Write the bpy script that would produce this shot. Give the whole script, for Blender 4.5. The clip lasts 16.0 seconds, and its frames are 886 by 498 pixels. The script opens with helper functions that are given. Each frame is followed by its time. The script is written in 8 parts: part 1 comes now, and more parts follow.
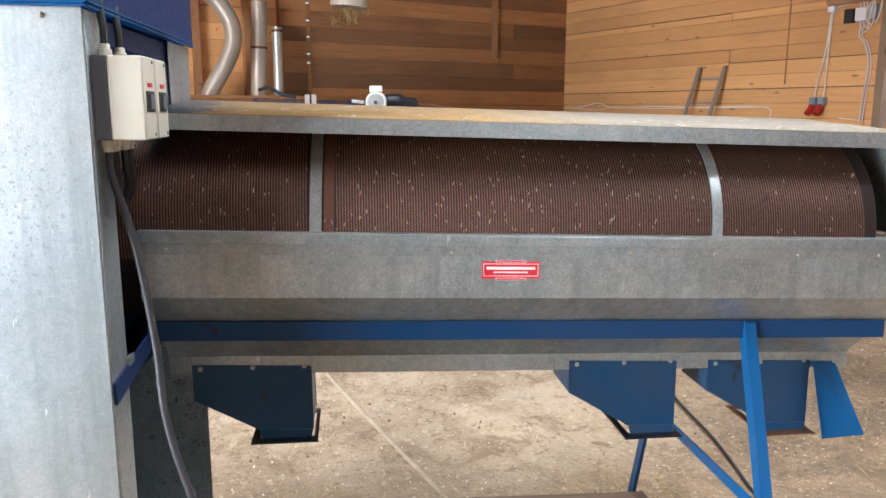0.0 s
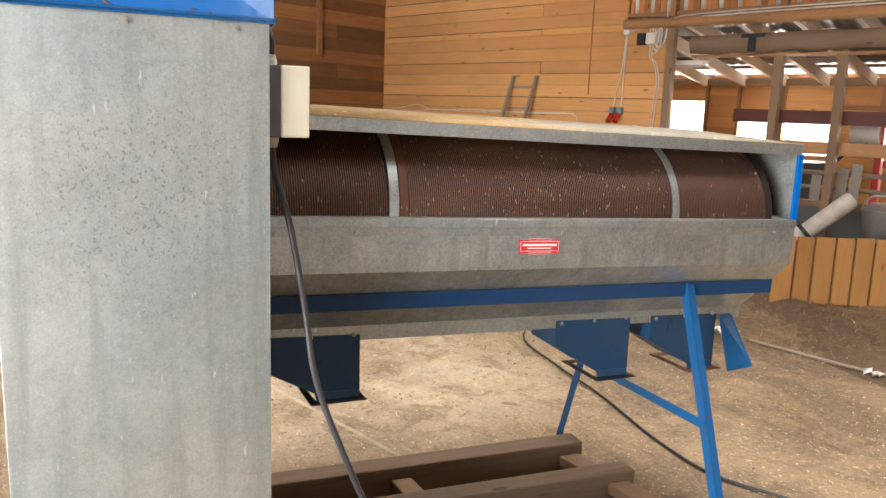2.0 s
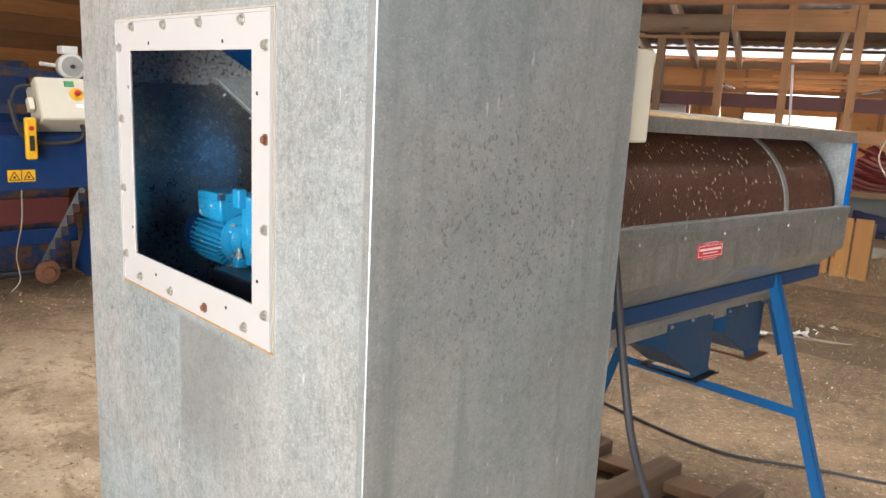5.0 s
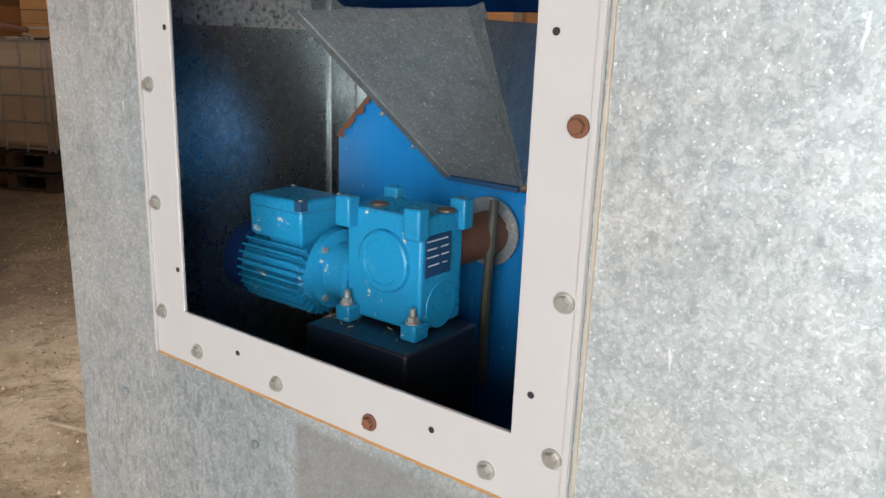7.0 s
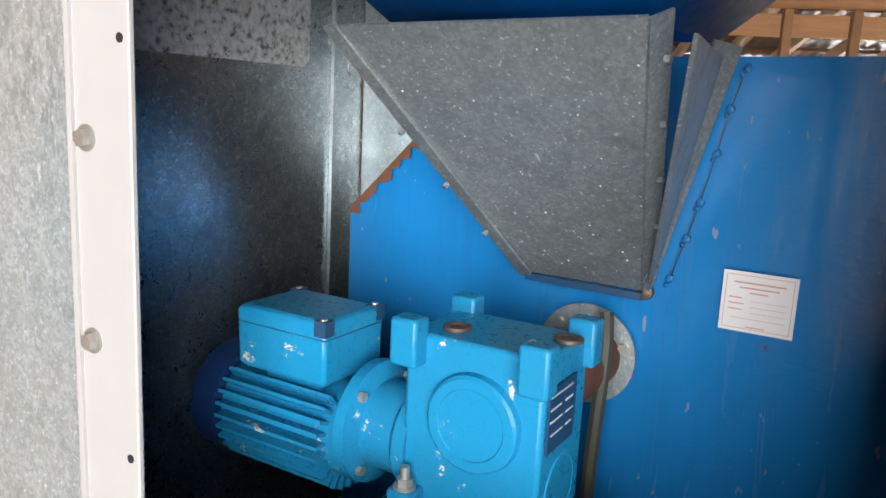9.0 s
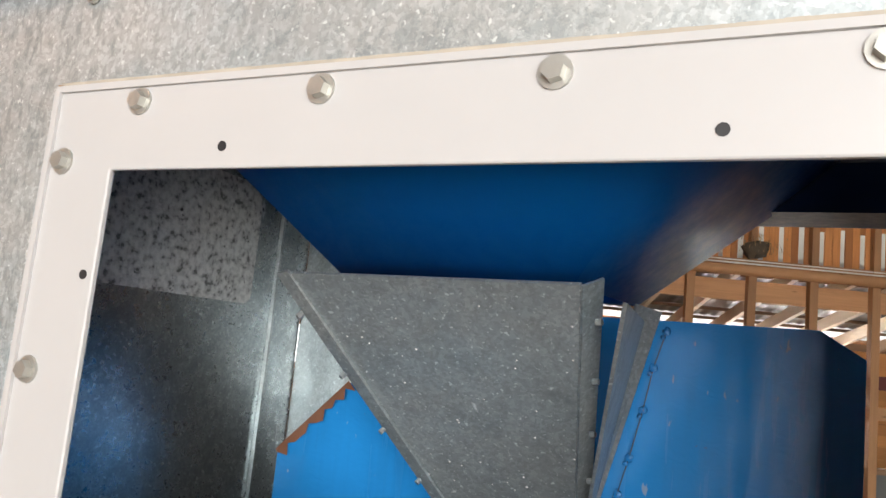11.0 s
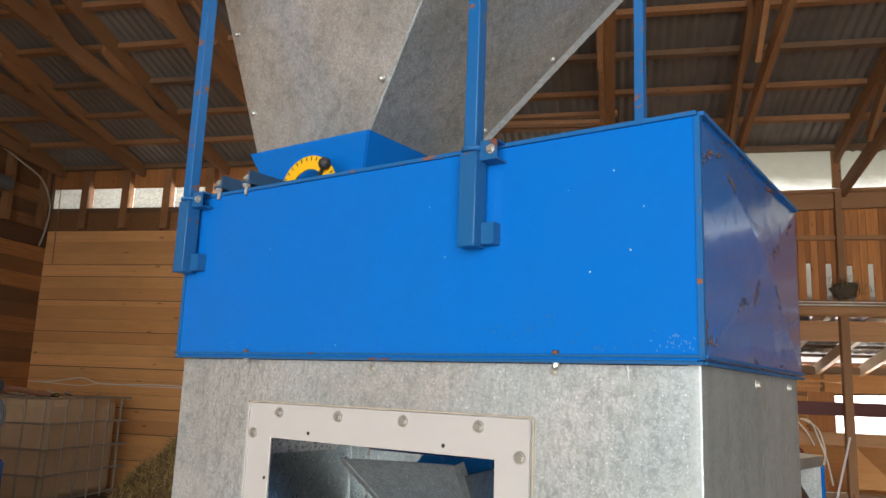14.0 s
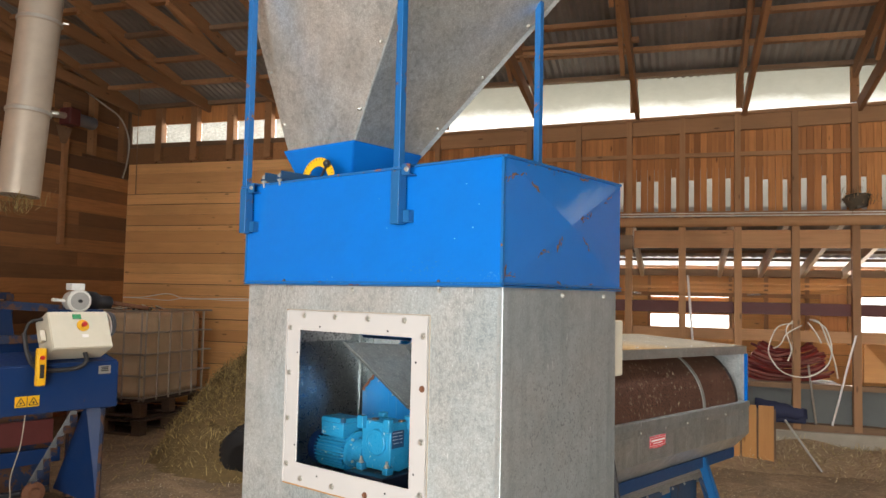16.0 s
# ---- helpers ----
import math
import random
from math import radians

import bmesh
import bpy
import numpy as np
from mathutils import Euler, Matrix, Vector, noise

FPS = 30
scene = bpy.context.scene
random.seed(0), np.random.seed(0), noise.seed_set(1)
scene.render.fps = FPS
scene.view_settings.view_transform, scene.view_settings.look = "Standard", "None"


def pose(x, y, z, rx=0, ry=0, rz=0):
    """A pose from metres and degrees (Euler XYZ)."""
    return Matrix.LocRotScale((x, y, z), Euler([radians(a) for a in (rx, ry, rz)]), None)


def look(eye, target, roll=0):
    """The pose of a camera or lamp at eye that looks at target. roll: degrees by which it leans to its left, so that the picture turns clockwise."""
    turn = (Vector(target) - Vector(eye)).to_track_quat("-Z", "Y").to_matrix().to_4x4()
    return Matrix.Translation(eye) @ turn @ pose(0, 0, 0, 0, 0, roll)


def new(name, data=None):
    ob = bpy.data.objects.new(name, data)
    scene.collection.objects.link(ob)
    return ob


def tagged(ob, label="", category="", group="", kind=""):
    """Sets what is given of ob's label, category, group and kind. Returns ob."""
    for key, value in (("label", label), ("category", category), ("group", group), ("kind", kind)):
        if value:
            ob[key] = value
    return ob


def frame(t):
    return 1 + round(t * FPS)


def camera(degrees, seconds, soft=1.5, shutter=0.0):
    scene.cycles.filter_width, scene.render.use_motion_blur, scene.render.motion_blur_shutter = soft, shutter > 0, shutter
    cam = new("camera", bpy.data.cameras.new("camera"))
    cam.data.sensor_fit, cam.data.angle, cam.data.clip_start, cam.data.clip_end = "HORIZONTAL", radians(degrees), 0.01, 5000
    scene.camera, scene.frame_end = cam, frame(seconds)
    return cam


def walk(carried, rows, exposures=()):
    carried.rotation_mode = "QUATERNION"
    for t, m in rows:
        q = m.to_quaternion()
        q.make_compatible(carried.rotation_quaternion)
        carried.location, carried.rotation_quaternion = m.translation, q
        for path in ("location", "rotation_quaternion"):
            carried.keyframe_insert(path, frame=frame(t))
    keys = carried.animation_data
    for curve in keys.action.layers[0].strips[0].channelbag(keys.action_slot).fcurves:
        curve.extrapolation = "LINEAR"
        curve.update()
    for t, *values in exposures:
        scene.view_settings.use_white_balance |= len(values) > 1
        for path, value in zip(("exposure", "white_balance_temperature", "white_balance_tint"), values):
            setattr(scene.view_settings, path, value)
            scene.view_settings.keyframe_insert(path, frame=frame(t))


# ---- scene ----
cam = camera(60.3, 16.0)
PATH = [
    (0, (-0.023, -0.009, 1.624), (0.207, 1.945, 1.266), 0.1),
    (0.5, (-0.229, -0.148, 1.626), (0.145, 1.784, 1.267), 0.7),
    (1, (-0.421, -0.184, 1.612), (0.093, 1.715, 1.252), 1.2),
    (1.5, (-0.632, -0.171, 1.626), (0.033, 1.681, 1.269), 1.7),
    (2, (-0.893, -0.221, 1.638), (-0.099, 1.58, 1.283), 2.1),
    (2.5, (-1.134, -0.204, 1.653), (-0.236, 1.547, 1.298), 2.4),
    (3, (-1.347, -0.011, 1.637), (-0.337, 1.676, 1.274), 2.4),
    (3.2, (-1.399, 0.07, 1.65), (-0.34, 1.727, 1.285), 2.4),
    (5.3, (-1.757, 0.973, 1.629), (-0.356, 2.338, 1.21), 2.8),
    (5.5, (-1.766, 1.058, 1.626), (-0.343, 2.395, 1.192), 2.7),
    (6, (-1.775, 1.285, 1.632), (-0.289, 2.543, 1.173), 2.4),
    (6.5, (-1.746, 1.437, 1.628), (-0.219, 2.632, 1.141), 2.1),
    (7, (-1.646, 1.6, 1.607), (-0.082, 2.737, 1.095), 2.1),
    (7.5, (-1.552, 1.743, 1.593), (0.04, 2.829, 1.058), 2.1),
    (8, (-1.506, 1.838, 1.588), (0.108, 2.889, 1.049), 2.0),
    (8.5, (-1.489, 1.884, 1.577), (0.152, 2.909, 1.072), 2.3),
    (9, (-1.439, 1.941, 1.585), (0.251, 2.946, 1.22), 2.9),
    (9.2, (-1.394, 1.975, 1.587), (0.316, 2.967, 1.281), 3.5),
    (11.5, (-1.529, 1.917, 1.597), (0.238, 2.784, 1.947), 5.3),
    (12, (-1.611, 1.831, 1.626), (0.136, 2.73, 2.001), 4.3),
    (12.5, (-1.687, 1.738, 1.666), (0.028, 2.696, 2.045), 3.8),
    (13, (-1.798, 1.58, 1.735), (-0.113, 2.602, 2.074), 2.5),
    (13.5, (-1.901, 1.46, 1.78), (-0.26, 2.546, 2.14), 2.2),
    (14, (-2.084, 1.322, 1.782), (-0.479, 2.461, 2.14), 2.2),
    (14.5, (-2.226, 1.169, 1.809), (-0.639, 2.345, 2.119), 1.9),
    (15, (-2.343, 0.95, 1.804), (-0.77, 2.163, 2.041), 1.7),
    (15.5, (-2.466, 0.745, 1.819), (-0.915, 1.995, 1.998), 1.2),
    (16, (-2.637, 0.534, 1.8), (-1.106, 1.815, 1.92), 1.2),
]
EXPOSURE = [(0, 0.74, 5900, 9), (0.5, 0.7, 6300, 10), (1.5, 0.66, 6800, 10), (2.0, 0.68, 6850, 10), (2.5, 0.6, 6500, 11), (3.0, 0.5, 5900, 9), (3.2, 0.5, 5850, 8), (5.4, 0.06, 6650, 10), (7, -0.32, 6450, 10),
            (8.5, 0.1, 6400, 10), (9.2, 0.22, 6450, 10), (11.5, -0.2, 6700, 10), (12.5, -0.66, 6800, 10), (13.5, -0.57, 6800, 10), (14.5, -0.25, 6800, 10), (16, -0.09, 6850, 10)]
walk(cam, [(t, look(eye, target, roll)) for t, eye, target, roll in PATH], exposures=EXPOSURE)

# ---- world and light ----
rng = random.Random(7)
world = bpy.data.worlds.new("sky")
scene.world = world
world.use_nodes = True
wn = world.node_tree
sky = wn.nodes.new("ShaderNodeTexSky")
sky.sky_type, sky.sun_disc = "NISHITA", False
sky.sun_elevation, sky.sun_rotation = radians(38), radians(215)
sky.air_density, sky.dust_density = 1.0, 4.0
wn.links.new(sky.outputs[0], wn.nodes["Background"].inputs[0])
wn.nodes["Background"].inputs[1].default_value = 0.15

# building frame: u runs along the east wall, n points out through it
TURN_B = math.degrees(math.atan2(-0.9225, 0.386))
BM = pose(3.325, 12.02, 0, 0, 0, TURN_B)
U0, U1, N0, N1 = 0.0, 19.6, -14.0, 0.0      # the hall
LEAN = 3.3                                   # depth of the lean-to behind the east wall


def lamp(name, size, power, m, colour, spread=180):
    d = bpy.data.lights.new(name, "AREA")
    d.shape, d.size, d.size_y, d.energy, d.color = "RECTANGLE", size[0], size[1], power, colour
    d.spread = radians(spread)
    ob = new(name, d)
    ob.matrix_world = m
    return ob


sun_d = bpy.data.lights.new("sun", "SUN")
sun_d.energy, sun_d.angle, sun_d.color = 1.5, radians(12), (1.0, 0.95, 0.88)
sun = new("sun", sun_d)
sun.rotation_euler = (radians(52), 0, radians(145))

DAY = (0.97, 0.99, 1.0)
lamp("door_light_west", (5.0, 3.7), 850, BM @ pose(8.2, N0 - 0.05, 1.9, -90, 0, 0) @ pose(0, 0, 0, 180, 0, 0), DAY)
lamp("door_light_south", (4.6, 3.7), 25, BM @ look((U1 + 0.05, -8.0, 1.9), (0, -8.0, 1.9)), DAY)
lamp("eaves_light", (18.8, 0.8), 700, BM @ look((9.9, 1.1, 3.75), (9.9, -0.6, 4.7)), DAY)
lamp("window_light", (11.0, 1.0), 1450, BM @ look((9.0, LEAN + 0.5, 1.7), (9.0, 0, 1.4)), DAY)

lamp("gable_window_light", (0.6, 0.44), 54, BM @ look((-0.08, -10.05, 5.15), (5.0, -7.0, 2.0)), (1.0, 0.6, 0.4))
# added overhead lamp, unseen, to brighten the floor and lid tops from above
lamp("roof_light_glow", (7.5, 1.9), 240, BM @ look((8.5, -5.2, 5.62), (8.5, -5.2, 0.0)), DAY, 125)


# ---- materials ----
def nodes(name):
    m = bpy.data.materials.new(name)
    m.use_nodes = True
    t = m.node_tree
    return m, t, t.nodes["Principled BSDF"]


def add(t, kind, **vals):
    nd = t.nodes.new("ShaderNode" + kind)
    for k, v in vals.items():
        nd.inputs[k].default_value = v
    return nd


def coords(t, scale=(1, 1, 1), rnd=True):
    co = t.nodes.new("ShaderNodeTexCoord")
    mp = t.nodes.new("ShaderNodeMapping")
    mp.inputs["Scale"].default_value = scale
    t.links.new(co.outputs["Object"], mp.inputs["Vector"])
    if rnd:
        info = t.nodes.new("ShaderNodeObjectInfo")
        mul = add(t, "Math")
        mul.operation = "MULTIPLY"
        mul.inputs[1].default_value = 37.0
        t.links.new(info.outputs["Random"], mul.inputs[0])
        t.links.new(mul.outputs[0], mp.inputs["Location"])
    return mp.outputs[0]


def noise_tex(t, vec, scale, detail=4.0, rough=0.6, dist=0.0):
    nd = add(t, "TexNoise", Scale=scale, Detail=detail, Roughness=rough, Distortion=dist)
    t.links.new(vec, nd.inputs["Vector"])
    return nd.outputs["Fac"]


def ramp(t, fac, stops):
    nd = t.nodes.new("ShaderNodeValToRGB")
    el = nd.color_ramp.elements
    while len(el) < len(stops):
        el.new(0.5)
    for e, (p, c) in zip(el, stops):
        e.position, e.color = p, (*c, 1) if len(c) == 3 else c
    t.links.new(fac, nd.inputs[0])
    return nd.outputs[0]


def grey(t, fac, a, b, lo=0.0, hi=1.0):
    nd = add(t, "MapRange")
    nd.inputs[1].default_value, nd.inputs[2].default_value = a, b
    nd.inputs[3].default_value, nd.inputs[4].default_value = lo, hi
    t.links.new(fac, nd.inputs[0])
    return nd.outputs[0]


def mix(t, fac, a, b, mode="MIX"):
    nd = t.nodes.new("ShaderNodeMix")
    nd.data_type, nd.blend_type = "RGBA", mode
    for sock, v in ((nd.inputs[0], fac), (nd.inputs[6], a), (nd.inputs[7], b)):
        if isinstance(v, (int, float)):
            sock.default_value = v
        elif isinstance(v, tuple):
            sock.default_value = (*v, 1)
        else:
            t.links.new(v, sock)
    return nd.outputs[2]


def bump(t, b, height, strength, dist=0.01):
    nd = add(t, "Bump", Strength=strength, Distance=dist)
    t.links.new(height, nd.inputs["Height"])
    t.links.new(nd.outputs[0], b.inputs["Normal"])


def galvanised(name, base=0.62, rough=0.42, metal=0.85, dirt=0.3, speckle=0.38, patch=None, runs=0.14, streaks=0.35, blot=None):
    m, t, b = nodes(name)
    v = coords(t)
    # crystals: crisp irregular flakes, each with its own tone and gloss
    warp = add(t, "TexNoise", Scale=90.0, Detail=3.0, Roughness=0.6)
    t.links.new(v, warp.inputs["Vector"])
    wv = mix(t, 0.012, v, warp.outputs["Color"])
    vor = add(t, "TexVoronoi", Scale=340.0)
    t.links.new(wv, vor.inputs["Vector"])
    sep = t.nodes.new("ShaderNodeSeparateColor")
    t.links.new(vor.outputs["Color"], sep.inputs[0])
    flake = sep.outputs[0]
    cloud = noise_tex(t, v, 4.5, 7, 0.7, 0.5)
    tint = noise_tex(t, v, 1.9, 4, 0.6, 0.8)
    mott = noise_tex(t, v, 46, 9, 0.82, 0.3)
    speck = noise_tex(t, v, 240, 2, 0.5)
    d = 0.4 * speckle
    c = ramp(t, flake, [(0.0, (base * (1 - d),) * 3), (0.55, (base,) * 3), (0.9, (base * (1 + d),) * 3)])
    c = mix(t, grey(t, cloud, 0.38, 0.72, 0.0, dirt), c, (base * 0.58, base * 0.59, base * 0.58))
    # speckled dark bloom, gathered in patches
    area = grey(t, cloud, 0.36, 0.6, 0.15, 1.0)
    bloom = add(t, "Math")
    bloom.operation = "MULTIPLY"
    t.links.new(grey(t, mott, 0.5, 0.56, 0.0, 1.1 * speckle), bloom.inputs[0])
    t.links.new(area, bloom.inputs[1])
    c = mix(t, bloom.outputs[0], c, (base * 0.42, base * 0.45, base * 0.46))
    streak = noise_tex(t, coords(t, (7.0, 7.0, 0.42)), 2.2, 6, 0.64)
    c = mix(t, grey(t, streak, 0.5, 0.68, 0.0, streaks), c, (base * 0.64, base * 0.66, base * 0.66))
    c = mix(t, grey(t, speck, 0.65, 0.71, 0.0, 1.35 * speckle), c, (0.92, 0.92, 0.9))
    # upright runs of dark flecks
    run = noise_tex(t, coords(t, (1.0, 1.0, 0.36)), 150, 3, 0.55, 0.4)
    fleck = add(t, "Math")
    fleck.operation = "MULTIPLY"
    t.links.new(grey(t, run, 0.5, 0.62, 0.0, runs), fleck.inputs[0])
    t.links.new(grey(t, noise_tex(t, v, 3.1, 4, 0.65, 0.4), 0.4, 0.62, 0.1, 1.0), fleck.inputs[1])
    c = mix(t, fleck.outputs[0], c, (base * 0.36, base * 0.37, base * 0.37))
    c = mix(t, 1.0, c, ramp(t, tint, [(0.35, (0.86, 0.977, 1.02)), (0.65, (0.97, 1.0, 0.985))]), "MULTIPLY")
    if blot:
        # a cloud of dark pitting round one spot
        co = t.nodes.new("ShaderNodeTexCoord")
        dist = add(t, "VectorMath")
        dist.operation = "DISTANCE"
        dist.inputs[1].default_value = blot[:3]
        t.links.new(co.outputs["Object"], dist.inputs[0])
        pit = add(t, "Math")
        pit.operation = "MULTIPLY"
        t.links.new(grey(t, dist.outputs["Value"], blot[3], blot[3] * 0.25, 0.0, 1.0), pit.inputs[0])
        t.links.new(grey(t, noise_tex(t, coords(t, (1, 1, 0.75)), 150, 3, 0.5, 0.2), 0.6, 0.66, 0.1, 0.85), pit.inputs[1])
        c = mix(t, pit.outputs[0], c, (base * 0.42, base * 0.44, base * 0.45))
    # pale rub marks
    rub = noise_tex(t, coords(t, (9.0, 9.0, 1.6)), 6.0, 4, 0.6, 0.3)
    c = mix(t, grey(t, rub, 0.695, 0.725, 0.0, 0.55), c, (0.88, 0.9, 0.9))
    if patch:
        # a dull weathered field with one straight side, like the trace of a sign taken off
        co = t.nodes.new("ShaderNodeTexCoord")
        xyz = t.nodes.new("ShaderNodeSeparateXYZ")
        t.links.new(co.outputs["Object"], xyz.inputs[0])
        y0, y1, z0, z1 = patch
        f = None
        for fac in (grey(t, xyz.outputs[1], y1, y1 - 0.012, 0, 1), grey(t, xyz.outputs[1], y0, y0 + 0.16, 0, 1), grey(t, xyz.outputs[2], z0, z0 + 0.12, 0, 1), grey(t, xyz.outputs[2], z1, z1 - 0.01, 0, 1)):
            if f is None:
                f = fac
                continue
            mul = add(t, "Math")
            mul.operation = "MULTIPLY"
            t.links.new(f, mul.inputs[0])
            t.links.new(fac, mul.inputs[1])
            f = mul.outputs[0]
        c = mix(t, grey(t, f, 0, 1, 0, 0.6), c, (base * 0.5, base * 0.49, base * 0.47))
    t.links.new(c, b.inputs["Base Color"])
    b.inputs["Metallic"].default_value = metal
    gloss = add(t, "Math")
    gloss.operation = "ADD"
    t.links.new(grey(t, mott, 0.3, 0.7, rough - 0.06, rough + 0.1), gloss.inputs[0])
    t.links.new(grey(t, flake, 0.0, 1.0, -0.1 * speckle, 0.06 * speckle), gloss.inputs[1])
    t.links.new(gloss.outputs[0], b.inputs["Roughness"])
    bump(t, b, noise_tex(t, v, 330, 3, 0.6), 0.1, 0.002)
    return m


def painted(name, colour, rough=0.35, chips=0.0, chip_colour=(0.12, 0.05, 0.03), fade=0.25, scale=1.0):
    m, t, b = nodes(name)
    b.inputs["Specular IOR Level"].default_value = 0.24
    v = coords(t)
    cloud = noise_tex(t, v, 4 * scale, 5, 0.6)
    fine = noise_tex(t, v, 60 * scale, 4, 0.65)
    c = mix(t, grey(t, cloud, 0.35, 0.75, 0.0, fade), colour, tuple(min(1, k * 0.6 + 0.03) for k in colour))
    if chips:
        patch = noise_tex(t, v, 9 * scale, 6, 0.75, 0.5)
        c = mix(t, grey(t, patch, 0.72 - chips * 0.2, 0.74 - chips * 0.2), c, chip_colour)
    if chips > 0.2:
        dots = noise_tex(t, v, 34 * scale, 3, 0.5)
        c = mix(t, grey(t, dots, 0.79, 0.81, 0.0, 0.5), c, tuple(k * 0.5 + 0.35 for k in colour))
    t.links.new(c, b.inputs["Base Color"])
    t.links.new(grey(t, fine, 0.3, 0.7, rough - 0.05, rough + 0.1), b.inputs["Roughness"])
    bump(t, b, fine, 0.06, 0.002)
    return m


def dripping_paint(name, colour):
    m, t, b = nodes(name)
    b.inputs["Specular IOR Level"].default_value = 0.4
    v = coords(t)
    runs = noise_tex(t, coords(t, (34, 34, 2.6)), 1.6, 5, 0.6, 0.4)
    cloud = noise_tex(t, v, 5, 5, 0.6)
    c = mix(t, grey(t, runs, 0.46, 0.68, 0.0, 0.22), colour, tuple(k * 0.5 for k in colour))
    c = mix(t, grey(t, cloud, 0.4, 0.75, 0.0, 0.4), c, tuple(k * 0.55 for k in colour))
    c = mix(t, grey(t, noise_tex(t, coords(t, (1, 60, 24)), 1.7, 3, 0.5), 0.7, 0.73, 0.0, 0.7), c, (0.3, 0.33, 0.38))
    c = mix(t, grey(t, noise_tex(t, v, 42, 5, 0.7), 0.7, 0.72, 0.0, 0.8), c, (0.12, 0.08, 0.06))
    t.links.new(c, b.inputs["Base Color"])
    t.links.new(grey(t, runs, 0.35, 0.7, 0.12, 0.34), b.inputs["Roughness"])
    bump(t, b, noise_tex(t, coords(t, (16, 16, 26)), 2.4, 4, 0.6, 0.6), 0.16, 0.004)
    return m


def timber(name, light, dark, axis="x", rough=0.75, knots=True, vary=0.75, spots=0.5):
    m, t, b = nodes(name)
    stretch = {"x": (0.7, 16, 16), "y": (16, 0.7, 16), "z": (16, 16, 0.7)}[axis]
    v = coords(t, stretch)
    grain = noise_tex(t, v, 2.4, 5, 0.55, 0.6)
    fine = noise_tex(t, v, 16, 4, 0.6)
    v2 = coords(t, {"x": (0.5, 1, 1), "y": (1, 0.5, 1), "z": (1, 1, 0.5)}[axis])
    cloud = noise_tex(t, v2, 1.6, 4, 0.6)
    info = t.nodes.new("ShaderNodeObjectInfo")
    half = tuple((p + 2 * q) / 3 for p, q in zip(dark, light))
    c = ramp(t, grain, [(0.3, half), (0.55, light), (0.8, tuple(min(1, k * 1.1) for k in light))])
    c = mix(t, grey(t, info.outputs["Random"], 0.15, 1, 0.0, vary), c, dark)
    c = mix(t, grey(t, cloud, 0.48, 0.78, 0.0, spots), c, tuple(k * 0.6 for k in dark))
    c = mix(t, grey(t, fine, 0.6, 0.75, 0.0, 0.3), c, tuple(k * 0.7 for k in dark))
    if knots:
        kn = t.nodes.new("ShaderNodeTexVoronoi")
        kn.inputs["Scale"].default_value = 1.0
        t.links.new(coords(t, {"x": (2.2, 7, 7), "y": (7, 2.2, 7), "z": (7, 7, 2.2)}[axis]), kn.inputs["Vector"])
        c = mix(t, grey(t, kn.outputs["Distance"], 0.05, 0.11, 0.75, 0.0), c, tuple(k * 0.35 for k in dark))
    t.links.new(c, b.inputs["Base Color"])
    b.inputs["Roughness"].default_value = rough
    bump(t, b, fine, 0.25, 0.004)
    return m


def plain(name, colour, rough=0.6, metal=0.0, var=0.25, scale=30.0, bmp=0.1):
    m, t, b = nodes(name)
    v = coords(t)
    f = noise_tex(t, v, scale, 4, 0.6)
    c = mix(t, grey(t, f, 0.3, 0.75, 0.0, var), colour, tuple(k * 0.5 for k in colour))
    t.links.new(c, b.inputs["Base Color"])
    b.inputs["Roughness"].default_value, b.inputs["Metallic"].default_value = rough, metal
    if bmp:
        bump(t, b, f, bmp, 0.003)
    return m


GALV = galvanised("galvanised_steel", 0.54, 0.46, 0.76, 0.5)
GALV_FRONT = galvanised("galvanised_front_sheet", 0.55, 0.54, 0.62, 0.5, 0.42, (1.86, 2.176, 0.9, 1.212), 0.4)
GALV_SOUTH = galvanised("galvanised_side_sheet", 0.54, 0.46, 0.72, 0.5, 0.22, None, 0.07, 0.75, (-0.84, 1.606, 1.45, 0.4))
GALV_TROUGH = galvanised("grimy_trough_steel", 0.58, 0.36, 0.8, 0.8, 0.42, None, 0.3, 0.9)
GALV_SHINY = galvanised("bright_galvanised_steel", 0.5, 0.29, 0.88, 0.6)
GALV_HOPPER = galvanised("weathered_galvanised_steel", 0.74, 0.36, 0.75, 0.75, 0.5)
GALV_DULL = galvanised("dull_galvanised_steel", 0.52, 0.36, 0.75, 0.6)
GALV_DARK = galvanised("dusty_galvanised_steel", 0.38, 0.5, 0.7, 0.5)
BLUE = painted("bright_blue_paint", (0.0, 0.128, 0.49), 0.12, 0.04, (0.03, 0.03, 0.02), 0.12)
BLUE.node_tree.nodes["Principled BSDF"].inputs["Specular IOR Level"].default_value = 0.16
BLUE_OLD = painted("worn_blue_paint", (0.012, 0.06, 0.14), 0.36, 0.5, (0.03, 0.035, 0.05), 0.9)
BLUE_FRAME = painted("blue_frame_paint", (0.008, 0.095, 0.26), 0.34, 0.4, (0.16, 0.06, 0.03), 0.3)
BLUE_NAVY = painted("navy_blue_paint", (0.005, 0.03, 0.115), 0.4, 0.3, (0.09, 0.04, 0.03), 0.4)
BLUE_MOTOR = painted("sky_blue_enamel", (0.012, 0.225, 0.43), 0.28, 0.44, (0.58, 0.56, 0.46), 0.3, 3.0)
RUSTY_BLUE = painted("rusted_blue_paint", (0.004, 0.1, 0.3), 0.45, 0.62, (0.2, 0.08, 0.04), 0.3, 2.0)
RUSTY_DARK = painted("rusted_dark_paint", (0.014, 0.028, 0.07), 0.5, 1.15, (0.085, 0.042, 0.026), 0.4, 0.8)
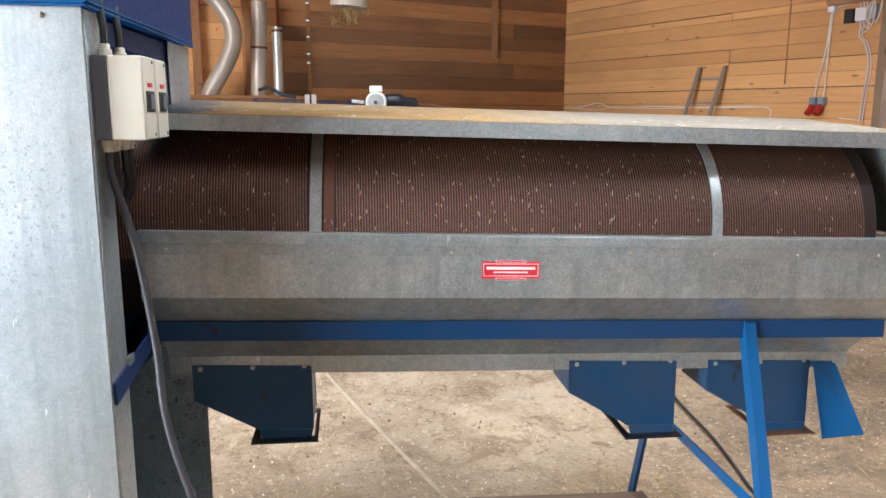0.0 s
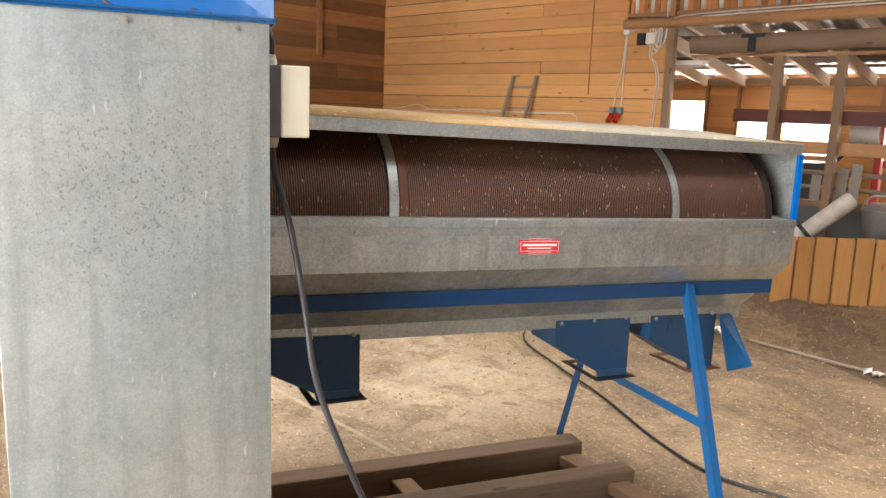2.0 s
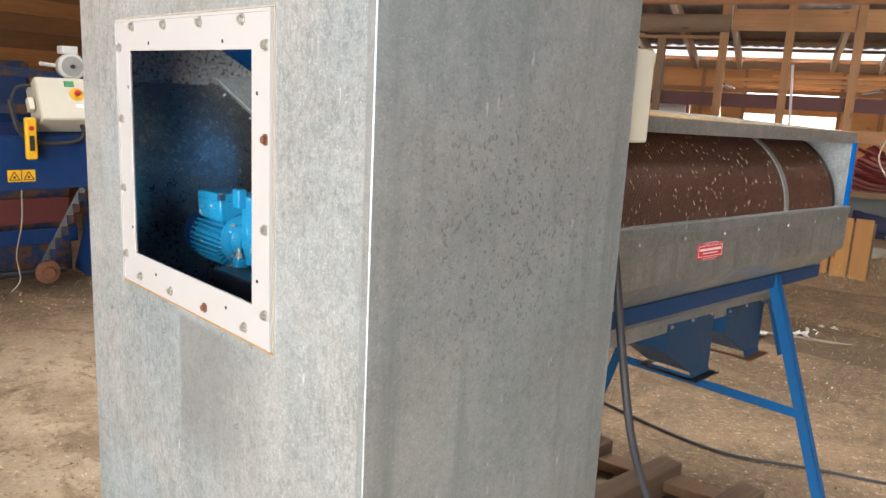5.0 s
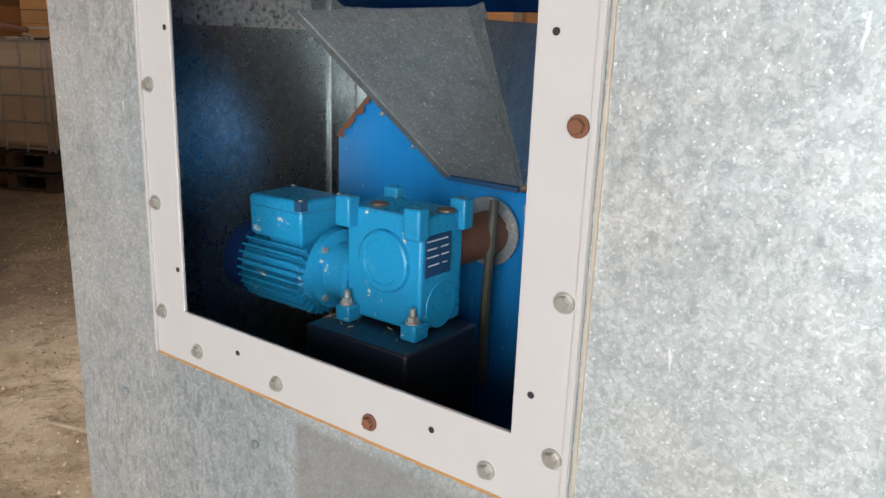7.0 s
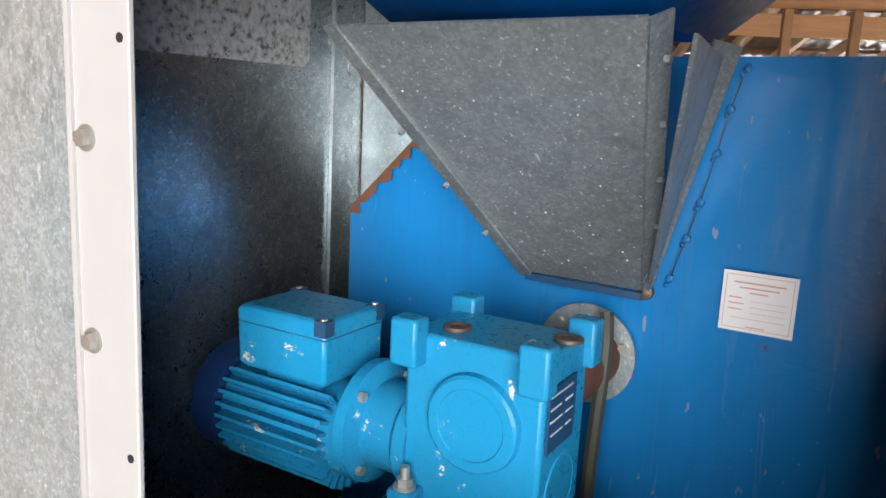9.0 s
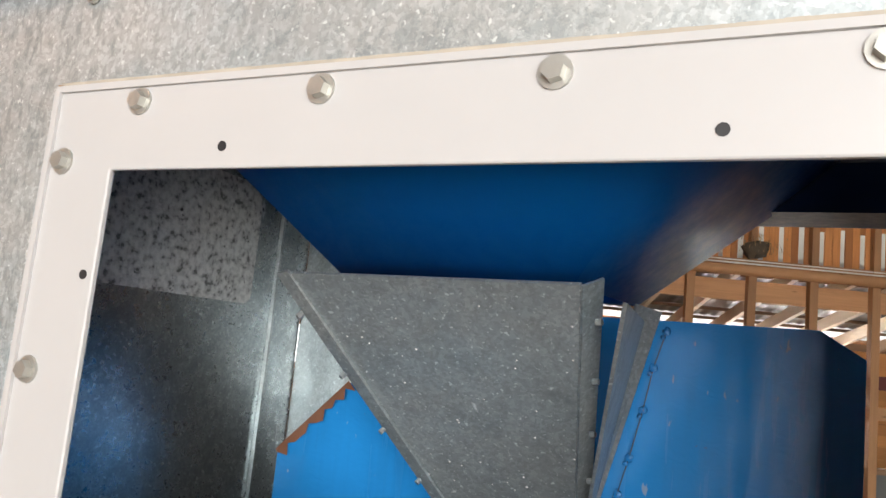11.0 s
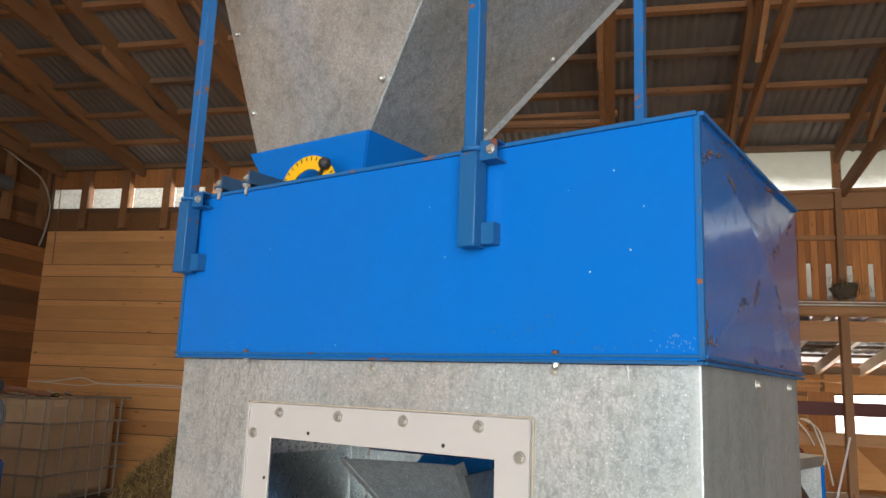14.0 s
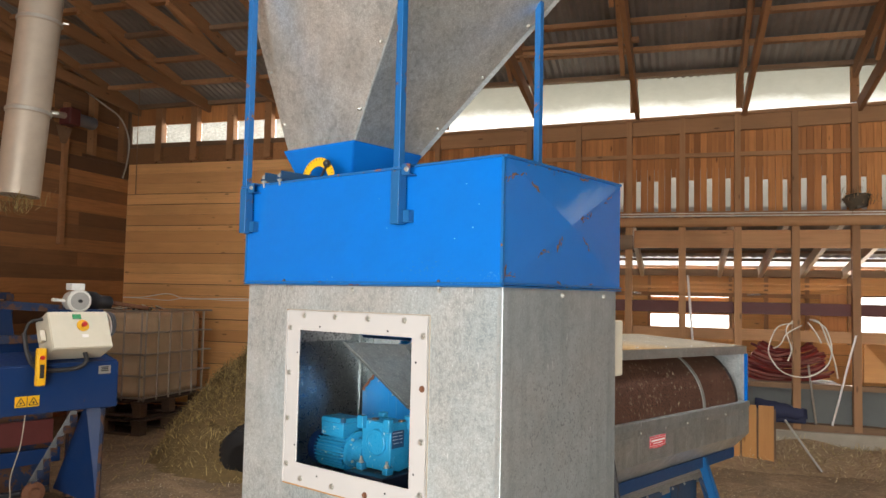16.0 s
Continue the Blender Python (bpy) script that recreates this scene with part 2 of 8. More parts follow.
WHITE = plain("white_enamel", (0.44, 0.428, 0.42), 0.35, 0, 0.06, 20, 0.02)
CREAM = plain("cream_plastic", (0.62, 0.58, 0.47), 0.45, 0, 0.1, 12, 0.02)
GREY_PLASTIC = plain("grey_plastic", (0.12, 0.13, 0.15), 0.5, 0, 0.2)
BLACK = plain("black_rubber", (0.02, 0.02, 0.022), 0.55, 0, 0.3)
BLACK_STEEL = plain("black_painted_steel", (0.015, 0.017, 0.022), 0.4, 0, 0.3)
STEEL = plain("bare_steel", (0.5, 0.49, 0.45), 0.42, 0.7, 0.3, 60)
OLD_STEEL = plain("stained_steel", (0.16, 0.105, 0.075), 0.5, 0.5, 0.6, 60)
RUST = plain("rust", (0.17, 0.07, 0.035), 0.8, 0, 0.6, 40)
PALE_SEAL = plain("pale_sealant", (0.42, 0.37, 0.3), 0.7, 0, 0.5, 40)
CAULK = plain("yellowed_sealant", (0.4, 0.21, 0.07), 0.7, 0, 0.4, 25)
RED = plain("red_paint", (0.5, 0.02, 0.02), 0.4, 0, 0.2)
RED_DARK = plain("oxide_red_steel", (0.11, 0.022, 0.02), 0.55, 0, 0.4, 8)
YELLOW = plain("yellow_paint", (0.78, 0.43, 0.012), 0.45, 0, 0.12)
GREEN = plain("green_plastic", (0.02, 0.25, 0.09), 0.4, 0, 0.1)
LABEL_RED = plain("red_label", (0.62, 0.02, 0.04), 0.35, 0, 0.1)
LABEL_WHITE = plain("white_label", (0.85, 0.82, 0.8), 0.45, 0, 0.06)
WALL_WOOD = timber("orange_spruce_boards", (0.84, 0.455, 0.18), (0.58, 0.275, 0.1), "x", 0.75, True, 0.75, 0.35)
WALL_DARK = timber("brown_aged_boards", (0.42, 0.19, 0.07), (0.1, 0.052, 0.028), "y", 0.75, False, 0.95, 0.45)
WALL_VERT = timber("upright_spruce_boards", (0.64, 0.275, 0.09), (0.27, 0.1, 0.034), "z")
STUD = timber("reddish_stud_timber", (0.46, 0.25, 0.12), (0.27, 0.14, 0.068), "z")
STUD_X = timber("reddish_rail_timber", (0.52, 0.28, 0.135), (0.3, 0.155, 0.072), "x")
BEAM = timber("weathered_beam_timber", (0.25, 0.15, 0.085), (0.14, 0.08, 0.045), "x")
POST = timber("weathered_post_timber", (0.22, 0.135, 0.08), (0.12, 0.07, 0.042), "z")
TRUSS = timber("brown_truss_timber", (0.42, 0.205, 0.088), (0.22, 0.105, 0.045), "y")
POST_E = timber("grey_brown_post_timber", (0.34, 0.225, 0.14), (0.21, 0.135, 0.085), "z")
PALE = timber("pale_rafter_timber", (0.72, 0.58, 0.43), (0.56, 0.42, 0.29), "y")
ROLL = timber("grey_brown_bark", (0.32, 0.225, 0.15), (0.2, 0.135, 0.088), "x")
FENCE = timber("fresh_pine_boards", (0.55, 0.29, 0.1), (0.4, 0.18, 0.06), "z")
PALLET = timber("dirty_pallet_wood", (0.1, 0.06, 0.036), (0.035, 0.021, 0.012), "x")
SKID = timber("trodden_skid_wood", (0.16, 0.105, 0.066), (0.06, 0.037, 0.023), "x", 0.85, True, 0.6, 0.9)


# ---- mesh helpers ----
def box(bm, x0, x1, y0, y1, z0, z1, m=None):
    vs = [bm.verts.new(Vector((x, y, z)) if m is None else m @ Vector((x, y, z)))
          for z in (z0, z1) for y in (y0, y1) for x in (x0, x1)]
    for f in ((0, 2, 3, 1), (4, 5, 7, 6), (0, 1, 5, 4), (2, 6, 7, 3), (0, 4, 6, 2), (1, 3, 7, 5)):
        bm.faces.new([vs[i] for i in f])
    return bm


def beam(bm, a, b, w, h, up=(0, 0, 1)):
    """A squared timber or tube from a to b, w wide and h deep."""
    a, b = Vector(a), Vector(b)
    d = (b - a).normalized()
    s = d.cross(Vector(up))
    s = s.normalized() if s.length > 1e-5 else Vector((1, 0, 0))
    t = s.cross(d).normalized()
    vs = [bm.verts.new(p + s * i * w / 2 + t * j * h / 2) for p in (a, b) for j in (-1, 1) for i in (-1, 1)]
    for f in ((0, 2, 3, 1), (4, 5, 7, 6), (0, 1, 5, 4), (2, 6, 7, 3), (0, 4, 6, 2), (1, 3, 7, 5)):
        bm.faces.new([vs[i] for i in f])
    return bm


def cyl(bm, a, b, r, seg=16, r2=None, cap=True):
    a, b = Vector(a), Vector(b)
    d = (b - a).normalized()
    s = d.orthogonal().normalized()
    t = d.cross(s)
    r2 = r if r2 is None else r2
    rings = [[bm.verts.new(p + (s * math.cos(k * 2 * math.pi / seg) + t * math.sin(k * 2 * math.pi / seg)) * q)
              for k in range(seg)] for p, q in ((a, r), (b, r2))]
    for k in range(seg):
        f = bm.faces.new((rings[0][k], rings[0][(k + 1) % seg], rings[1][(k + 1) % seg], rings[1][k]))
        f.smooth = True
    if cap:
        bm.faces.new(rings[0][::-1])
        bm.faces.new(rings[1])
    return bm


def lathe(bm, a, d, profile, seg=24):
    """Turns (distance along d, radius) pairs round the axis through a."""
    a, d = Vector(a), Vector(d).normalized()
    s = d.orthogonal().normalized()
    t = d.cross(s)
    rings = [[bm.verts.new(a + d * h + (s * math.cos(k * 2 * math.pi / seg) + t * math.sin(k * 2 * math.pi / seg)) * r)
              for k in range(seg)] for h, r in profile]
    for p, q in zip(rings, rings[1:]):
        for k in range(seg):
            f = bm.faces.new((p[k], p[(k + 1) % seg], q[(k + 1) % seg], q[k]))
            f.smooth = True
    bm.faces.new(rings[0][::-1])
    bm.faces.new(rings[-1])
    return bm


def smooth_path(pts, n=6):
    pts = [Vector(p) for p in pts]
    out = []
    for i in range(len(pts) - 1):
        p0, p1, p2, p3 = pts[max(i - 1, 0)], pts[i], pts[i + 1], pts[min(i + 2, len(pts) - 1)]
        for k in range(n):
            u = k / n
            out.append(0.5 * (2 * p1 + (p2 - p0) * u + (2 * p0 - 5 * p1 + 4 * p2 - p3) * u * u + (3 * p1 - p0 - 3 * p2 + p3) * u ** 3))
    return out + [pts[-1]]


def tube(bm, pts, r, seg=8, n=6):
    pts = smooth_path(pts, n)
    rings, s = [], None
    for i, p in enumerate(pts):
        d = (pts[min(i + 1, len(pts) - 1)] - pts[max(i - 1, 0)]).normalized()
        s = d.orthogonal().normalized() if s is None else (s - d * s.dot(d)).normalized()
        t = d.cross(s)
        rings.append([bm.verts.new(p + (s * math.cos(k * 2 * math.pi / seg) + t * math.sin(k * 2 * math.pi / seg)) * r) for k in range(seg)])
    for p, q in zip(rings, rings[1:]):
        for k in range(seg):
            f = bm.faces.new((p[k], p[(k + 1) % seg], q[(k + 1) % seg], q[k]))
            f.smooth = True
    bm.faces.new(rings[0][::-1])
    bm.faces.new(rings[-1])
    return bm


def plate(bm, pts, thick):
    """A sheet with the given outline, thickened along its normal."""
    pts = [Vector(p) for p in pts]
    nrm = Vector((0, 0, 0))
    for i in range(len(pts)):
        nrm += (pts[i] - pts[0]).cross(pts[(i + 1) % len(pts)] - pts[0])
    nrm = nrm.normalized() * thick
    a = [bm.verts.new(p) for p in pts]
    b = [bm.verts.new(p + nrm) for p in pts]
    k = len(pts)
    bm.faces.new(a[::-1])
    bm.faces.new(b)
    for i in range(k):
        bm.faces.new((a[i], a[(i + 1) % k], b[(i + 1) % k], b[i]))
    return bm


def mesh(name, bm, material, smooth=False):
    me = bpy.data.meshes.new(name)
    bmesh.ops.recalc_face_normals(bm, faces=bm.faces)
    bm.to_mesh(me)
    bm.free()
    me.materials.append(material)
    me.set_sharp_from_angle(angle=radians(38))
    return me


def bevelled(ob, width, seg=2):
    mod = ob.modifiers.new("edges", "BEVEL")
    mod.width, mod.segments, mod.limit_method, mod.angle_limit = width, seg, "ANGLE", radians(40)
    return ob


def part(name, bm, material, parent=None, label="", bevel=0.0):
    ob = new(name, mesh(name, bm, material))
    if parent is not None:
        ob.parent = parent
    if label:
        ob["label"] = label
    if bevel:
        bevelled(ob, bevel)
    return ob


def thing(name, label, category, m=None, group="", kind=""):
    ob = new(name)
    if m is not None:
        ob.matrix_world = m
    return tagged(ob, label, category, group, kind)


def BMS():
    return bmesh.new()


def sheet_with_hole(bm, outer, hole, fix, axis, thick):
    """A flat sheet in the plane axis = fix with a rectangular hole; outer and hole are (a0, a1, b0, b1)."""
    rings = []
    for d in (fix, fix + thick):
        for a0, a1, b0, b1 in (outer, hole):
            rings.append([bm.verts.new((d, p, q) if axis == "x" else (p, d, q)) for p, q in ((a0, b0), (a1, b0), (a1, b1), (a0, b1))])
    o1, h1, o2, h2 = rings
    for i in range(4):
        j = (i + 1) % 4
        for f in ((o1[i], o1[j], h1[j], h1[i]), (o2[j], o2[i], h2[i], h2[j]), (o1[j], o1[i], o2[i], o2[j]), (h1[i], h1[j], h2[j], h2[i])):
            bm.faces.new(f)
    return bm


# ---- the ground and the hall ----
PALE_SPOT = BM.inverted() @ Vector((0.1, 4.45, 0))


def ground_material():
    m, t, b = nodes("dusty_concrete")
    v = coords(t, rnd=False)
    big = noise_tex(t, v, 0.55, 5, 0.6)
    mid = noise_tex(t, v, 3.2, 6, 0.65, 0.4)
    fine = noise_tex(t, v, 28, 5, 0.7)
    grit = noise_tex(t, v, 130, 3, 0.6)
    c = ramp(t, mid, [(0.25, (0.17, 0.11, 0.066)), (0.48, (0.49, 0.37, 0.25)), (0.75, (0.66, 0.55, 0.42))])
    c = mix(t, grey(t, big, 0.44, 0.68, 0.0, 0.6), c, (0.16, 0.105, 0.064))
    # soil tone takes over with distance from the pale spot behind the machine
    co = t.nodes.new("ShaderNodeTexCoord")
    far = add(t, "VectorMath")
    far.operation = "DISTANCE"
    far.inputs[1].default_value = PALE_SPOT
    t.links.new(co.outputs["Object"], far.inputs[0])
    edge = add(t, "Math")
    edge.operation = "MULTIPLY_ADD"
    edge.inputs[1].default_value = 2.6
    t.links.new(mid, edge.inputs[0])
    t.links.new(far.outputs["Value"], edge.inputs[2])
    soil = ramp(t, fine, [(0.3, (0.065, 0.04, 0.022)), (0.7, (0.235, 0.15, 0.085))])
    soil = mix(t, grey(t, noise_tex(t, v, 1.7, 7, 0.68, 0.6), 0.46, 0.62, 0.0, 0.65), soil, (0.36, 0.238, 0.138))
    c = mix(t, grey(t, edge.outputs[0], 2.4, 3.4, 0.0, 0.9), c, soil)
    c = mix(t, grey(t, fine, 0.56, 0.72, 0.0, 0.5), c, (0.17, 0.115, 0.07))
    crumb = noise_tex(t, v, 38, 5, 0.75)
    c = mix(t, grey(t, crumb, 0.585, 0.625, 0.0, 0.75), c, (0.12, 0.078, 0.045))
    c = mix(t, grey(t, crumb, 0.4, 0.36, 0.0, 0.65), c, (0.72, 0.6, 0.44))
    c = mix(t, grey(t, grit, 0.62, 0.7, 0.0, 0.75), c, (0.68, 0.54, 0.32))
    # trodden dirt left in ragged patches
    smear = noise_tex(t, coords(t, (1.0, 1.6, 1.0), False), 2.1, 8, 0.74, 0.9)
    c = mix(t, grey(t, smear, 0.54, 0.6, 0.0, 0.55), c, (0.17, 0.112, 0.062))
    c = mix(t, grey(t, noise_tex(t, v, 7.5, 8, 0.78, 0.5), 0.57, 0.62, 0.0, 0.6), c, (0.12, 0.075, 0.04))
    t.links.new(c, b.inputs["Base Color"])
    b.inputs["Roughness"].default_value = 0.9
    bump(t, b, crumb, 0.6, 0.012)
    return m


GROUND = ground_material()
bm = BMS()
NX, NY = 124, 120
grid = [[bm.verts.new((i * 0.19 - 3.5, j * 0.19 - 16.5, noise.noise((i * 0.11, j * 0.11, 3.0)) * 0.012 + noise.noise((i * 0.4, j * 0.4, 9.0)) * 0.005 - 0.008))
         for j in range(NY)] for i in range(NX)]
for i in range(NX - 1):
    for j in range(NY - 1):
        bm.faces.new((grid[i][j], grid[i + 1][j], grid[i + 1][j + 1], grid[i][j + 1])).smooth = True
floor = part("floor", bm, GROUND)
floor.matrix_world = BM
tagged(floor, "dusty beige concrete barn floor strewn with chaff", "floor", kind="structure")

bm = BMS()
box(bm, -400, 400, -400, 400, -0.3, -0.09)
ground = part("ground", bm, plain("yard_gravel", (0.34, 0.31, 0.27), 0.95, 0, 0.5, 2.0))
tagged(ground, "pale gravel yard outside the barn", "ground", kind="structure")


def in_hall(ob, label, category, kind="structure", group=""):
    ob.matrix_world = BM
    return tagged(ob, label, category, group, kind)


def planks_h(parent, material, u0, u1, plane, z0, z1, height, thick, along="u", seed=1, gap=0.004):
    """Lying boards on a wall, in lengths of their own, each a piece of the wall."""
    r = random.Random(seed)
    z = z0
    while z < z1 - 0.02:
        h = min(height * r.uniform(0.94, 1.05), z1 - z)
        a = u0
        while a < u1 - 0.01:
            b = min(u1, a + r.choice((3.2, 3.9, 4.4, 5.1)))
            if u1 - b < 0.7:
                b = u1
            d = r.uniform(0, 0.006)
            slot = gap if r.random() < 0.8 else gap + r.uniform(0.004, 0.012)
            bm = BMS()
            if along == "u":
                box(bm, a, b - 0.004, plane - d, plane + thick - d, z, z + h - slot)
            else:
                box(bm, plane - thick + d, plane + d, a, b - 0.004, z, z + h - slot)
            part("board", bm, material, parent)
            a = b
        z += h


bm = BMS()
box(bm, -20, 40, 16, 16.1, -1, 12)
back = part("backdrop", bm, plain("bright_haze", (0.8, 0.8, 0.8), 1.0, 0, 0.0, 1, 0))
em = back.data.materials[0].node_tree.nodes["Principled BSDF"]
em.inputs["Emission Color"].default_value, em.inputs["Emission Strength"].default_value = (0.95, 0.98, 1.0, 1), 3.0
in_hall(back, "bright overcast haze far outside the windows", "backdrop")

# east wall: studs behind, boards towards the hall
wall_e = thing("wall_east", "long barn wall of orange spruce boards", "wall", BM, kind="structure")
bm = BMS()
box(bm, U0 - 0.12, 5.05, 0.03, 0.05, -0.1, 2.785)
box(bm, U0 - 0.12, 4.5, 0.03, 0.05, 2.785, 3.3)
box(bm, U0 + 0.03, 4.5, 0.03, 0.05, 3.3, 3.76)
# unseen sheet added behind the boards to stop daylight in their gaps
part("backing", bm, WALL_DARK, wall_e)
for z0, z1 in ((-0.1, 2.785), (2.785, 3.755)):
    planks_h(wall_e, WALL_WOOD, 0.0, 5.05 if z0 < 1 else 4.5, 0.0, z0, z1, 0.165, 0.028, "u", 3)
part("corner_post", box(BMS(), -0.16, -0.002, 0.0, 0.09, 3.3, 4.7), BEAM, wall_e)
# upper part with the small clerestory panes
for z0, z1, nm in ((4.0, 4.065, "lower_rail"), (4.66, 4.72, "upper_rail")):
    bm = BMS()
    box(bm, 0.0, 4.5, -0.02, 0.1, z0, z1)
    part(nm, bm, BEAM, wall_e)
PANE = plain("dusty_window_film", (0.75, 0.75, 0.72), 0.5)
nt = PANE.node_tree
tr = nt.nodes.new("ShaderNodeBsdfTranslucent")
tr.inputs[0].default_value = (0.85, 0.85, 0.82, 1)
ms = nt.nodes.new("ShaderNodeMixShader")
ms.inputs[0].default_value = 0.75
nt.links.new(nt.nodes["Principled BSDF"].outputs[0], ms.inputs[1])
nt.links.new(tr.outputs[0], ms.inputs[2])
nt.links.new(ms.outputs[0], nt.nodes["Material Output"].inputs[0])


def film_material(name, lo, hi, scale, tone, grime=None):
    m = plain(name, tone, 0.4, 0, 0.35, scale * 0.6, 0.3)
    q = m.node_tree
    tb = q.nodes.new("ShaderNodeBsdfTranslucent")
    fv = coords(q, (1, 1, 2.5), False)
    c = ramp(q, noise_tex(q, fv, scale, 6, 0.7, 0.8), [(0.32, lo), (0.66, hi)])
    if grime:
        # shade of the roof overhang coloured into the upper side, with a ragged lower edge
        co = q.nodes.new("ShaderNodeTexCoord")
        xyz = q.nodes.new("ShaderNodeSeparateXYZ")
        q.links.new(co.outputs["Object"], xyz.inputs[0])
        edge = add(q, "Math")
        edge.operation = "MULTIPLY_ADD"
        edge.inputs[1].default_value = 0.3
        q.links.new(noise_tex(q, coords(q, (1, 1, 3), False), 1.6, 7, 0.7, 0.6), edge.inputs[0])
        q.links.new(xyz.outputs[2], edge.inputs[2])
        c = mix(q, grey(q, edge.outputs[0], grime[0], grime[1], 0.0, 0.9), c, (0.11, 0.105, 0.08))
    q.links.new(c, tb.inputs[0])
    mx = q.nodes.new("ShaderNodeMixShader")
    mx.inputs[0].default_value = 0.7
    q.links.new(q.nodes["Principled BSDF"].outputs[0], mx.inputs[1])
    q.links.new(tb.outputs[0], mx.inputs[2])
    q.links.new(mx.outputs[0], q.nodes["Material Output"].inputs[0])
    return m


PANE_FILM = film_material("wrinkled_silver_film", (0.3, 0.29, 0.26), (0.85, 0.84, 0.8), 26.0, (0.6, 0.58, 0.52))
FILM = film_material("pale_plastic_film", (0.34, 0.34, 0.31), (0.52, 0.52, 0.5), 7.0, (0.45, 0.43, 0.36), (4.3, 4.5))
for k in range(8):
    a = 0.02 + k * 0.64
    if a > 4.2:
        break
    bm = BMS()
    box(bm, a + 0.47, a + 0.58, -0.03, 0.1, 3.78, 4.66)
    part("stud", bm, TRUSS, wall_e)
    part("upper_board", box(BMS(), a - 0.02, a + 0.469, 0.02, 0.045, 4.36, 4.655), WALL_VERT, wall_e)
    bm = BMS()
    box(bm, a - 0.02, a + 0.469, 0.05, 0.056, 4.06, 4.372)
    part("pane", bm, PANE_FILM, wall_e, "dusty translucent plastic pane")
    bm = BMS()
    box(bm, a - 0.03, a + 0.469, 0.003, 0.045, 3.74, 4.0)
    part("filler_board", bm, WALL_DARK, wall_e)

# added sheets that block light round the panes
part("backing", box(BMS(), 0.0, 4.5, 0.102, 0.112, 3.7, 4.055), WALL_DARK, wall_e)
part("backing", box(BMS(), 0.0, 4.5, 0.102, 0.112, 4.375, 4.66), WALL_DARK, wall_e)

# east wall over the lean-to: posts, rails, upright boards with slits
wall_b = thing("wall_east_upper", "upright spruce boards with light slits over the lean-to", "wall", BM, kind="structure")


def plate_top(u):
    """Upper side of the wall plate, which climbs a little along the wall."""
    return min(4.19, 4.03 + 0.026 * (u - 5.45))


POSTS = [6.40 + 0.645 * k for k in range(0, 21)]
r = random.Random(11)
a = 4.39
while a < U1:
    w = 0.16 + r.uniform(-0.006, 0.006)
    d = r.uniform(0, 0.004)
    for q in (0, 1):
        d = r.uniform(0, 0.006)
        part("board", box(BMS(), a + q * w / 2, a + (q + 1) * w / 2 - 0.004, 0.05 + d, 0.072 + d, 2.86, 4.0), WALL_VERT, wall_b)
    part("narrow_board", box(BMS(), a + w + 0.001, a + 0.212, 0.05 + d, 0.07 + d, 3.31 + r.uniform(-0.03, 0.03), 4.0), WALL_VERT, wall_b)
    a += 0.215
# added sheet blocking light above the slits
part("backing", box(BMS(), 4.5, U1, 0.096, 0.11, 3.36, 4.0), WALL_DARK, wall_b)
SLIT = plain("pale_film", (0.6, 0.58, 0.54), 0.6)
nt = SLIT.node_tree
tr = nt.nodes.new("ShaderNodeBsdfTranslucent")
tr.inputs[0].default_value = (0.4, 0.385, 0.355, 1)
ms = nt.nodes.new("ShaderNodeMixShader")
ms.inputs[0].default_value = 0.7
nt.links.new(nt.nodes["Principled BSDF"].outputs[0], ms.inputs[1])
nt.links.new(tr.outputs[0], ms.inputs[2])
nt.links.new(ms.outputs[0], nt.nodes["Material Output"].inputs[0])
bm = BMS()
box(bm, 4.5, U1, 0.09, 0.094, 2.86, 3.45)
part("slit_film", bm, SLIT, wall_b, "pale plastic film behind the slits")
for z0, z1, d, nm in ((3.98, 4.16, 0.05, "top_plank"), (4.16, 4.2, 0.1, "top_plate"), (3.58, 3.63, 0.045, "batten"), (2.86, 2.9, 0.045, "bottom_batten")):
    bm = BMS()
    if nm[:3] == "top":
        h, q, f = (z1 - z0) / 2, -0.06 if nm == "top_plate" else -0.01, z1 - 4.2
        for u0, u1 in ((4.5, 11.6), (11.6, U1)):
            beam(bm, (u0, (d + q) / 2, plate_top(u0) + f - h), (u1, (d + q) / 2, plate_top(u1) + f - h), d - q, 2 * h)
    else:
        box(bm, 4.5, U1, -0.01, d, z0, z1)
    part(nm, bm, STUD_X, wall_b)
for u in [5.12] + POSTS:
    bm = BMS()
    box(bm, u - 0.035, u + 0.035, -0.055, 0.04, 2.84, plate_top(u) - 0.02)
    part("upper_stud", bm, STUD, wall_b)
    bm = BMS()
    box(bm, u - 0.042, u + 0.042, -0.056, 0.046, 0.32, 2.354 if 5.4 < u < 7.6 else 2.72)
    part("post", bm, POST_E if u < 7.6 else STUD, wall_b)
bm = BMS()
tube(bm, [(4.5, -0.06, 2.77)] + [(u, -0.06 + rng.uniform(-0.01, 0.01), 2.77 + rng.uniform(-0.012, 0.012)) for u in POSTS[1::2]] + [(U1, -0.06, 2.77)], 0.062, 10, 4)
part("log_rail", bm, STUD_X, wall_b, "round pole rail")
bm = BMS()
prev = None
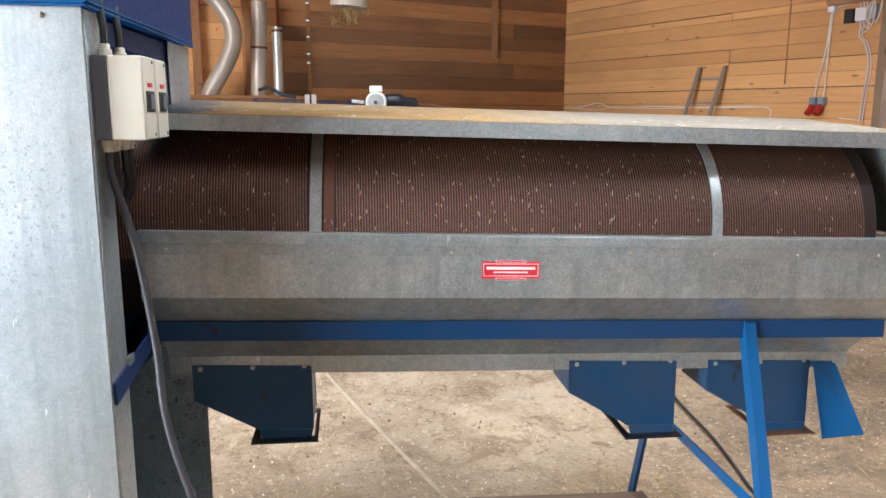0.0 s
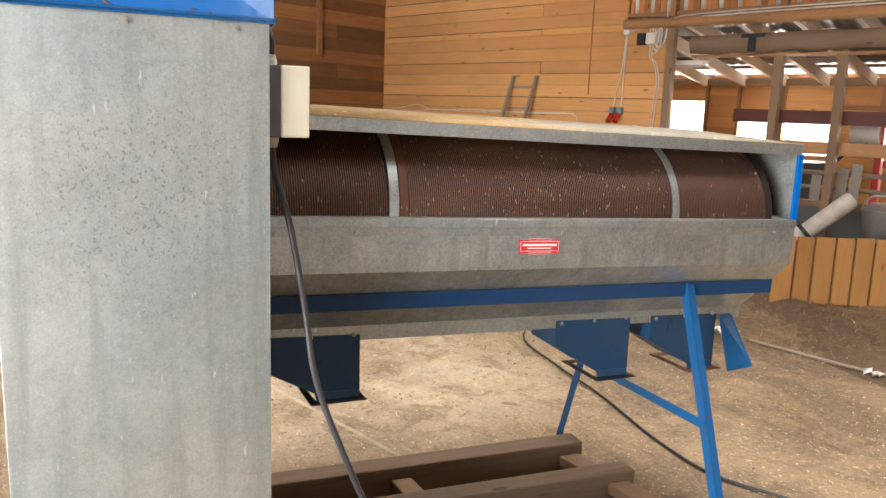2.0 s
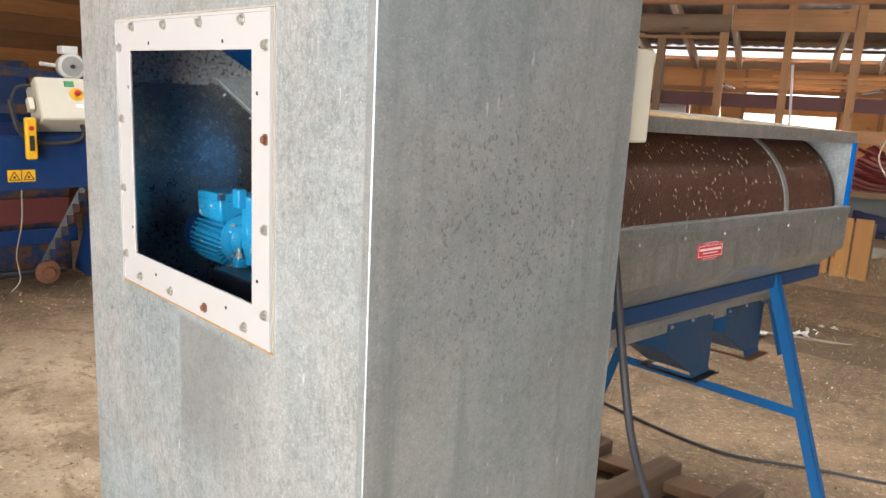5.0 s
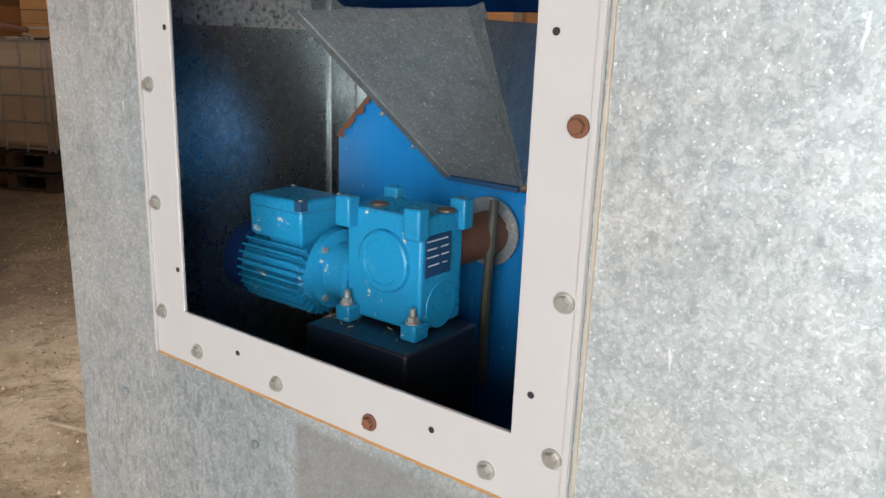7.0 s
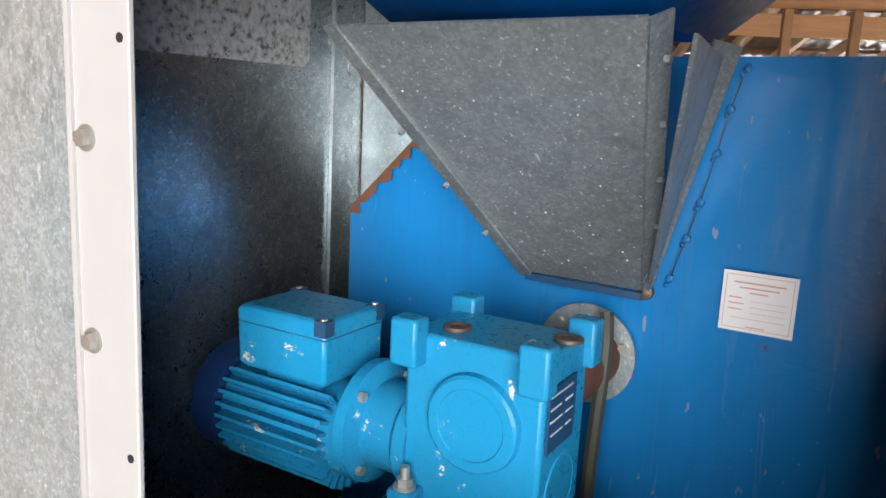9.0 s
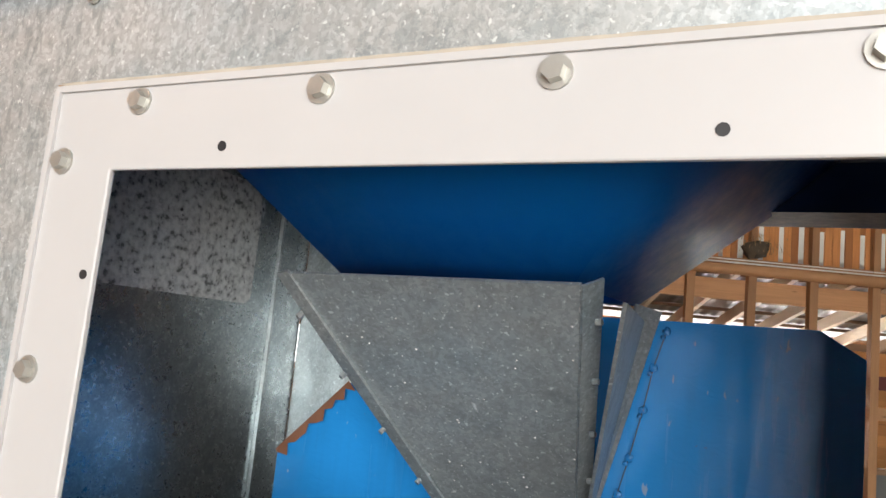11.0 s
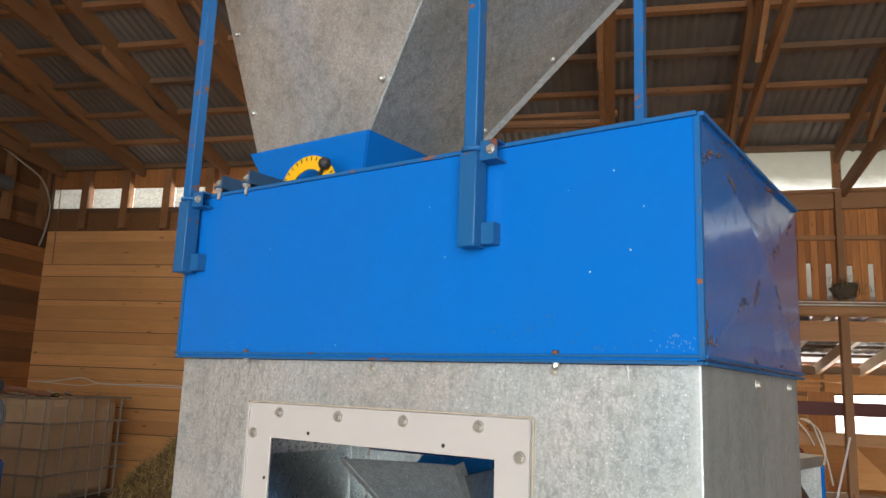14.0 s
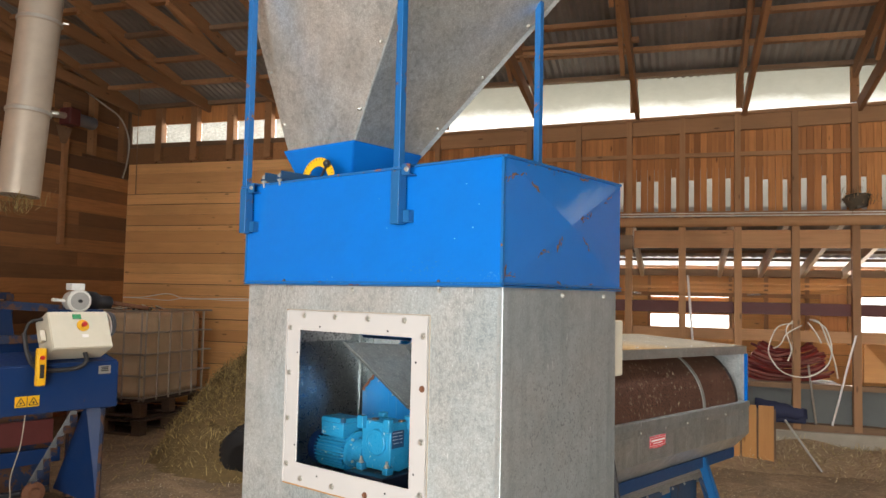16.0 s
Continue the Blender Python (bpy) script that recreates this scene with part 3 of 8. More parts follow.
for k in range(53):
    u = 5.4 + k * 0.045
    swell = 1 + 0.05 * math.sin(u * 2.3) + 0.09 * noise.noise((u * 3.1, 0, 4))
    ring = []
    for q in range(14):
        an = q / 14 * 2 * math.pi
        w = swell * (1 + 0.12 * noise.noise((u * 5.0, math.cos(an) * 1.3, math.sin(an) * 1.3)))
        ring.append(bm.verts.new((u, -0.055 + 0.07 * w * math.cos(an), 2.493 + 0.02 * min(1, (u - 5.4) / 2.3) + 0.1 * w * math.sin(an))))
    for q in range(14):
        if prev:
            bm.faces.new((prev[q], prev[(q + 1) % 14], ring[(q + 1) % 14], ring[q])).smooth = True
    if not prev:
        bm.faces.new(ring[::-1])
    prev = ring
bm.faces.new(prev)
part("rough_log", bm, ROLL, wall_b, "rough grey-brown log under the rail")
part("under_board", box(BMS(), 5.4, 7.73, -0.05, 0.045, 2.355, 2.385), STUD_X, wall_b)
part("header_plank", box(BMS(), 7.75, U1, 0.05, 0.1, 2.45, 2.67), STUD_X, wall_b)
bm = BMS()
box(bm, 6.4, U1, 0.05, 0.1, 1.33, 1.465)
part("rail", bm, STUD_X, wall_b)
bm = BMS()
box(bm, 5.9, U1, 0.11, 0.23, 1.645, 1.79)
part("steel_beam", bm, RED_DARK, wall_b, "oxide-red steel beam")
bm = BMS()
box(bm, 5.05, U1, -0.1, 0.22, 0.0, 0.3)
part("plinth", bm, plain("old_concrete", (0.36, 0.32, 0.26), 0.9, 0, 0.4, 6, 0.3), wall_b, "worn concrete plinth", 0.01)
bm = BMS()
box(bm, 5.05, U1, -0.05, 0.09, 0.3, 0.38)
part("sill", bm, BEAM, wall_b)
bm = BMS()
box(bm, 6.4, U1, 0.1, 0.13, 0.38, 0.78)
part("grey_panel", bm, plain("grey_board", (0.13, 0.14, 0.135), 0.7, 0, 0.3, 5), wall_b)
bm = BMS()
box(bm, 6.4, U1, 0.02, 0.14, 0.78, 0.84)
part("ledge", bm, BEAM, wall_b)

# plastic film between wall top and roof
bm = BMS()
pr = None
for k in range(80):
    u = 3.9 + k * (U1 - 3.9) / 79
    w = [bm.verts.new((u, 0.1 + 0.02 * math.sin(u * 3.1) + f * 0.04 * math.sin(u * 1.7 + 1), z)) for f, z in ((0, min(4.2, plate_top(u) - 0.02)), (0.6, 4.34), (1, 4.47), (0.5, 4.75))]
    if pr:
        for q in range(3):
            bm.faces.new((pr[q], w[q], w[q + 1], pr[q + 1])).smooth = True
    pr = w
eaves = part("eaves_film", bm, FILM)
in_hall(eaves, "wrinkled translucent plastic film under the eaves, coloured darker along its shaded top", "plastic film")

# north wall
wall_n = thing("wall_north", "gable wall of brown lying boards", "wall", BM, kind="structure")
# a nail line with a few open holes that let daylight through
HOLES = (1.721, 2.231, 2.346, 2.561, 2.77, 2.986)
planks_h(wall_n, WALL_DARK, -4.6, -4.245, 0.0, -0.1, 3.75, 0.2, 0.03, "n", 5, 0.003)
planks_h(wall_n, WALL_DARK, -4.19, 0.0, 0.0, -0.1, 3.75, 0.2, 0.03, "n", 5, 0.003)
zs = [-0.1] + [z + s for z in HOLES for s in (-0.011, 0.011)] + [3.75]
for z0, z1 in zip(zs[::2], zs[1::2]):
    part("board", box(BMS(), -0.031, -0.001, -4.2445, -4.1905, z0, z1), WALL_DARK, wall_n)
planks_h(wall_n, WALL_WOOD, -9.7, -4.6, -0.12, -0.1, 6.5, 0.2, 0.03, "n", 6, 0.003)
planks_h(wall_n, WALL_WOOD, N0, -10.4, -0.12, -0.1, 6.5, 0.2, 0.03, "n", 7, 0.003)
planks_h(wall_n, WALL_WOOD, -10.4, -9.7, -0.12, -0.1, 4.9, 0.2, 0.03, "n", 9, 0.003)
gw = part("gable_window", sheet_with_hole(BMS(), (-10.45, -9.65, 4.85, 5.45), (-10.36, -9.74, 4.92, 5.38), -0.12, "x", 0.05), TRUSS, wall_n, "small gable window under the roof")
part("pane", box(BMS(), -0.15, -0.146, -10.4, -9.7, 4.9, 5.4), PANE_FILM, gw)
planks_h(wall_n, WALL_DARK, -4.6, 0.0, -0.14, 3.75, 6.4, 0.2, 0.03, "n", 8, 0.003)
for nn in (-0.1, -0.75, -1.35, -2.0, -2.7, -3.4, -4.1, -5.02, -5.64, -6.3, -7.0, -7.8, -8.6, -9.4, -10.2, -11, -12, -13):
    bm = BMS()
    zb = 2.4 if nn == -1.35 else 3.76
    if nn < -4.6:
        zb = 0.0
    box(bm, -0.11 if zb != 2.4 else 0.002, 0.0 if zb != 2.4 else 0.06, nn - 0.04, nn + 0.04, zb, 6.0 if zb != 2.4 else 4.4)
    part("stud", bm, TRUSS, wall_n)

# walls behind the camera, with their doorways
wall_w = in_hall(part("wall_west", sheet_with_hole(BMS(), (U0 - 0.2, U1 + 0.2, 0, 4.8), (5.7, 10.7, 0, 3.75), N0 - 0.12, "y", 0.12), WALL_DARK),
                 "boarded west wall with a wide open doorway", "wall")
wall_s = in_hall(part("wall_south", sheet_with_hole(BMS(), (N0 - 0.1, LEAN + 0.4, 0, 7.2), (-10.3, -5.7, 0, 3.75), U1, "x", 0.12), WALL_DARK),
                 "boarded south gable with a wide open doorway", "wall")

# roof
RIDGE, EAVE, SLOPE = -7.0, 4.62, 0.24


def roof_z(n):
    return EAVE + SLOPE * min(-n, n - N0) if n > N0 else EAVE


def corrugated(bm, u0, u1, profile, pitch=0.094, amp=0.014, step=6):
    k = int((u1 - u0) / pitch * step)
    prev = None
    for i in range(k + 1):
        u = u0 + (u1 - u0) * i / k
        dz = amp * math.sin(2 * math.pi * u / pitch)
        cur = [bm.verts.new((u, n, z + dz)) for n, z in profile]
        if prev:
            for q in range(len(profile) - 1):
                bm.faces.new((prev[q], cur[q], cur[q + 1], prev[q + 1])).smooth = True
        prev = cur
    return bm


# unseen sheets added behind the gable boards, blocking light except at the holes
bm = BMS()
box(bm, -0.06, -0.05, -4.6, -4.25, -0.1, 3.75)
box(bm, -0.06, -0.05, -4.185, 0.0, -0.1, 3.75)
for z0, z1 in zip(zs[::2], zs[1::2]):
    box(bm, -0.06, -0.05, -4.2499, -4.1851, z0 if z0 < 0 else z0 + 0.003, z1 - 0.003)
part("backing", bm, WALL_DARK, wall_n)
bm = BMS()
box(bm, -0.26, -0.25, N0, -10.4, -0.1, 6.6)
box(bm, -0.26, -0.25, -9.7, -4.5, -0.1, 6.6)
box(bm, -0.26, -0.25, -10.3999, -9.7001, -0.1, 4.9)
box(bm, -0.26, -0.25, -10.3999, -9.7001, 5.4, 6.6)
box(bm, -0.26, -0.25, -3.9, 0.0, -0.1, 6.6)
box(bm, -0.26, -0.25, -4.4999, -3.9001, 3.76, 6.6)
part("backing", bm, WALL_DARK, wall_n)
ROOFING = plain("grey_roof_sheet", (0.24, 0.21, 0.185), 0.5, 0.2, 0.5, 3.0)
bm = corrugated(BMS(), U0 - 0.3, U1 + 0.2, [(0.55, EAVE - 0.1), (0.0, EAVE + 0.06), (-4.2, EAVE + 0.06 + SLOPE * 4.2)])
corrugated(bm, U0 - 0.3, U1 + 0.2, [(-6.2, EAVE + 0.06 + SLOPE * 6.2), (RIDGE, EAVE + 0.06 + SLOPE * 7), (N0 - 0.5, EAVE - 0.06)])
in_hall(part("ceiling", bm, ROOFING), "grey corrugated roof sheets seen from below", "ceiling")
# unseen strip assumed in the roof to go with the added overhead lamp
bm = corrugated(BMS(), U0 - 0.3, U1 + 0.2, [(-4.15, EAVE + 0.08 + SLOPE * 4.15), (-6.25, EAVE + 0.08 + SLOPE * 6.25)])
in_hall(part("ridge_roof_light", bm, PANE), "translucent roof light sheets assumed near the ridge, out of view", "roof light")
for k in range(12):
    n = -0.05 - k * 0.6
    bm = BMS()
    box(bm, U0 - 0.2, U1, n - 0.045, n + 0.045, roof_z(n) - 0.02, roof_z(n) + 0.035)
    in_hall(part("purlin", bm, TRUSS if k % 3 else BEAM), "brown timber roof purlin", "purlin", group="purlins")
for k in range(10):
    n = -7.4 - k * 0.66
    bm = BMS()
    box(bm, U0 - 0.2, U1, n - 0.045, n + 0.045, roof_z(n) - 0.02, roof_z(n) + 0.035)
    in_hall(part("purlin", bm, TRUSS), "brown timber roof purlin", "purlin", group="purlins")


def truss(u, seat):
    ob = thing("roof_truss", "brown timber roof truss with diagonal braces", "truss", BM, "roof trusses", "structure")
    rise = (5.19 - seat) / 7
    for nm, a, b, w, h in (
            ("top_chord", (u, 0.1, max(EAVE - 0.1, seat + 0.06)), (u, RIDGE, EAVE + SLOPE * 7 - 0.12), 0.05, 0.17),
            ("top_chord", (u, N0, EAVE - 0.1), (u, RIDGE, EAVE + SLOPE * 7 - 0.12), 0.05, 0.17),
            ("bottom_chord", (u + 0.05, 0.0, seat), (u + 0.05, RIDGE, 5.19), 0.05, 0.15),
            ("bottom_chord", (u + 0.05, N0, 4.14), (u + 0.05, RIDGE, 5.19), 0.05, 0.15),
            ("web", (u - 0.05, -1.3, seat + rise * 1.3), (u - 0.05, -2.6, EAVE + SLOPE * 2.6 - 0.1), 0.045, 0.12),
            ("web", (u - 0.05, -2.8, seat + rise * 2.8), (u - 0.05, -4.4, EAVE + SLOPE * 4.4 - 0.1), 0.045, 0.12),
            ("web", (u - 0.05, -4.6, seat + rise * 4.6), (u - 0.05, RIDGE, EAVE + SLOPE * 7 - 0.2), 0.045, 0.12),
            ("heel", (u, 0.0, seat + 0.04), (u, 0.0, EAVE), 0.05, 0.09)):
        if nm == "heel" and seat > 4.4:
            continue
        up = (1, 0, 0) if nm != "heel" else (0, 1, 0)
        bm = BMS()
        beam(bm, a, b, h, w, up)
        part(nm, bm, TRUSS, ob)


for k in range(12):
    truss(0.12 + 1.27 * k, 4.58 if k < 4 else 4.14)

# lean-to behind the posts: back wall with windows, rafters, roof, end wall
leanto = thing("leanto_wall", "lean-to back wall of spruce boards with open windows", "wall", BM, kind="structure")
WINS = [(3.47, 4.06, ((1.2, 1.95),)), (4.63, 5.24, ((1.2, 1.77),)), (5.31, 5.98, ((1.2, 1.665),)), (7.85, 9.07, ((1.33, 1.565), (1.85, 1.885))), (10.85, 12.6, ((1.26, 1.91),))]
edges = [2.6]
for a, b, gaps in WINS:
    edges += [a, b]
edges.append(U1)
for i in range(0, len(edges), 2):
    planks_h(leanto, WALL_WOOD, edges[i], edges[i + 1], LEAN, 0.0, 2.2, 0.17, 0.03, "u", 20 + i, 0.001)
for a, b, gaps in WINS:
    zz = [0.0] + [z for g in gaps for z in g] + [2.2]
    bm = BMS()
    for z0, z1 in zip(zz[::2], zz[1::2]):
        box(bm, a, b, LEAN, LEAN + 0.03, z0, z1)
    part("infill", bm, WALL_WOOD, leanto)
    for x0, x1 in ((a - 0.05, a), (b, b + 0.05)):
        part("window_post", box(BMS(), x0, x1, LEAN - 0.05, LEAN, gaps[0][0] - 0.1, 2.2), STUD, leanto)
    part("window_sill", box(BMS(), a, b, LEAN - 0.06, LEAN, gaps[0][0] - 0.05, gaps[0][0] - 0.002), STUD_X, leanto)
for x0, x1 in zip(edges[::2], edges[1::2]):
    # added behind the lean-to boards so no light slits show between them
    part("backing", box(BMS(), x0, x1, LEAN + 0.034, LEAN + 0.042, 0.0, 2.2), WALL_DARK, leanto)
part("top_board", box(BMS(), 2.6, U1, LEAN + 0.034, LEAN + 0.05, 2.2, 2.33), WALL_DARK, leanto)
for u in (6.6, 7.2, 9.6, 10.2):
    part("wall_stud", box(BMS(), u, u + 0.06, LEAN - 0.05, LEAN - 0.002, 1.0, 2.2), STUD, leanto)
part("wall_rail", box(BMS(), 6.0, 10.84, LEAN - 0.07, LEAN - 0.052, 1.86, 1.93), STUD_X, leanto)
bm = BMS()
box(bm, 2.6, U1, LEAN - 0.06, LEAN - 0.002, 2.2, 2.3)
part("wall_plate", bm, BEAM, leanto)
for u in np.arange(2.83, U1, 0.61):
    bm = BMS()
    beam(bm, (u, 0.06, 2.8), (u, LEAN + 0.5, 2.17), 0.06, 0.15)
    part("rafter", bm, PALE, leanto)
for k in range(7):
    n = 0.15 + k * 0.55
    z = 2.83 - (n - 0.06) * 0.168 + 0.095
    bm = BMS()
    box(bm, 2.6, U1, n - 0.03, n + 0.03, z - 0.02, z + 0.02)
    part("purlin", bm, BEAM, leanto)
bm = corrugated(BMS(), 2.6, U1, [(0.1, 2.96), (LEAN - 0.4, 2.49)], 0.15, 0.009)
in_hall(part("leanto_ceiling", bm, ROOFING), "corrugated lean-to roof from below", "ceiling")
bm = corrugated(BMS(), 2.6, U1, [(LEAN - 0.4, 2.49), (LEAN + 0.6, 2.31)], 0.15, 0.009)
in_hall(part("roof_light", bm, PANE), "translucent corrugated roof light strip", "roof light")
bm = BMS()
box(bm, 2.55, 2.6, 0.05, LEAN, 0.0, 3.1)
in_hall(part("leanto_end", bm, WALL_DARK), "boarded end of the lean-to", "wall")


# ---- the seed cleaner ----
def tz(x):
    return -0.028 * (x - 0.3)          # the drum housing falls gently towards its outlet end


AX_Y, AX_Z, RAD = 2.185, 1.305, 0.279
cleaner = thing("seed_cleaner", "galvanised and blue rotary seed cleaner standing on the barn floor", "seed cleaner", pose(0, 0, 0))

# head housing of folded sheet
housing = part("housing", sheet_with_hole(BMS(), (1.6222, 2.62, 0.03, 1.82), (1.89, 2.36, 1.284, 1.691), -1.1255, "x", 0.004), GALV_FRONT, cleaner, "tall galvanised sheet-steel head housing")


def housing_panel(bm, name="panel", mat=None, bev=0.004):
    return part(name, bm, mat or GALV, housing, "", bev)


bm = BMS()
outline = [(-1.1255, 1.6222)] + [(-1.123 + 0.0025 * math.cos(a), 1.6085 + 0.0025 * math.sin(a)) for a in np.linspace(math.pi, 1.5 * math.pi, 8)]
outline += [(-0.544, 1.606), (-0.544, 1.6115), (-1.12, 1.6115), (-1.12, 1.6222)]
low, high = [bm.verts.new((x, y, 0.03)) for x, y in outline], [bm.verts.new((x, y, 1.821)) for x, y in outline]
bm.faces.new(low[::-1])
bm.faces.new(high)
for k in range(len(outline)):
    q = (k + 1) % len(outline)
    bm.faces.new((low[k], low[q], high[q], high[k])).smooth = True
housing_panel(bm, "south_panel", GALV_SOUTH, 0)
housing_panel(box(BMS(), -1.1215, -0.548, 2.616, 2.622, 0.03, 1.82), "north_panel", GALV_SHINY)
housing_panel(box(BMS(), -0.549, -0.544, 1.6225, 1.735, 0.03, 1.82), "east_panel")
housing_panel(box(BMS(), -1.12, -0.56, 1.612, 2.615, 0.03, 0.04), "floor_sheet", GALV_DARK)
housing_panel(box(BMS(), -0.551, -0.546, 2.34, 2.6155, 0.861, 1.82), "rear_strip", GALV_DULL)
# black sheet added for the unlit bottom of the box, shade put into its colour
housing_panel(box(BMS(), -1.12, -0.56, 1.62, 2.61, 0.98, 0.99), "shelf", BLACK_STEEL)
bm = BMS()
box(bm, -0.622, -0.618, 2.61, 2.6155, 1.0, 1.82)
housing_panel(bm, "seam", GALV_DULL, 0)
# light falling on the north panel put into a pale colour, with soot specks
LIT_SOOT, t, b = nodes("lit_soot_speckle")
v = coords(t, rnd=False)
c = ramp(t, noise_tex(t, v, 120, 4, 0.6), [(0.4, (0.74, 0.74, 0.72)), (0.56, (0.52, 0.52, 0.51)), (0.66, (0.16, 0.16, 0.155))])
c = mix(t, grey(t, noise_tex(t, v, 80, 4, 0.65), 0.67, 0.7), c, (0.04, 0.04, 0.04))
t.links.new(c, b.inputs["Base Color"])
b.inputs["Roughness"].default_value, b.inputs["Metallic"].default_value = 0.4, 0.3
bump(t, b, noise_tex(t, v, 70, 6, 0.75), 0.5, 0.004)
# thin sheet in the outline of that patch of light
bm = BMS()
ring = [(-1.115, 1.626)] + [(-0.68 + 0.014 * math.cos(a), 1.64 + 0.014 * math.sin(a)) for a in np.linspace(-1.5, 0, 5)] + [(-0.7 + 0.034 * math.cos(a), 1.755 + 0.03 * math.sin(a)) for a in np.linspace(0, 1.57, 6)] + [(-1.115, 1.79)]
plate(bm, [(x, 2.6158, z + 0.003 * noise.noise((x * 30, z * 30, 1))) for x, z in ring], 0.0012)
housing_panel(bm, "residue", LIT_SOOT, 0)
for z in (0.35, 1.05):
    housing_panel(box(BMS(), -0.543, -0.535, 1.72, 1.76, z, z + 0.02), "hinge", GALV_DULL, 0)


def flat_shaded(ob):
    for p in ob.data.polygons:
        p.use_smooth = False
    return ob


def hex_bolt(parent, at, nrm, r=0.0062, washer=True, mat=None):
    bm = BMS()
    at, nrm = Vector(at), Vector(nrm)
    if washer:
        cyl(bm, at, at + nrm * 0.0016, r * 1.45, 14)
    cyl(bm, at + nrm * 0.0016, at + nrm * 0.0066, r, 6, r * 0.94)
    return part("bolt", bm, mat or STEEL, parent)


# white inspection frame with its sealant and bolts
wframe = part("window_frame", sheet_with_hole(BMS(), (1.8395, 2.414, 1.225, 1.744), (1.896, 2.353, 1.29, 1.685), -1.131, "x", 0.005), WHITE, cleaner, "white enamelled inspection frame with bolts", 0.0012)
for mat, lab, runs in ((CAULK, "yellowed line of sealant round the frame", (((1.836, 1.223), (2.416, 1.223)), ((2.416, 1.223), (2.416, 1.746)))), (PALE_SEAL, "pale line of sealant round the frame", (((2.416, 1.746), (1.836, 1.746)), ((1.836, 1.746), (1.836, 1.223))))):
    bm = BMS()
    for k in range(60):
        a, b = k / 60, (k + 1) / 60
        w = (0.005 if mat is CAULK else 0.0026) + (0.0016 if mat is CAULK else 0.0005) * math.sin(k * 1.9) * math.sin(k * 0.7)
        for (y0, z0), (y1, z1) in runs:
            p, q = Vector((-1.1265, y0 + (y1 - y0) * a, z0 + (z1 - z0) * a)), Vector((-1.1265, y0 + (y1 - y0) * b, z0 + (z1 - z0) * b))
            beam(bm, p, q, w, 0.004, (1, 0, 0))
    part("sealant", bm, mat, wframe, lab)
bm = BMS()
for yy in (2.4115, 1.842):
    box(bm, -1.1335, -1.131, yy - 0.0025, yy + 0.0025, 1.226, 1.743)
box(bm, -1.1334, -1.131, 1.8446, 2.4089, 1.7385, 1.743)
part("rim", bm, WHITE, wframe)
for y in (2.334, 2.196, 2.061, 1.923):
    hex_bolt(wframe, (-1.131, y, 1.729), (-1, 0, 0))
    hex_bolt(wframe, (-1.131, y - 0.005, 1.246), (-1, 0, 0), mat=RUST if y in (2.061,) else None)
for z in (1.691, 1.554, 1.417, 1.281):
    hex_bolt(wframe, (-1.131, 2.397, z), (-1, 0, 0))
    hex_bolt(wframe, (-1.131, 1.855, z), (-1, 0, 0), mat=RUST if z == 1.554 else None)
for y, z in ((2.262, 1.698), (1.984, 1.698), (2.361, 1.617), (2.361, 1.341), (1.879, 1.621), (1.879, 1.331), (2.256, 1.264), (1.98, 1.264)):
    bm = cyl(BMS(), (-1.1316, y, z), (-1.1306, y, z), 0.0032, 10)
    part("screw_hole", bm, BLACK, wframe)
for y, z in ((2.50, 1.14), (2.235, 1.155), (1.95, 1.06), (2.235, 0.72)):
    hex_bolt(housing, (-1.1255, y, z), (-1, 0, 0), 0.005, False, GALV)

# inside: blue bearing plate, chute, funnel, gear motor on its plinth
plate_o = part("bearing_plate", plate(BMS(), [(-0.705, 2.511, 0.99), (-0.705, 2.511, 1.456), (-0.705, 2.42, 1.546), (-0.705, 2.33, 1.64), (-0.705, 1.94, 1.644), (-0.705, 1.903, 1.621), (-0.705, 1.903, 0.99)], 0.008), dripping_paint("gloss_blue_plate", (0.014, 0.205, 0.52)), cleaner, "glossy blue bearing plate")
bm = BMS()
edge, inner = [], []
for k in range(15):
    f = k / 14
    y, z = 2.508 - 0.09 * f, 1.459 + 0.089 * f
    w = 0.004 + 0.013 * abs(math.sin(k * 1.7) * math.sin(k * 0.9 + 1))
    edge.append(bm.verts.new((-0.7138, y, z)))
    inner.append(bm.verts.new((-0.7138, y - w * 0.7, z - w * 0.7)))
for k in range(14):
    bm.faces.new((edge[k], edge[k + 1], inner[k + 1], inner[k]))
part("rust_patch", bm, RUST, plate_o)
weld_paint = painted("weld_paint", (0.01, 0.15, 0.4), 0.25, 0.6, (0.12, 0.07, 0.04), 0.3, 8.0)
WELD = ((2.071, 1.632), (2.081, 1.597), (2.0885, 1.556), (2.0985, 1.51), (2.1075, 1.4745), (2.119, 1.434))
for (ya, za), (yb, zb) in zip(WELD, WELD[1:]):
    part("seam", beam(BMS(), (-0.7134, ya, za), (-0.7134, yb, zb), 0.0009, 0.0012, (1, 0, 0)), BLACK_STEEL, plate_o)
for y, z in WELD:
    bm = lathe(BMS(), (-0.7128, y, z), (-1, 0, 0.1), [(0, 0.0042), (0.001, 0.0036), (0.0016, 0.0022), (0.002, 0.001)], 12)
    lathe(bm, (-0.7128, y + 0.003, z - 0.006), (-1, 0, 0.1), [(0, 0.0026), (0.001, 0.002), (0.0016, 0.001)], 10)
    for vt in bm.verts:
        vt.co += Vector((0, 0.0012 * noise.noise(vt.co * 400), 0.0016 * noise.noise(vt.co * 330 + Vector((5, 0, 0)))))
    part("weld_spot", bm, weld_paint, plate_o)
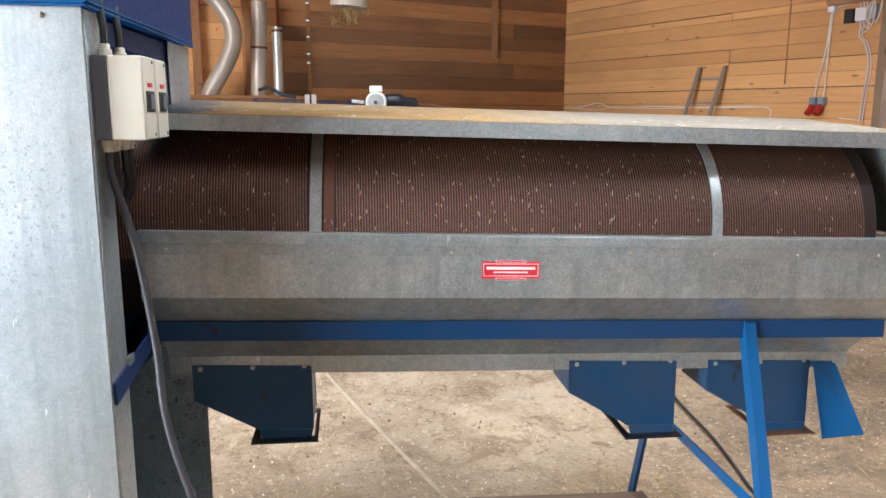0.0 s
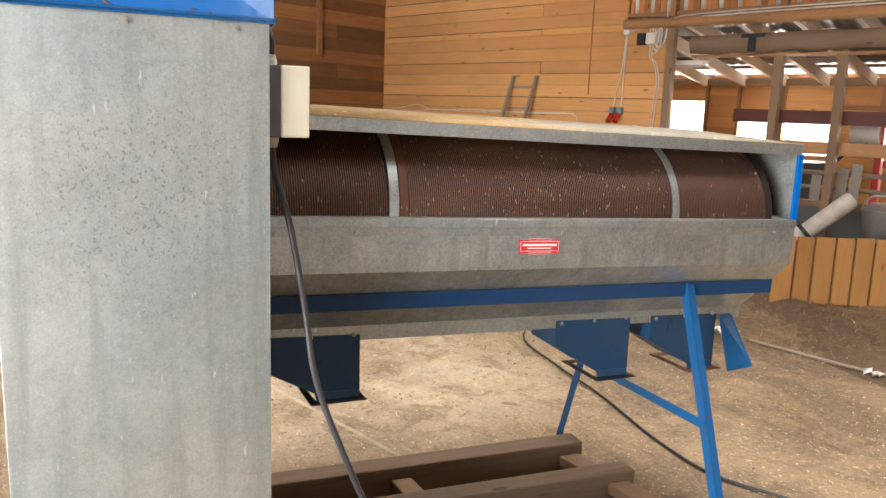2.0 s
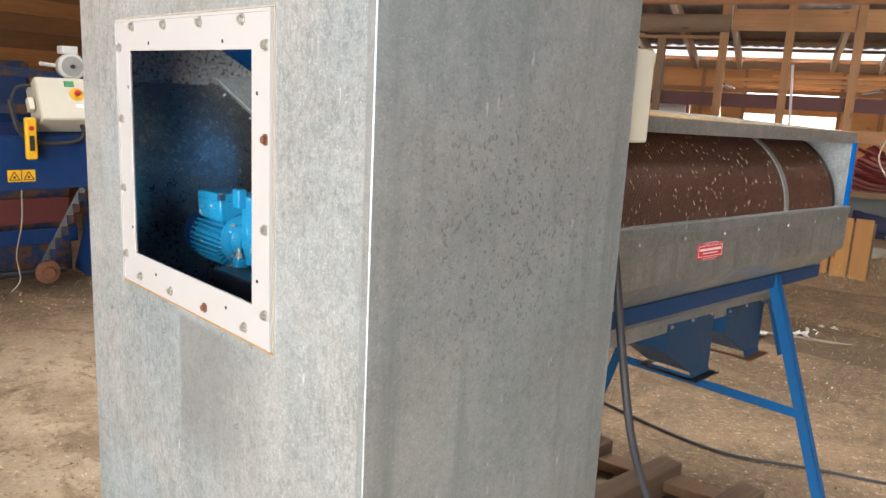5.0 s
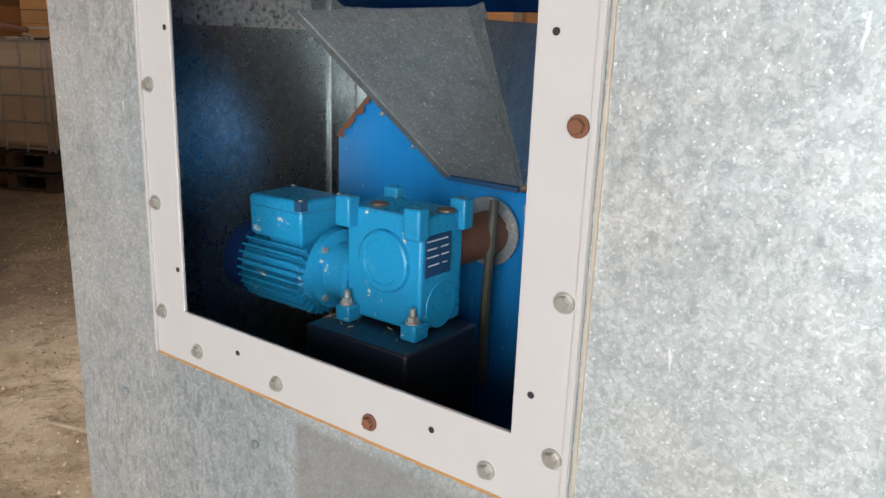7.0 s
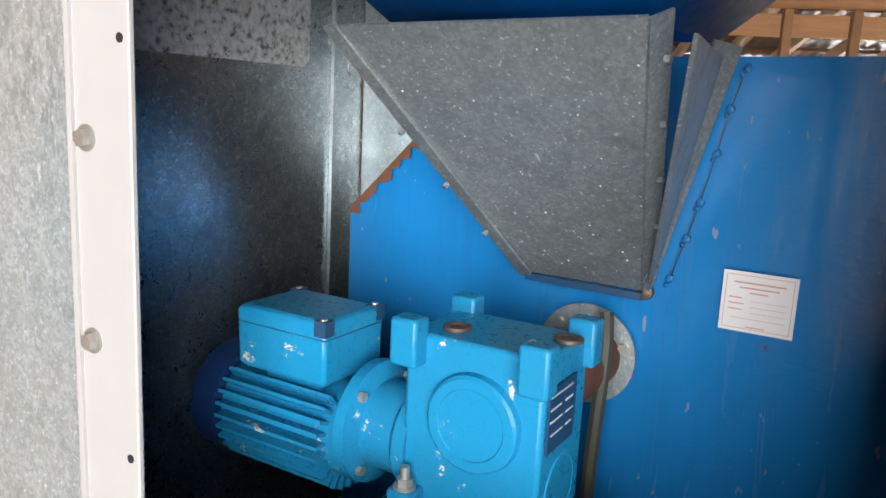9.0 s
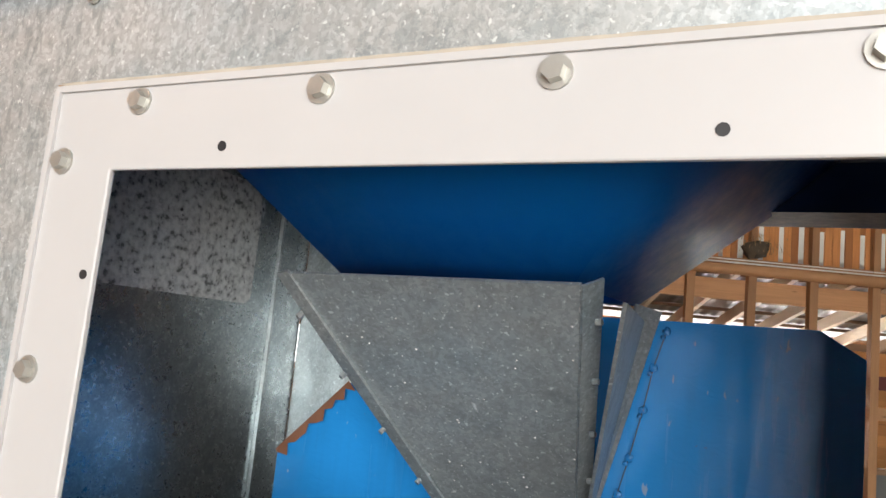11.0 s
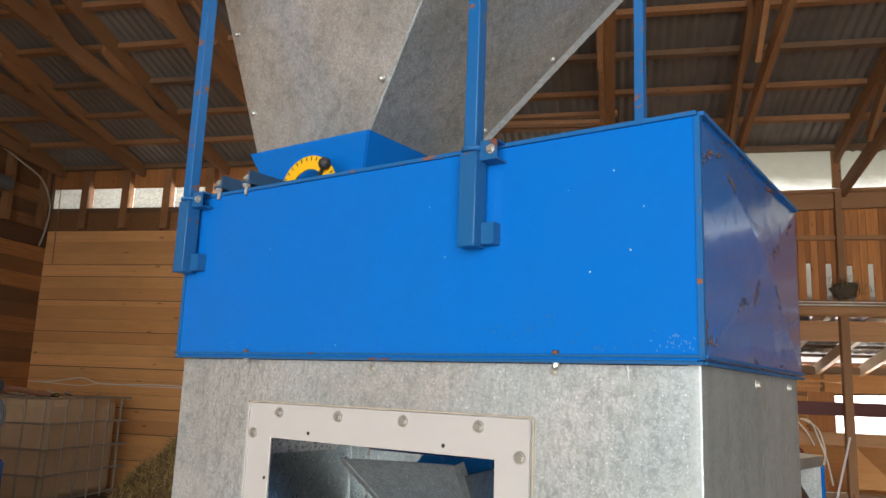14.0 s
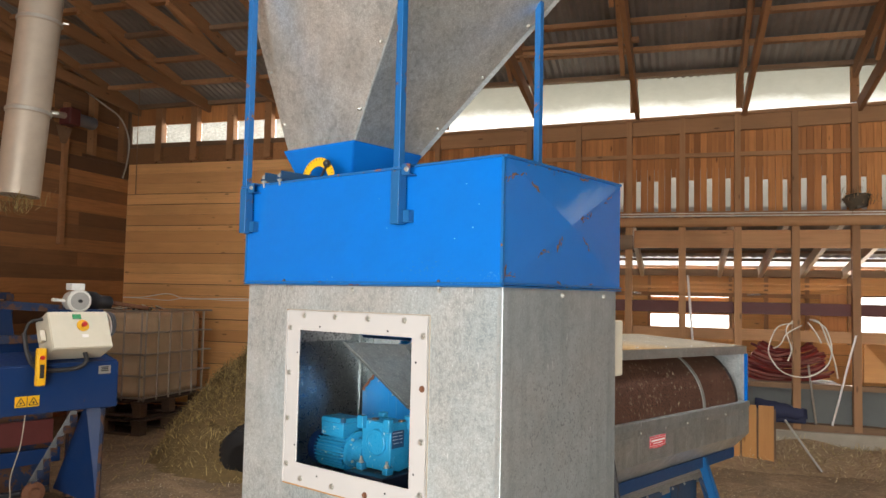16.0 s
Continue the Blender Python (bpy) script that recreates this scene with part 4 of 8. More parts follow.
part("weld_edge", beam(BMS(), (-0.716, 2.0895, 1.634), (-0.716, 2.1405, 1.428), 0.003, 0.004, (1, 0, 0)), STEEL, plate_o, "bright bare weld edge")
part("burr", lathe(BMS(), (-0.7165, 2.14, 1.419), (-1, 0, 0), [(0, 0.009), (0.003, 0.008), (0.005, 0.003)], 9), OLD_STEEL, plate_o)
sticker = part("sticker", box(BMS(), -0.7142, -0.7132, 2.006, 2.07, 1.396, 1.452), LABEL_WHITE, plate_o, "white type sticker with red print")
bm = BMS()
for a0, a1, b0, b1 in ((2.009, 2.067, 1.4484, 1.449), (2.009, 2.067, 1.399, 1.3996), (2.009, 2.0096, 1.3996, 1.4484), (2.0664, 2.067, 1.3996, 1.4484), (2.016, 2.06, 1.4412, 1.4428), (2.021, 2.055, 1.4366, 1.438),
                       (2.03, 2.046, 1.4323, 1.4336), (2.052, 2.063, 1.427, 1.4282), (2.05, 2.063, 1.4216, 1.4228), (2.051, 2.063, 1.4162, 1.4174), (2.014, 2.044, 1.4252, 1.4256), (2.014, 2.044, 1.4198, 1.4202), (2.014, 2.044, 1.4144, 1.4148), (2.014, 2.06, 1.4085, 1.4089), (2.03, 2.046, 1.4005, 1.4018)):
    box(bm, -0.7146, -0.7141, a0, a1, b0, b1)
part("print", bm, plain("faded_red_print", (0.74, 0.4, 0.37), 0.5), sticker)

pan = part("chute", plate(BMS(), [(-0.962, 2.332, 1.642), (-0.94, 2.094, 1.648), (-0.72, 2.143, 1.42), (-0.735, 2.255, 1.424)], 0.003), GALV_DARK, cleaner, "dusty galvanised feed chute")
part("side_plate", plate(BMS(), [(-0.962, 2.059, 1.636), (-0.72, 2.138, 1.42), (-0.716, 2.094, 1.64)], 0.003), GALV_DARK, pan)
part("fold", plate(BMS(), [(-0.942, 2.0935, 1.648), (-0.722, 2.1425, 1.42), (-0.708, 2.134, 1.43), (-0.925, 2.083, 1.656)], 0.002), GALV_DULL, pan)
for k in range(5):
    hex_bolt(pan, Vector((-0.93, 2.086, 1.646)).lerp(Vector((-0.716, 2.136, 1.426)), 0.1 + k * 0.2), (-0.2, -0.95, 0.1), 0.0028, False, GALV_DARK)
part("chute_side", plate(BMS(), [(-0.962, 2.333, 1.642), (-0.737, 2.256, 1.424), (-0.716, 2.36, 1.62)], 0.003), GALV_DARK, pan)
bm = BMS()
beam(bm, (-0.963, 2.337, 1.643), (-0.739, 2.257, 1.422), 0.013, 0.003, (0.7, 0, 0.7))
part("flange", bm, GALV_DULL, pan)
bm = plate(BMS(), [(-0.7165, 2.137, 1.42), (-0.7165, 2.078, 1.65), (-0.735, 2.098, 1.655), (-0.735, 2.139, 1.428)], 0.003)
part("flange", bm, GALV_DULL, pan, "bright folded flange")
bm = BMS()
beam(bm, (-0.737, 2.258, 1.42), (-0.728, 2.14, 1.416), 0.006, 0.007, (0, 0, 1))
part("bottom_flange", bm, BLUE_OLD, pan)
for k in range(4):
    f = 0.12 + k * 0.22
    hex_bolt(pan, Vector((-0.968, 2.337, 1.638)).lerp(Vector((-0.745, 2.258, 1.424)), f), (-0.66, 0.3, -0.68), 0.0028, False, GALV_DARK)
bm = BMS()
for k in range(46):
    a, b = rng.random(), rng.random() ** 0.7
    p = Vector((-0.962, 2.332, 1.642)).lerp(Vector((-0.94, 2.094, 1.648)), a).lerp(Vector((-0.735, 2.255, 1.424)).lerp(Vector((-0.72, 2.143, 1.42)), a), b)
    lathe(bm, p + Vector((-0.0015, 0, -0.0018)), (-0.7, 0, -0.7), [(0, 0.001 * rng.uniform(0.5, 1.3)), (0.0004, 0.0005)], 5)
tagged(part("grain_specks", bm, LABEL_WHITE, pan, "pale seed specks"), kind="stuff")

# blue intake funnel between header and chute
bm = BMS()
lo = [(-0.865, 2.345, 1.656), (-0.865, 2.122, 1.656), (-0.66, 2.112, 1.66), (-0.66, 2.35, 1.66)]
hi = [(-1.076, 2.467, 1.82), (-1.076, 1.956, 1.82), (-0.6, 1.925, 1.82), (-0.6, 2.467, 1.82)]
lv, hv = [bm.verts.new(p) for p in lo], [bm.verts.new(p) for p in hi]
for i in range(4):
    j = (i + 1) % 4
    bm.faces.new((lv[i], lv[j], hv[j], hv[i]))
funnel = part("intake_funnel", bm, painted("satin_blue_paint", (0.0, 0.115, 0.42), 0.36, 0.04, (0.03, 0.03, 0.02), 0.2), cleaner, "blue intake funnel under the header")
bm = BMS()
rim = [bm.verts.new((x, y, 1.8205)) for x, y in ((-1.118, 2.612), (-1.118, 1.614), (-0.552, 1.614), (-0.552, 2.612))]
neck = [bm.verts.new((p[0], p[1], 1.8205)) for p in (hi[0], hi[1], hi[2], hi[3])]
for i in range(4):
    j = (i + 1) % 4
    bm.faces.new((rim[i], rim[j], neck[j], neck[i]))
# underside in navy, its shade put into the colour of the blue header
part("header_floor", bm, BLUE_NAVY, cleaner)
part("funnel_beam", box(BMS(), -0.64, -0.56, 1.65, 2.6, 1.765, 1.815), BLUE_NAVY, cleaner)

# gear motor
motor = part("gear_motor", box(BMS(), -0.943, -0.856, 2.143, 2.266, 1.262, 1.408), BLUE_MOTOR, cleaner, "sky-blue gear motor with flaking paint", 0.004)
for x in (-0.945, -0.862):
    for y in (2.137, 2.262):
        dx, dy = (-0.012 if x < -0.9 else 0.008), (0.014 if y < 2.2 else -0.012)
        ly = 2.147 if y < 2.2 else 2.259
        part("lug", box(BMS(), x - 0.009 + dx * 0.5, x + 0.012 + dx * 0.5, ly - 0.0125, ly + 0.0125, 1.382, 1.4215), BLUE_MOTOR, motor, "", 0.003)
        if x > -0.9 and y < 2.2:
            continue
        part("foot", box(BMS(), x - 0.014 + dx * 0.4, x + 0.014 + dx * 0.4, y - 0.012 + dy * 0.6, y + 0.012 + dy * 0.6, 1.2565, 1.278), BLUE_MOTOR, motor, "", 0.003)
        bm = cyl(BMS(), (x - 0.004 + dx * 0.4, y + dy * 0.6, 1.278), (x - 0.004 + dx * 0.4, y + dy * 0.6, 1.297), 0.004, 10)
        cyl(bm, (x - 0.004 + dx * 0.4, y + dy * 0.6, 1.2805), (x - 0.004 + dx * 0.4, y + dy * 0.6, 1.287), 0.0072, 6)
        cyl(bm, (x - 0.004 + dx * 0.4, y + dy * 0.6, 1.278), (x - 0.004 + dx * 0.4, y + dy * 0.6, 1.2805), 0.0095, 14)
        part("stud_and_nut", bm, STEEL, motor)
bm = lathe(BMS(), (-0.943, 2.2, 1.345), (-1, 0, 0), [(0, 0.041), (0.006, 0.0395), (0.008, 0.037), (0.008, 0.0295), (0.0068, 0.0285), (0.0068, 0.001)], 48)
flat_shaded(part("boss", bm, BLUE_MOTOR, motor))
bm = lathe(BMS(), (-0.9, 2.143, 1.29), (0, -1, 0), [(0, 0.031), (0.0012, 0.03), (0.0012, 0.028), (0.0004, 0.027), (0.0004, 0.001)], 28)
flat_shaded(part("boss", bm, BLUE_MOTOR, motor))
for x, y in ((-0.915, 2.235), (-0.885, 2.15)):
    bm = lathe(BMS(), (x, y, 1.408), (0, 0, 1), [(0, 0.012), (0.003, 0.012), (0.003, 0.008), (0.0015, 0.007)], 14)
    part("plug", bm, OLD_STEEL, motor)
tp = part("type_plate", box(BMS(), -0.937, -0.885, 2.1405, 2.1425, 1.332, 1.384), painted("dark_blue_plate", (0.012, 0.05, 0.12), 0.4, 0.1, (0.4, 0.4, 0.4)), motor, "dark blue type plate")
bm = BMS()
for z, a, b in ((1.378, -0.935, -0.893), (1.368, -0.935, -0.915), (1.368, -0.907, -0.892), (1.358, -0.935, -0.912), (1.358, -0.905, -0.89), (1.347, -0.932, -0.91), (1.347, -0.903, -0.893)):
    box(bm, a, b, 2.14, 2.1406, z - 0.0012, z + 0.0004)
part("print", bm, plain("grey_print", (0.45, 0.48, 0.52), 0.5), tp)
MX, MZ, MR = -0.902, 1.287, 0.05
bm = lathe(BMS(), (MX, 2.262, MZ + 0.015), (0, 1, 0), [(0, 0.046), (0.012, 0.046), (0.018, 0.04), (0.05, 0.04), (0.055, 0.056), (0.066, 0.056), (0.07, 0.05)], 28)
part("adapter", bm, BLUE_MOTOR, motor)
for k in range(4):
    an = math.pi / 4 + k * math.pi / 2
    hex_bolt(motor, (MX + 0.048 * math.cos(an), 2.317, MZ + 0.015 + 0.048 * math.sin(an)), (0, -1, 0), 0.005, False)
mbody = part("motor_body", cyl(BMS(), (MX, 2.33, MZ), (MX, 2.475, MZ), MR - 0.006, 28), BLUE_MOTOR, motor)
for k in range(30):
    an = k / 30 * 2 * math.pi
    if 0.3 * math.pi < an < 0.7 * math.pi:
        continue
    bm = BMS()
    c, s = math.cos(an), math.sin(an)
    beam(bm, (MX + c * (MR - 0.002), 2.345, MZ + s * (MR - 0.002)), (MX + c * (MR - 0.002), 2.47, MZ + s * (MR - 0.002)), 0.0032, 0.018, (c, 0, s))
    part("fin", bm, BLUE_MOTOR, mbody)
bm = lathe(BMS(), (MX, 2.475, MZ), (0, 1, 0), [(0, 0.055), (0.03, 0.055), (0.04, 0.046), (0.04, 0.001)], 28)
# navy in place of the motor's sky blue: shade at this end put into the colour
part("fan_cover", bm, BLUE_NAVY, motor)
bm = BMS()
ends = []
for z, d in ((1.322, 0.02), (1.336, 0.018), (1.3365, 0.006), (1.343, 0.001), (1.392, 0.0), (1.398, 0.004)):
    ends.append([bm.verts.new((px, py, z)) for px, py in ((MX - 0.046 + d, 2.346 + d), (MX + 0.04 - d, 2.346 + d), (MX + 0.04 - d, 2.452 - d), (MX - 0.046 + d, 2.452 - d))])
for p, q in zip(ends, ends[1:]):
    for i in range(4):
        bm.faces.new((p[i], p[(i + 1) % 4], q[(i + 1) % 4], q[i]))
bm.faces.new(ends[0][::-1])
bm.faces.new(ends[-1])
tbx = part("terminal_box", bm, BLUE_MOTOR, motor, "", 0.003)
# groove and notches are flush dark inlays, the recess shade put into their colour
part("groove", box(BMS(), MX - 0.0462, MX + 0.0402, 2.3458, 2.4522, 1.3815, 1.3824), BLUE_OLD, tbx)
for nx, ny in ((-0.0465, 2.346), (0.028, 2.346), (0.028, 2.4405)):
    part("screw_notch", box(BMS(), MX + nx, MX + nx + 0.0125, ny - 0.0004, ny + 0.0125, 1.3845, 1.3984), BLUE_OLD, tbx)
    part("screw", cyl(BMS(), (MX + nx + 0.006, ny + 0.006, 1.3984), (MX + nx + 0.006, ny + 0.006, 1.4), 0.0032, 8), STEEL, tbx)
bm = lathe(BMS(), (-0.713, 2.195, 1.345), (-1, 0, 0), [(0, 0.052), (0.004, 0.052), (0.004, 0.03), (0.012, 0.03), (0.012, 0.001)], 36)
disc = part("bearing_flange", bm, GALV, cleaner, "galvanised bearing flange")
for an in (0.35, 2.4, 4.5):
    hex_bolt(disc, (-0.717, 2.195 - 0.042 * math.cos(an), 1.345 + 0.042 * math.sin(an)), (-1, 0, 0), 0.005)
part("coupling", cyl(BMS(), (-0.858, 2.19, 1.345), (-0.72, 2.19, 1.345), 0.033, 20), RUST, disc)
part("strap", tube(BMS(), [(-0.75, 2.165, 1.4), (-0.76, 2.16, 1.36), (-0.76, 2.165, 1.25), (-0.755, 2.168, 1.12)], 0.007, 8), plain("old_rubber", (0.06, 0.06, 0.045), 0.6), cleaner)
plinth = part("plinth", box(BMS(), -1.0, -0.852, 2.117, 2.285, 0.99, 1.2565), plain("blue_black_paint", (0.012, 0.018, 0.035), 0.35, 0, 0.4), cleaner, "blue-black steel plinth under the gear motor", 0.004)
bm = BMS()
for k in range(15):
    x, y, an = rng.uniform(-0.978, -0.945), rng.uniform(2.12, 2.28), rng.uniform(0, 3.14)
    q = rng.uniform(0.004, 0.013)
    beam(bm, (x, y, 1.2575), (x + q * math.cos(an), y + q * math.sin(an), 1.258), 0.0008, 0.001)
tagged(part("chaff", bm, plain("dry_chaff", (0.42, 0.36, 0.25), 0.8), plinth), kind="stuff")

# blue header box on top of the housing
header = part("header", box(BMS(), -1.141, -1.136, 1.6, 2.624, 1.826, 2.14), BLUE, cleaner, "bright blue sheet-steel header box", 0.0015)


def dented(bm, corners, out):
    c = sum((Vector(p) for p in corners), Vector()) / 4 + Vector(out)
    a = [bm.verts.new(p) for p in corners]
    m = bm.verts.new(c)
    for i in range(4):
        bm.faces.new((a[i], a[(i + 1) % 4], m))
    return bm


def flat_panel(*args):
    return flat_shaded(part(*args))


def inflate(ob, t=0.004):
    mod = ob.modifiers.new("thickness", "SOLIDIFY")
    mod.thickness, mod.offset = t, 0
    return ob


inflate(funnel, 0.003)
CREASED = painted("creased_blue_paint", (0.004, 0.15, 0.52), 0.1, 0.28, (0.13, 0.05, 0.03), 0.2)
CREASED.node_tree.nodes["Principled BSDF"].inputs["Specular IOR Level"].default_value = 0.6
inflate(flat_panel("end_panel", dented(BMS(), [(-1.139, 1.6, 1.827), (-0.535, 1.6, 1.827), (-0.535, 1.6, 2.139), (-1.139, 1.6, 2.139)], (0, -0.0115, 0.012)), CREASED, header, "cross-creased blue end panel with rusty scratches"))
DENTS = CREASED.node_tree
dn = DENTS.nodes["Principled BSDF"]
wave = noise_tex(DENTS, coords(DENTS, rnd=False), 9, 3, 0.5, 0.4)
bmp = DENTS.nodes.new("ShaderNodeBump")
bmp.inputs["Strength"].default_value, bmp.inputs["Distance"].default_value = 0.22, 0.01
DENTS.links.new(wave, bmp.inputs["Height"])
DENTS.links.new(bmp.outputs[0], dn.inputs["Normal"])
DENTS.links.new(bmp.outputs[0], dn.inputs["Coat Normal"])
dn.inputs["Coat Weight"].default_value, dn.inputs["Coat IOR"].default_value, dn.inputs["Coat Roughness"].default_value = 1.0, 2.0, 0.1
APEX = Vector((-0.837, 1.5885, 1.995))


def end_y(x, z):
    """The outside of the end panel, a flat pyramid."""
    d = max(abs(x - APEX.x) / 0.302, (z - APEX.z) / 0.144 if z > APEX.z else (APEX.z - z) / 0.168)
    return APEX.y + min(d, 1.0) * 0.0115 - 0.0027


# rust where the paint has cracked: short ragged patches along the folds and edges
bm = BMS()
for x, z, dx, dz, cnt in ((-1.09, 2.098, 0.09, 0.03, 11), (-1.012, 2.08, 0.035, -0.02, 6), (-0.747, 2.132, 0.05, -0.004, 7), (-0.76, 2.024, 0.06, 0.03, 9), (-0.891, 1.945, -0.02, -0.035, 7),
                          (-1.118, 1.848, 0.05, 0.008, 9), (-1.134, 1.866, 0.004, 0.035, 5), (-0.749, 1.95, 0.04, -0.03, 4), (-0.97, 1.912, -0.05, -0.022, 5), (-0.62, 2.09, 0.05, 0.03, 4), (-0.95, 2.137, 0.2, 0.0, 6), (-0.8, 1.832, 0.3, 0.0, 7)):
    for k in range(cnt):
        f = (k + 0.5) / cnt - 0.5
        px, pz = x + dx * f + rng.gauss(0, 0.004), min(2.137, max(1.829, z + dz * f + rng.gauss(0, 0.0035)))
        rr, an0 = rng.uniform(0.004, 0.012), math.atan2(dz, dx) + rng.gauss(0, 0.35)
        vs = []
        for q in (0, 1, 2.1, 3.1, 4.2, 5.2):
            e, w = rr * rng.uniform(0.5, 1.3) * math.cos(q), 0.32 * rr * rng.uniform(0.4, 1.4) * math.sin(q)
            vs.append(bm.verts.new((px + e * math.cos(an0) - w * math.sin(an0), end_y(px, pz), pz + e * math.sin(an0) + w * math.cos(an0))))
        bm.faces.new(vs)
tagged(inflate(part("flaking_rust", bm, plain("dark_rust", (0.12, 0.055, 0.032), 0.8, 0, 0.6, 40), header, "rust in the cracked paint"), 0.0006), kind="stuff")
inflate(flat_panel("end_panel", dented(BMS(), [(-1.139, 2.622, 1.827), (-0.535, 2.622, 1.827), (-0.535, 2.622, 2.139), (-1.139, 2.622, 2.139)], (0, 0.05, 0.0)), BLUE, header))
# the header's far side, shaded by a darker navy than its front
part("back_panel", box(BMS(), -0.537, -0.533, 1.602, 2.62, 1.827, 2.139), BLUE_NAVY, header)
for a, b in (((-1.138, 1.6, 2.141), (-1.138, 2.624, 2.141)), ((-1.138, 1.6, 2.141), (-0.535, 1.6, 2.141)), ((-0.535, 1.6, 2.141), (-0.535, 2.622, 2.141)), ((-1.138, 2.622, 2.141), (-0.535, 2.622, 2.141))):
    part("edge", beam(BMS(), a, b, 0.016, 0.006), RUSTY_BLUE, header, "rusty folded edge")
for y in (1.6, 2.622):
    part("corner_fold", beam(BMS(), (-1.1395, y, 1.8275), (-1.1395, y, 2.1375), 0.0075, 0.0075, (1, 0, 0)), RUSTY_BLUE, header, "rust-worn corner fold")
for a, b in (((-1.139, 1.598, 1.8245), (-1.139, 2.626, 1.8245)), ((-1.139, 1.6, 1.8245), (-0.53, 1.6, 1.8245)), ((-0.534, 1.6, 1.8245), (-0.534, 2.624, 1.8245))):
    part("lip", beam(BMS(), Vector(a) + Vector((0, 0, 0.0065)), Vector(b) + Vector((0, 0, 0.0065)), 0.015, 0.0035), BLUE_FRAME, header)
    part("lower_flange", beam(BMS(), Vector(a) - Vector((0, 0, 0.0015)), Vector(b) - Vector((0, 0, 0.0015)), 0.012, 0.0035), BLUE_FRAME, header)
part("seat", box(BMS(), -1.1415, -1.112, 1.607, 2.62, 1.8212, 1.8262), BLUE_FRAME, header)
for y in (1.806, 2.132, 2.4):
    hex_bolt(header, (-1.1265, y, 1.81), (-1, 0, 0), 0.0042)
for y in (1.795, 2.419):
    part("nut", cyl(BMS(), (-1.1455, y, 1.833), (-1.1455, y, 1.8375), 0.0045, 6), RUST, header)
    part("bolt", cyl(BMS(), (-1.1435, y, 1.8145), (-1.1435, y, 1.8209), 0.005, 6), STEEL, header)
# chipped flecks and grime on the front of the header
bm = BMS()
for y, z, r in ((2.02, 2.062, 0.0024), (1.747, 1.943, 0.0036), (1.671, 2.026, 0.0028), (1.987, 1.979, 0.0026), (1.69, 1.969, 0.0038), (1.713, 2.08, 0.0028), (2.203, 1.845, 0.002), (2.38, 2.02, 0.002), (1.84, 2.03, 0.0016), (1.78, 2.06, 0.0014), (2.3, 1.9, 0.0015)):
    an0 = rng.uniform(0, 6.28)
    r *= 0.62
    bm.faces.new([bm.verts.new((-1.1413, y + r * rng.uniform(0.4, 1.2) * math.cos(q), z + 0.7 * r * rng.uniform(0.5, 1.6) * math.sin(q))) for q in (0, 1.1, 2.0, 3.2, 4.1, 5.3)])
tagged(inflate(part("chipped_paint", bm, plain("pale_blue_fleck", (0.3, 0.48, 0.66), 0.5), header, "pale flecks of chipped paint"), 0.0002), kind="stuff")
bm = BMS()
for k in range(95):
    f = rng.random()
    y, z = (rng.gauss(1.845, 0.05), rng.gauss(1.868, 0.012)) if f < 0.62 else (rng.uniform(1.61, 2.5), 1.838 + abs(rng.gauss(0, 0.01)))
    r = rng.uniform(0.0008, 0.0028)
    bm.faces.new([bm.verts.new((-1.14105 - k * 1e-5, y + r * rng.uniform(0.4, 1.2) * math.cos(q), z + r * rng.uniform(0.5, 1.3) * math.sin(q))) for q in (0, 1.3, 2.4, 3.5, 4.7)])
tagged(part("grime", bm, plain("greenish_grime", (0.006, 0.108, 0.33), 0.4), header, "dull greenish grime spots"), kind="stuff")
bm = BMS()
for k in range(40):
    y, z, r = rng.gauss(1.63, 0.016), rng.gauss(1.848, 0.006), rng.uniform(0.0006, 0.0016)
    bm.faces.new([bm.verts.new((-1.14105 - k * 1e-5, y + r * rng.uniform(0.4, 1.3) * math.cos(q), z + 2 * r * rng.uniform(0.4, 1.0) * math.sin(q))) for q in (0, 1.3, 2.4, 3.5, 4.7)])
tagged(part("scuff", bm, plain("pale_blue_scuff", (0.025, 0.165, 0.5), 0.4), header, "pale scuffed patch"), kind="stuff")
for x in (-0.85, -0.62):
    hex_bolt(header, (x, 1.606, 1.805), (0, -1, 0), 0.005)

# feed hopper on four arms, with its slide gate
GX0, GX1, GY0, GY1, GZ = -0.97, -0.67, 2.31, 2.634, 2.282
hopper = thing("feed_hopper", "large galvanised pyramid feed hopper above the header", "hopper", pose(0, 0, 0))
hopper.parent = None
HT = 1.15
top = [(GX0 - 0.30 * HT, GY0 - 0.80 * HT, GZ + HT), (GX1 + 0.40 * HT, GY0 - 0.80 * HT, GZ + HT), (GX1 + 0.40 * HT, GY1 + 0.10 * HT, GZ + HT), (GX0 - 0.30 * HT, GY1 + 0.10 * HT, GZ + HT)]
bot = [(GX0, GY0, GZ), (GX1, GY0, GZ), (GX1, GY1, GZ), (GX0, GY1, GZ)]
for i, nm in enumerate(("south_sheet", "east_sheet", "north_sheet", "west_sheet")):
    j = (i + 1) % 4
    part(nm, plate(BMS(), [bot[i], bot[j], top[j], top[i]], 0.003), GALV_HOPPER, hopper)
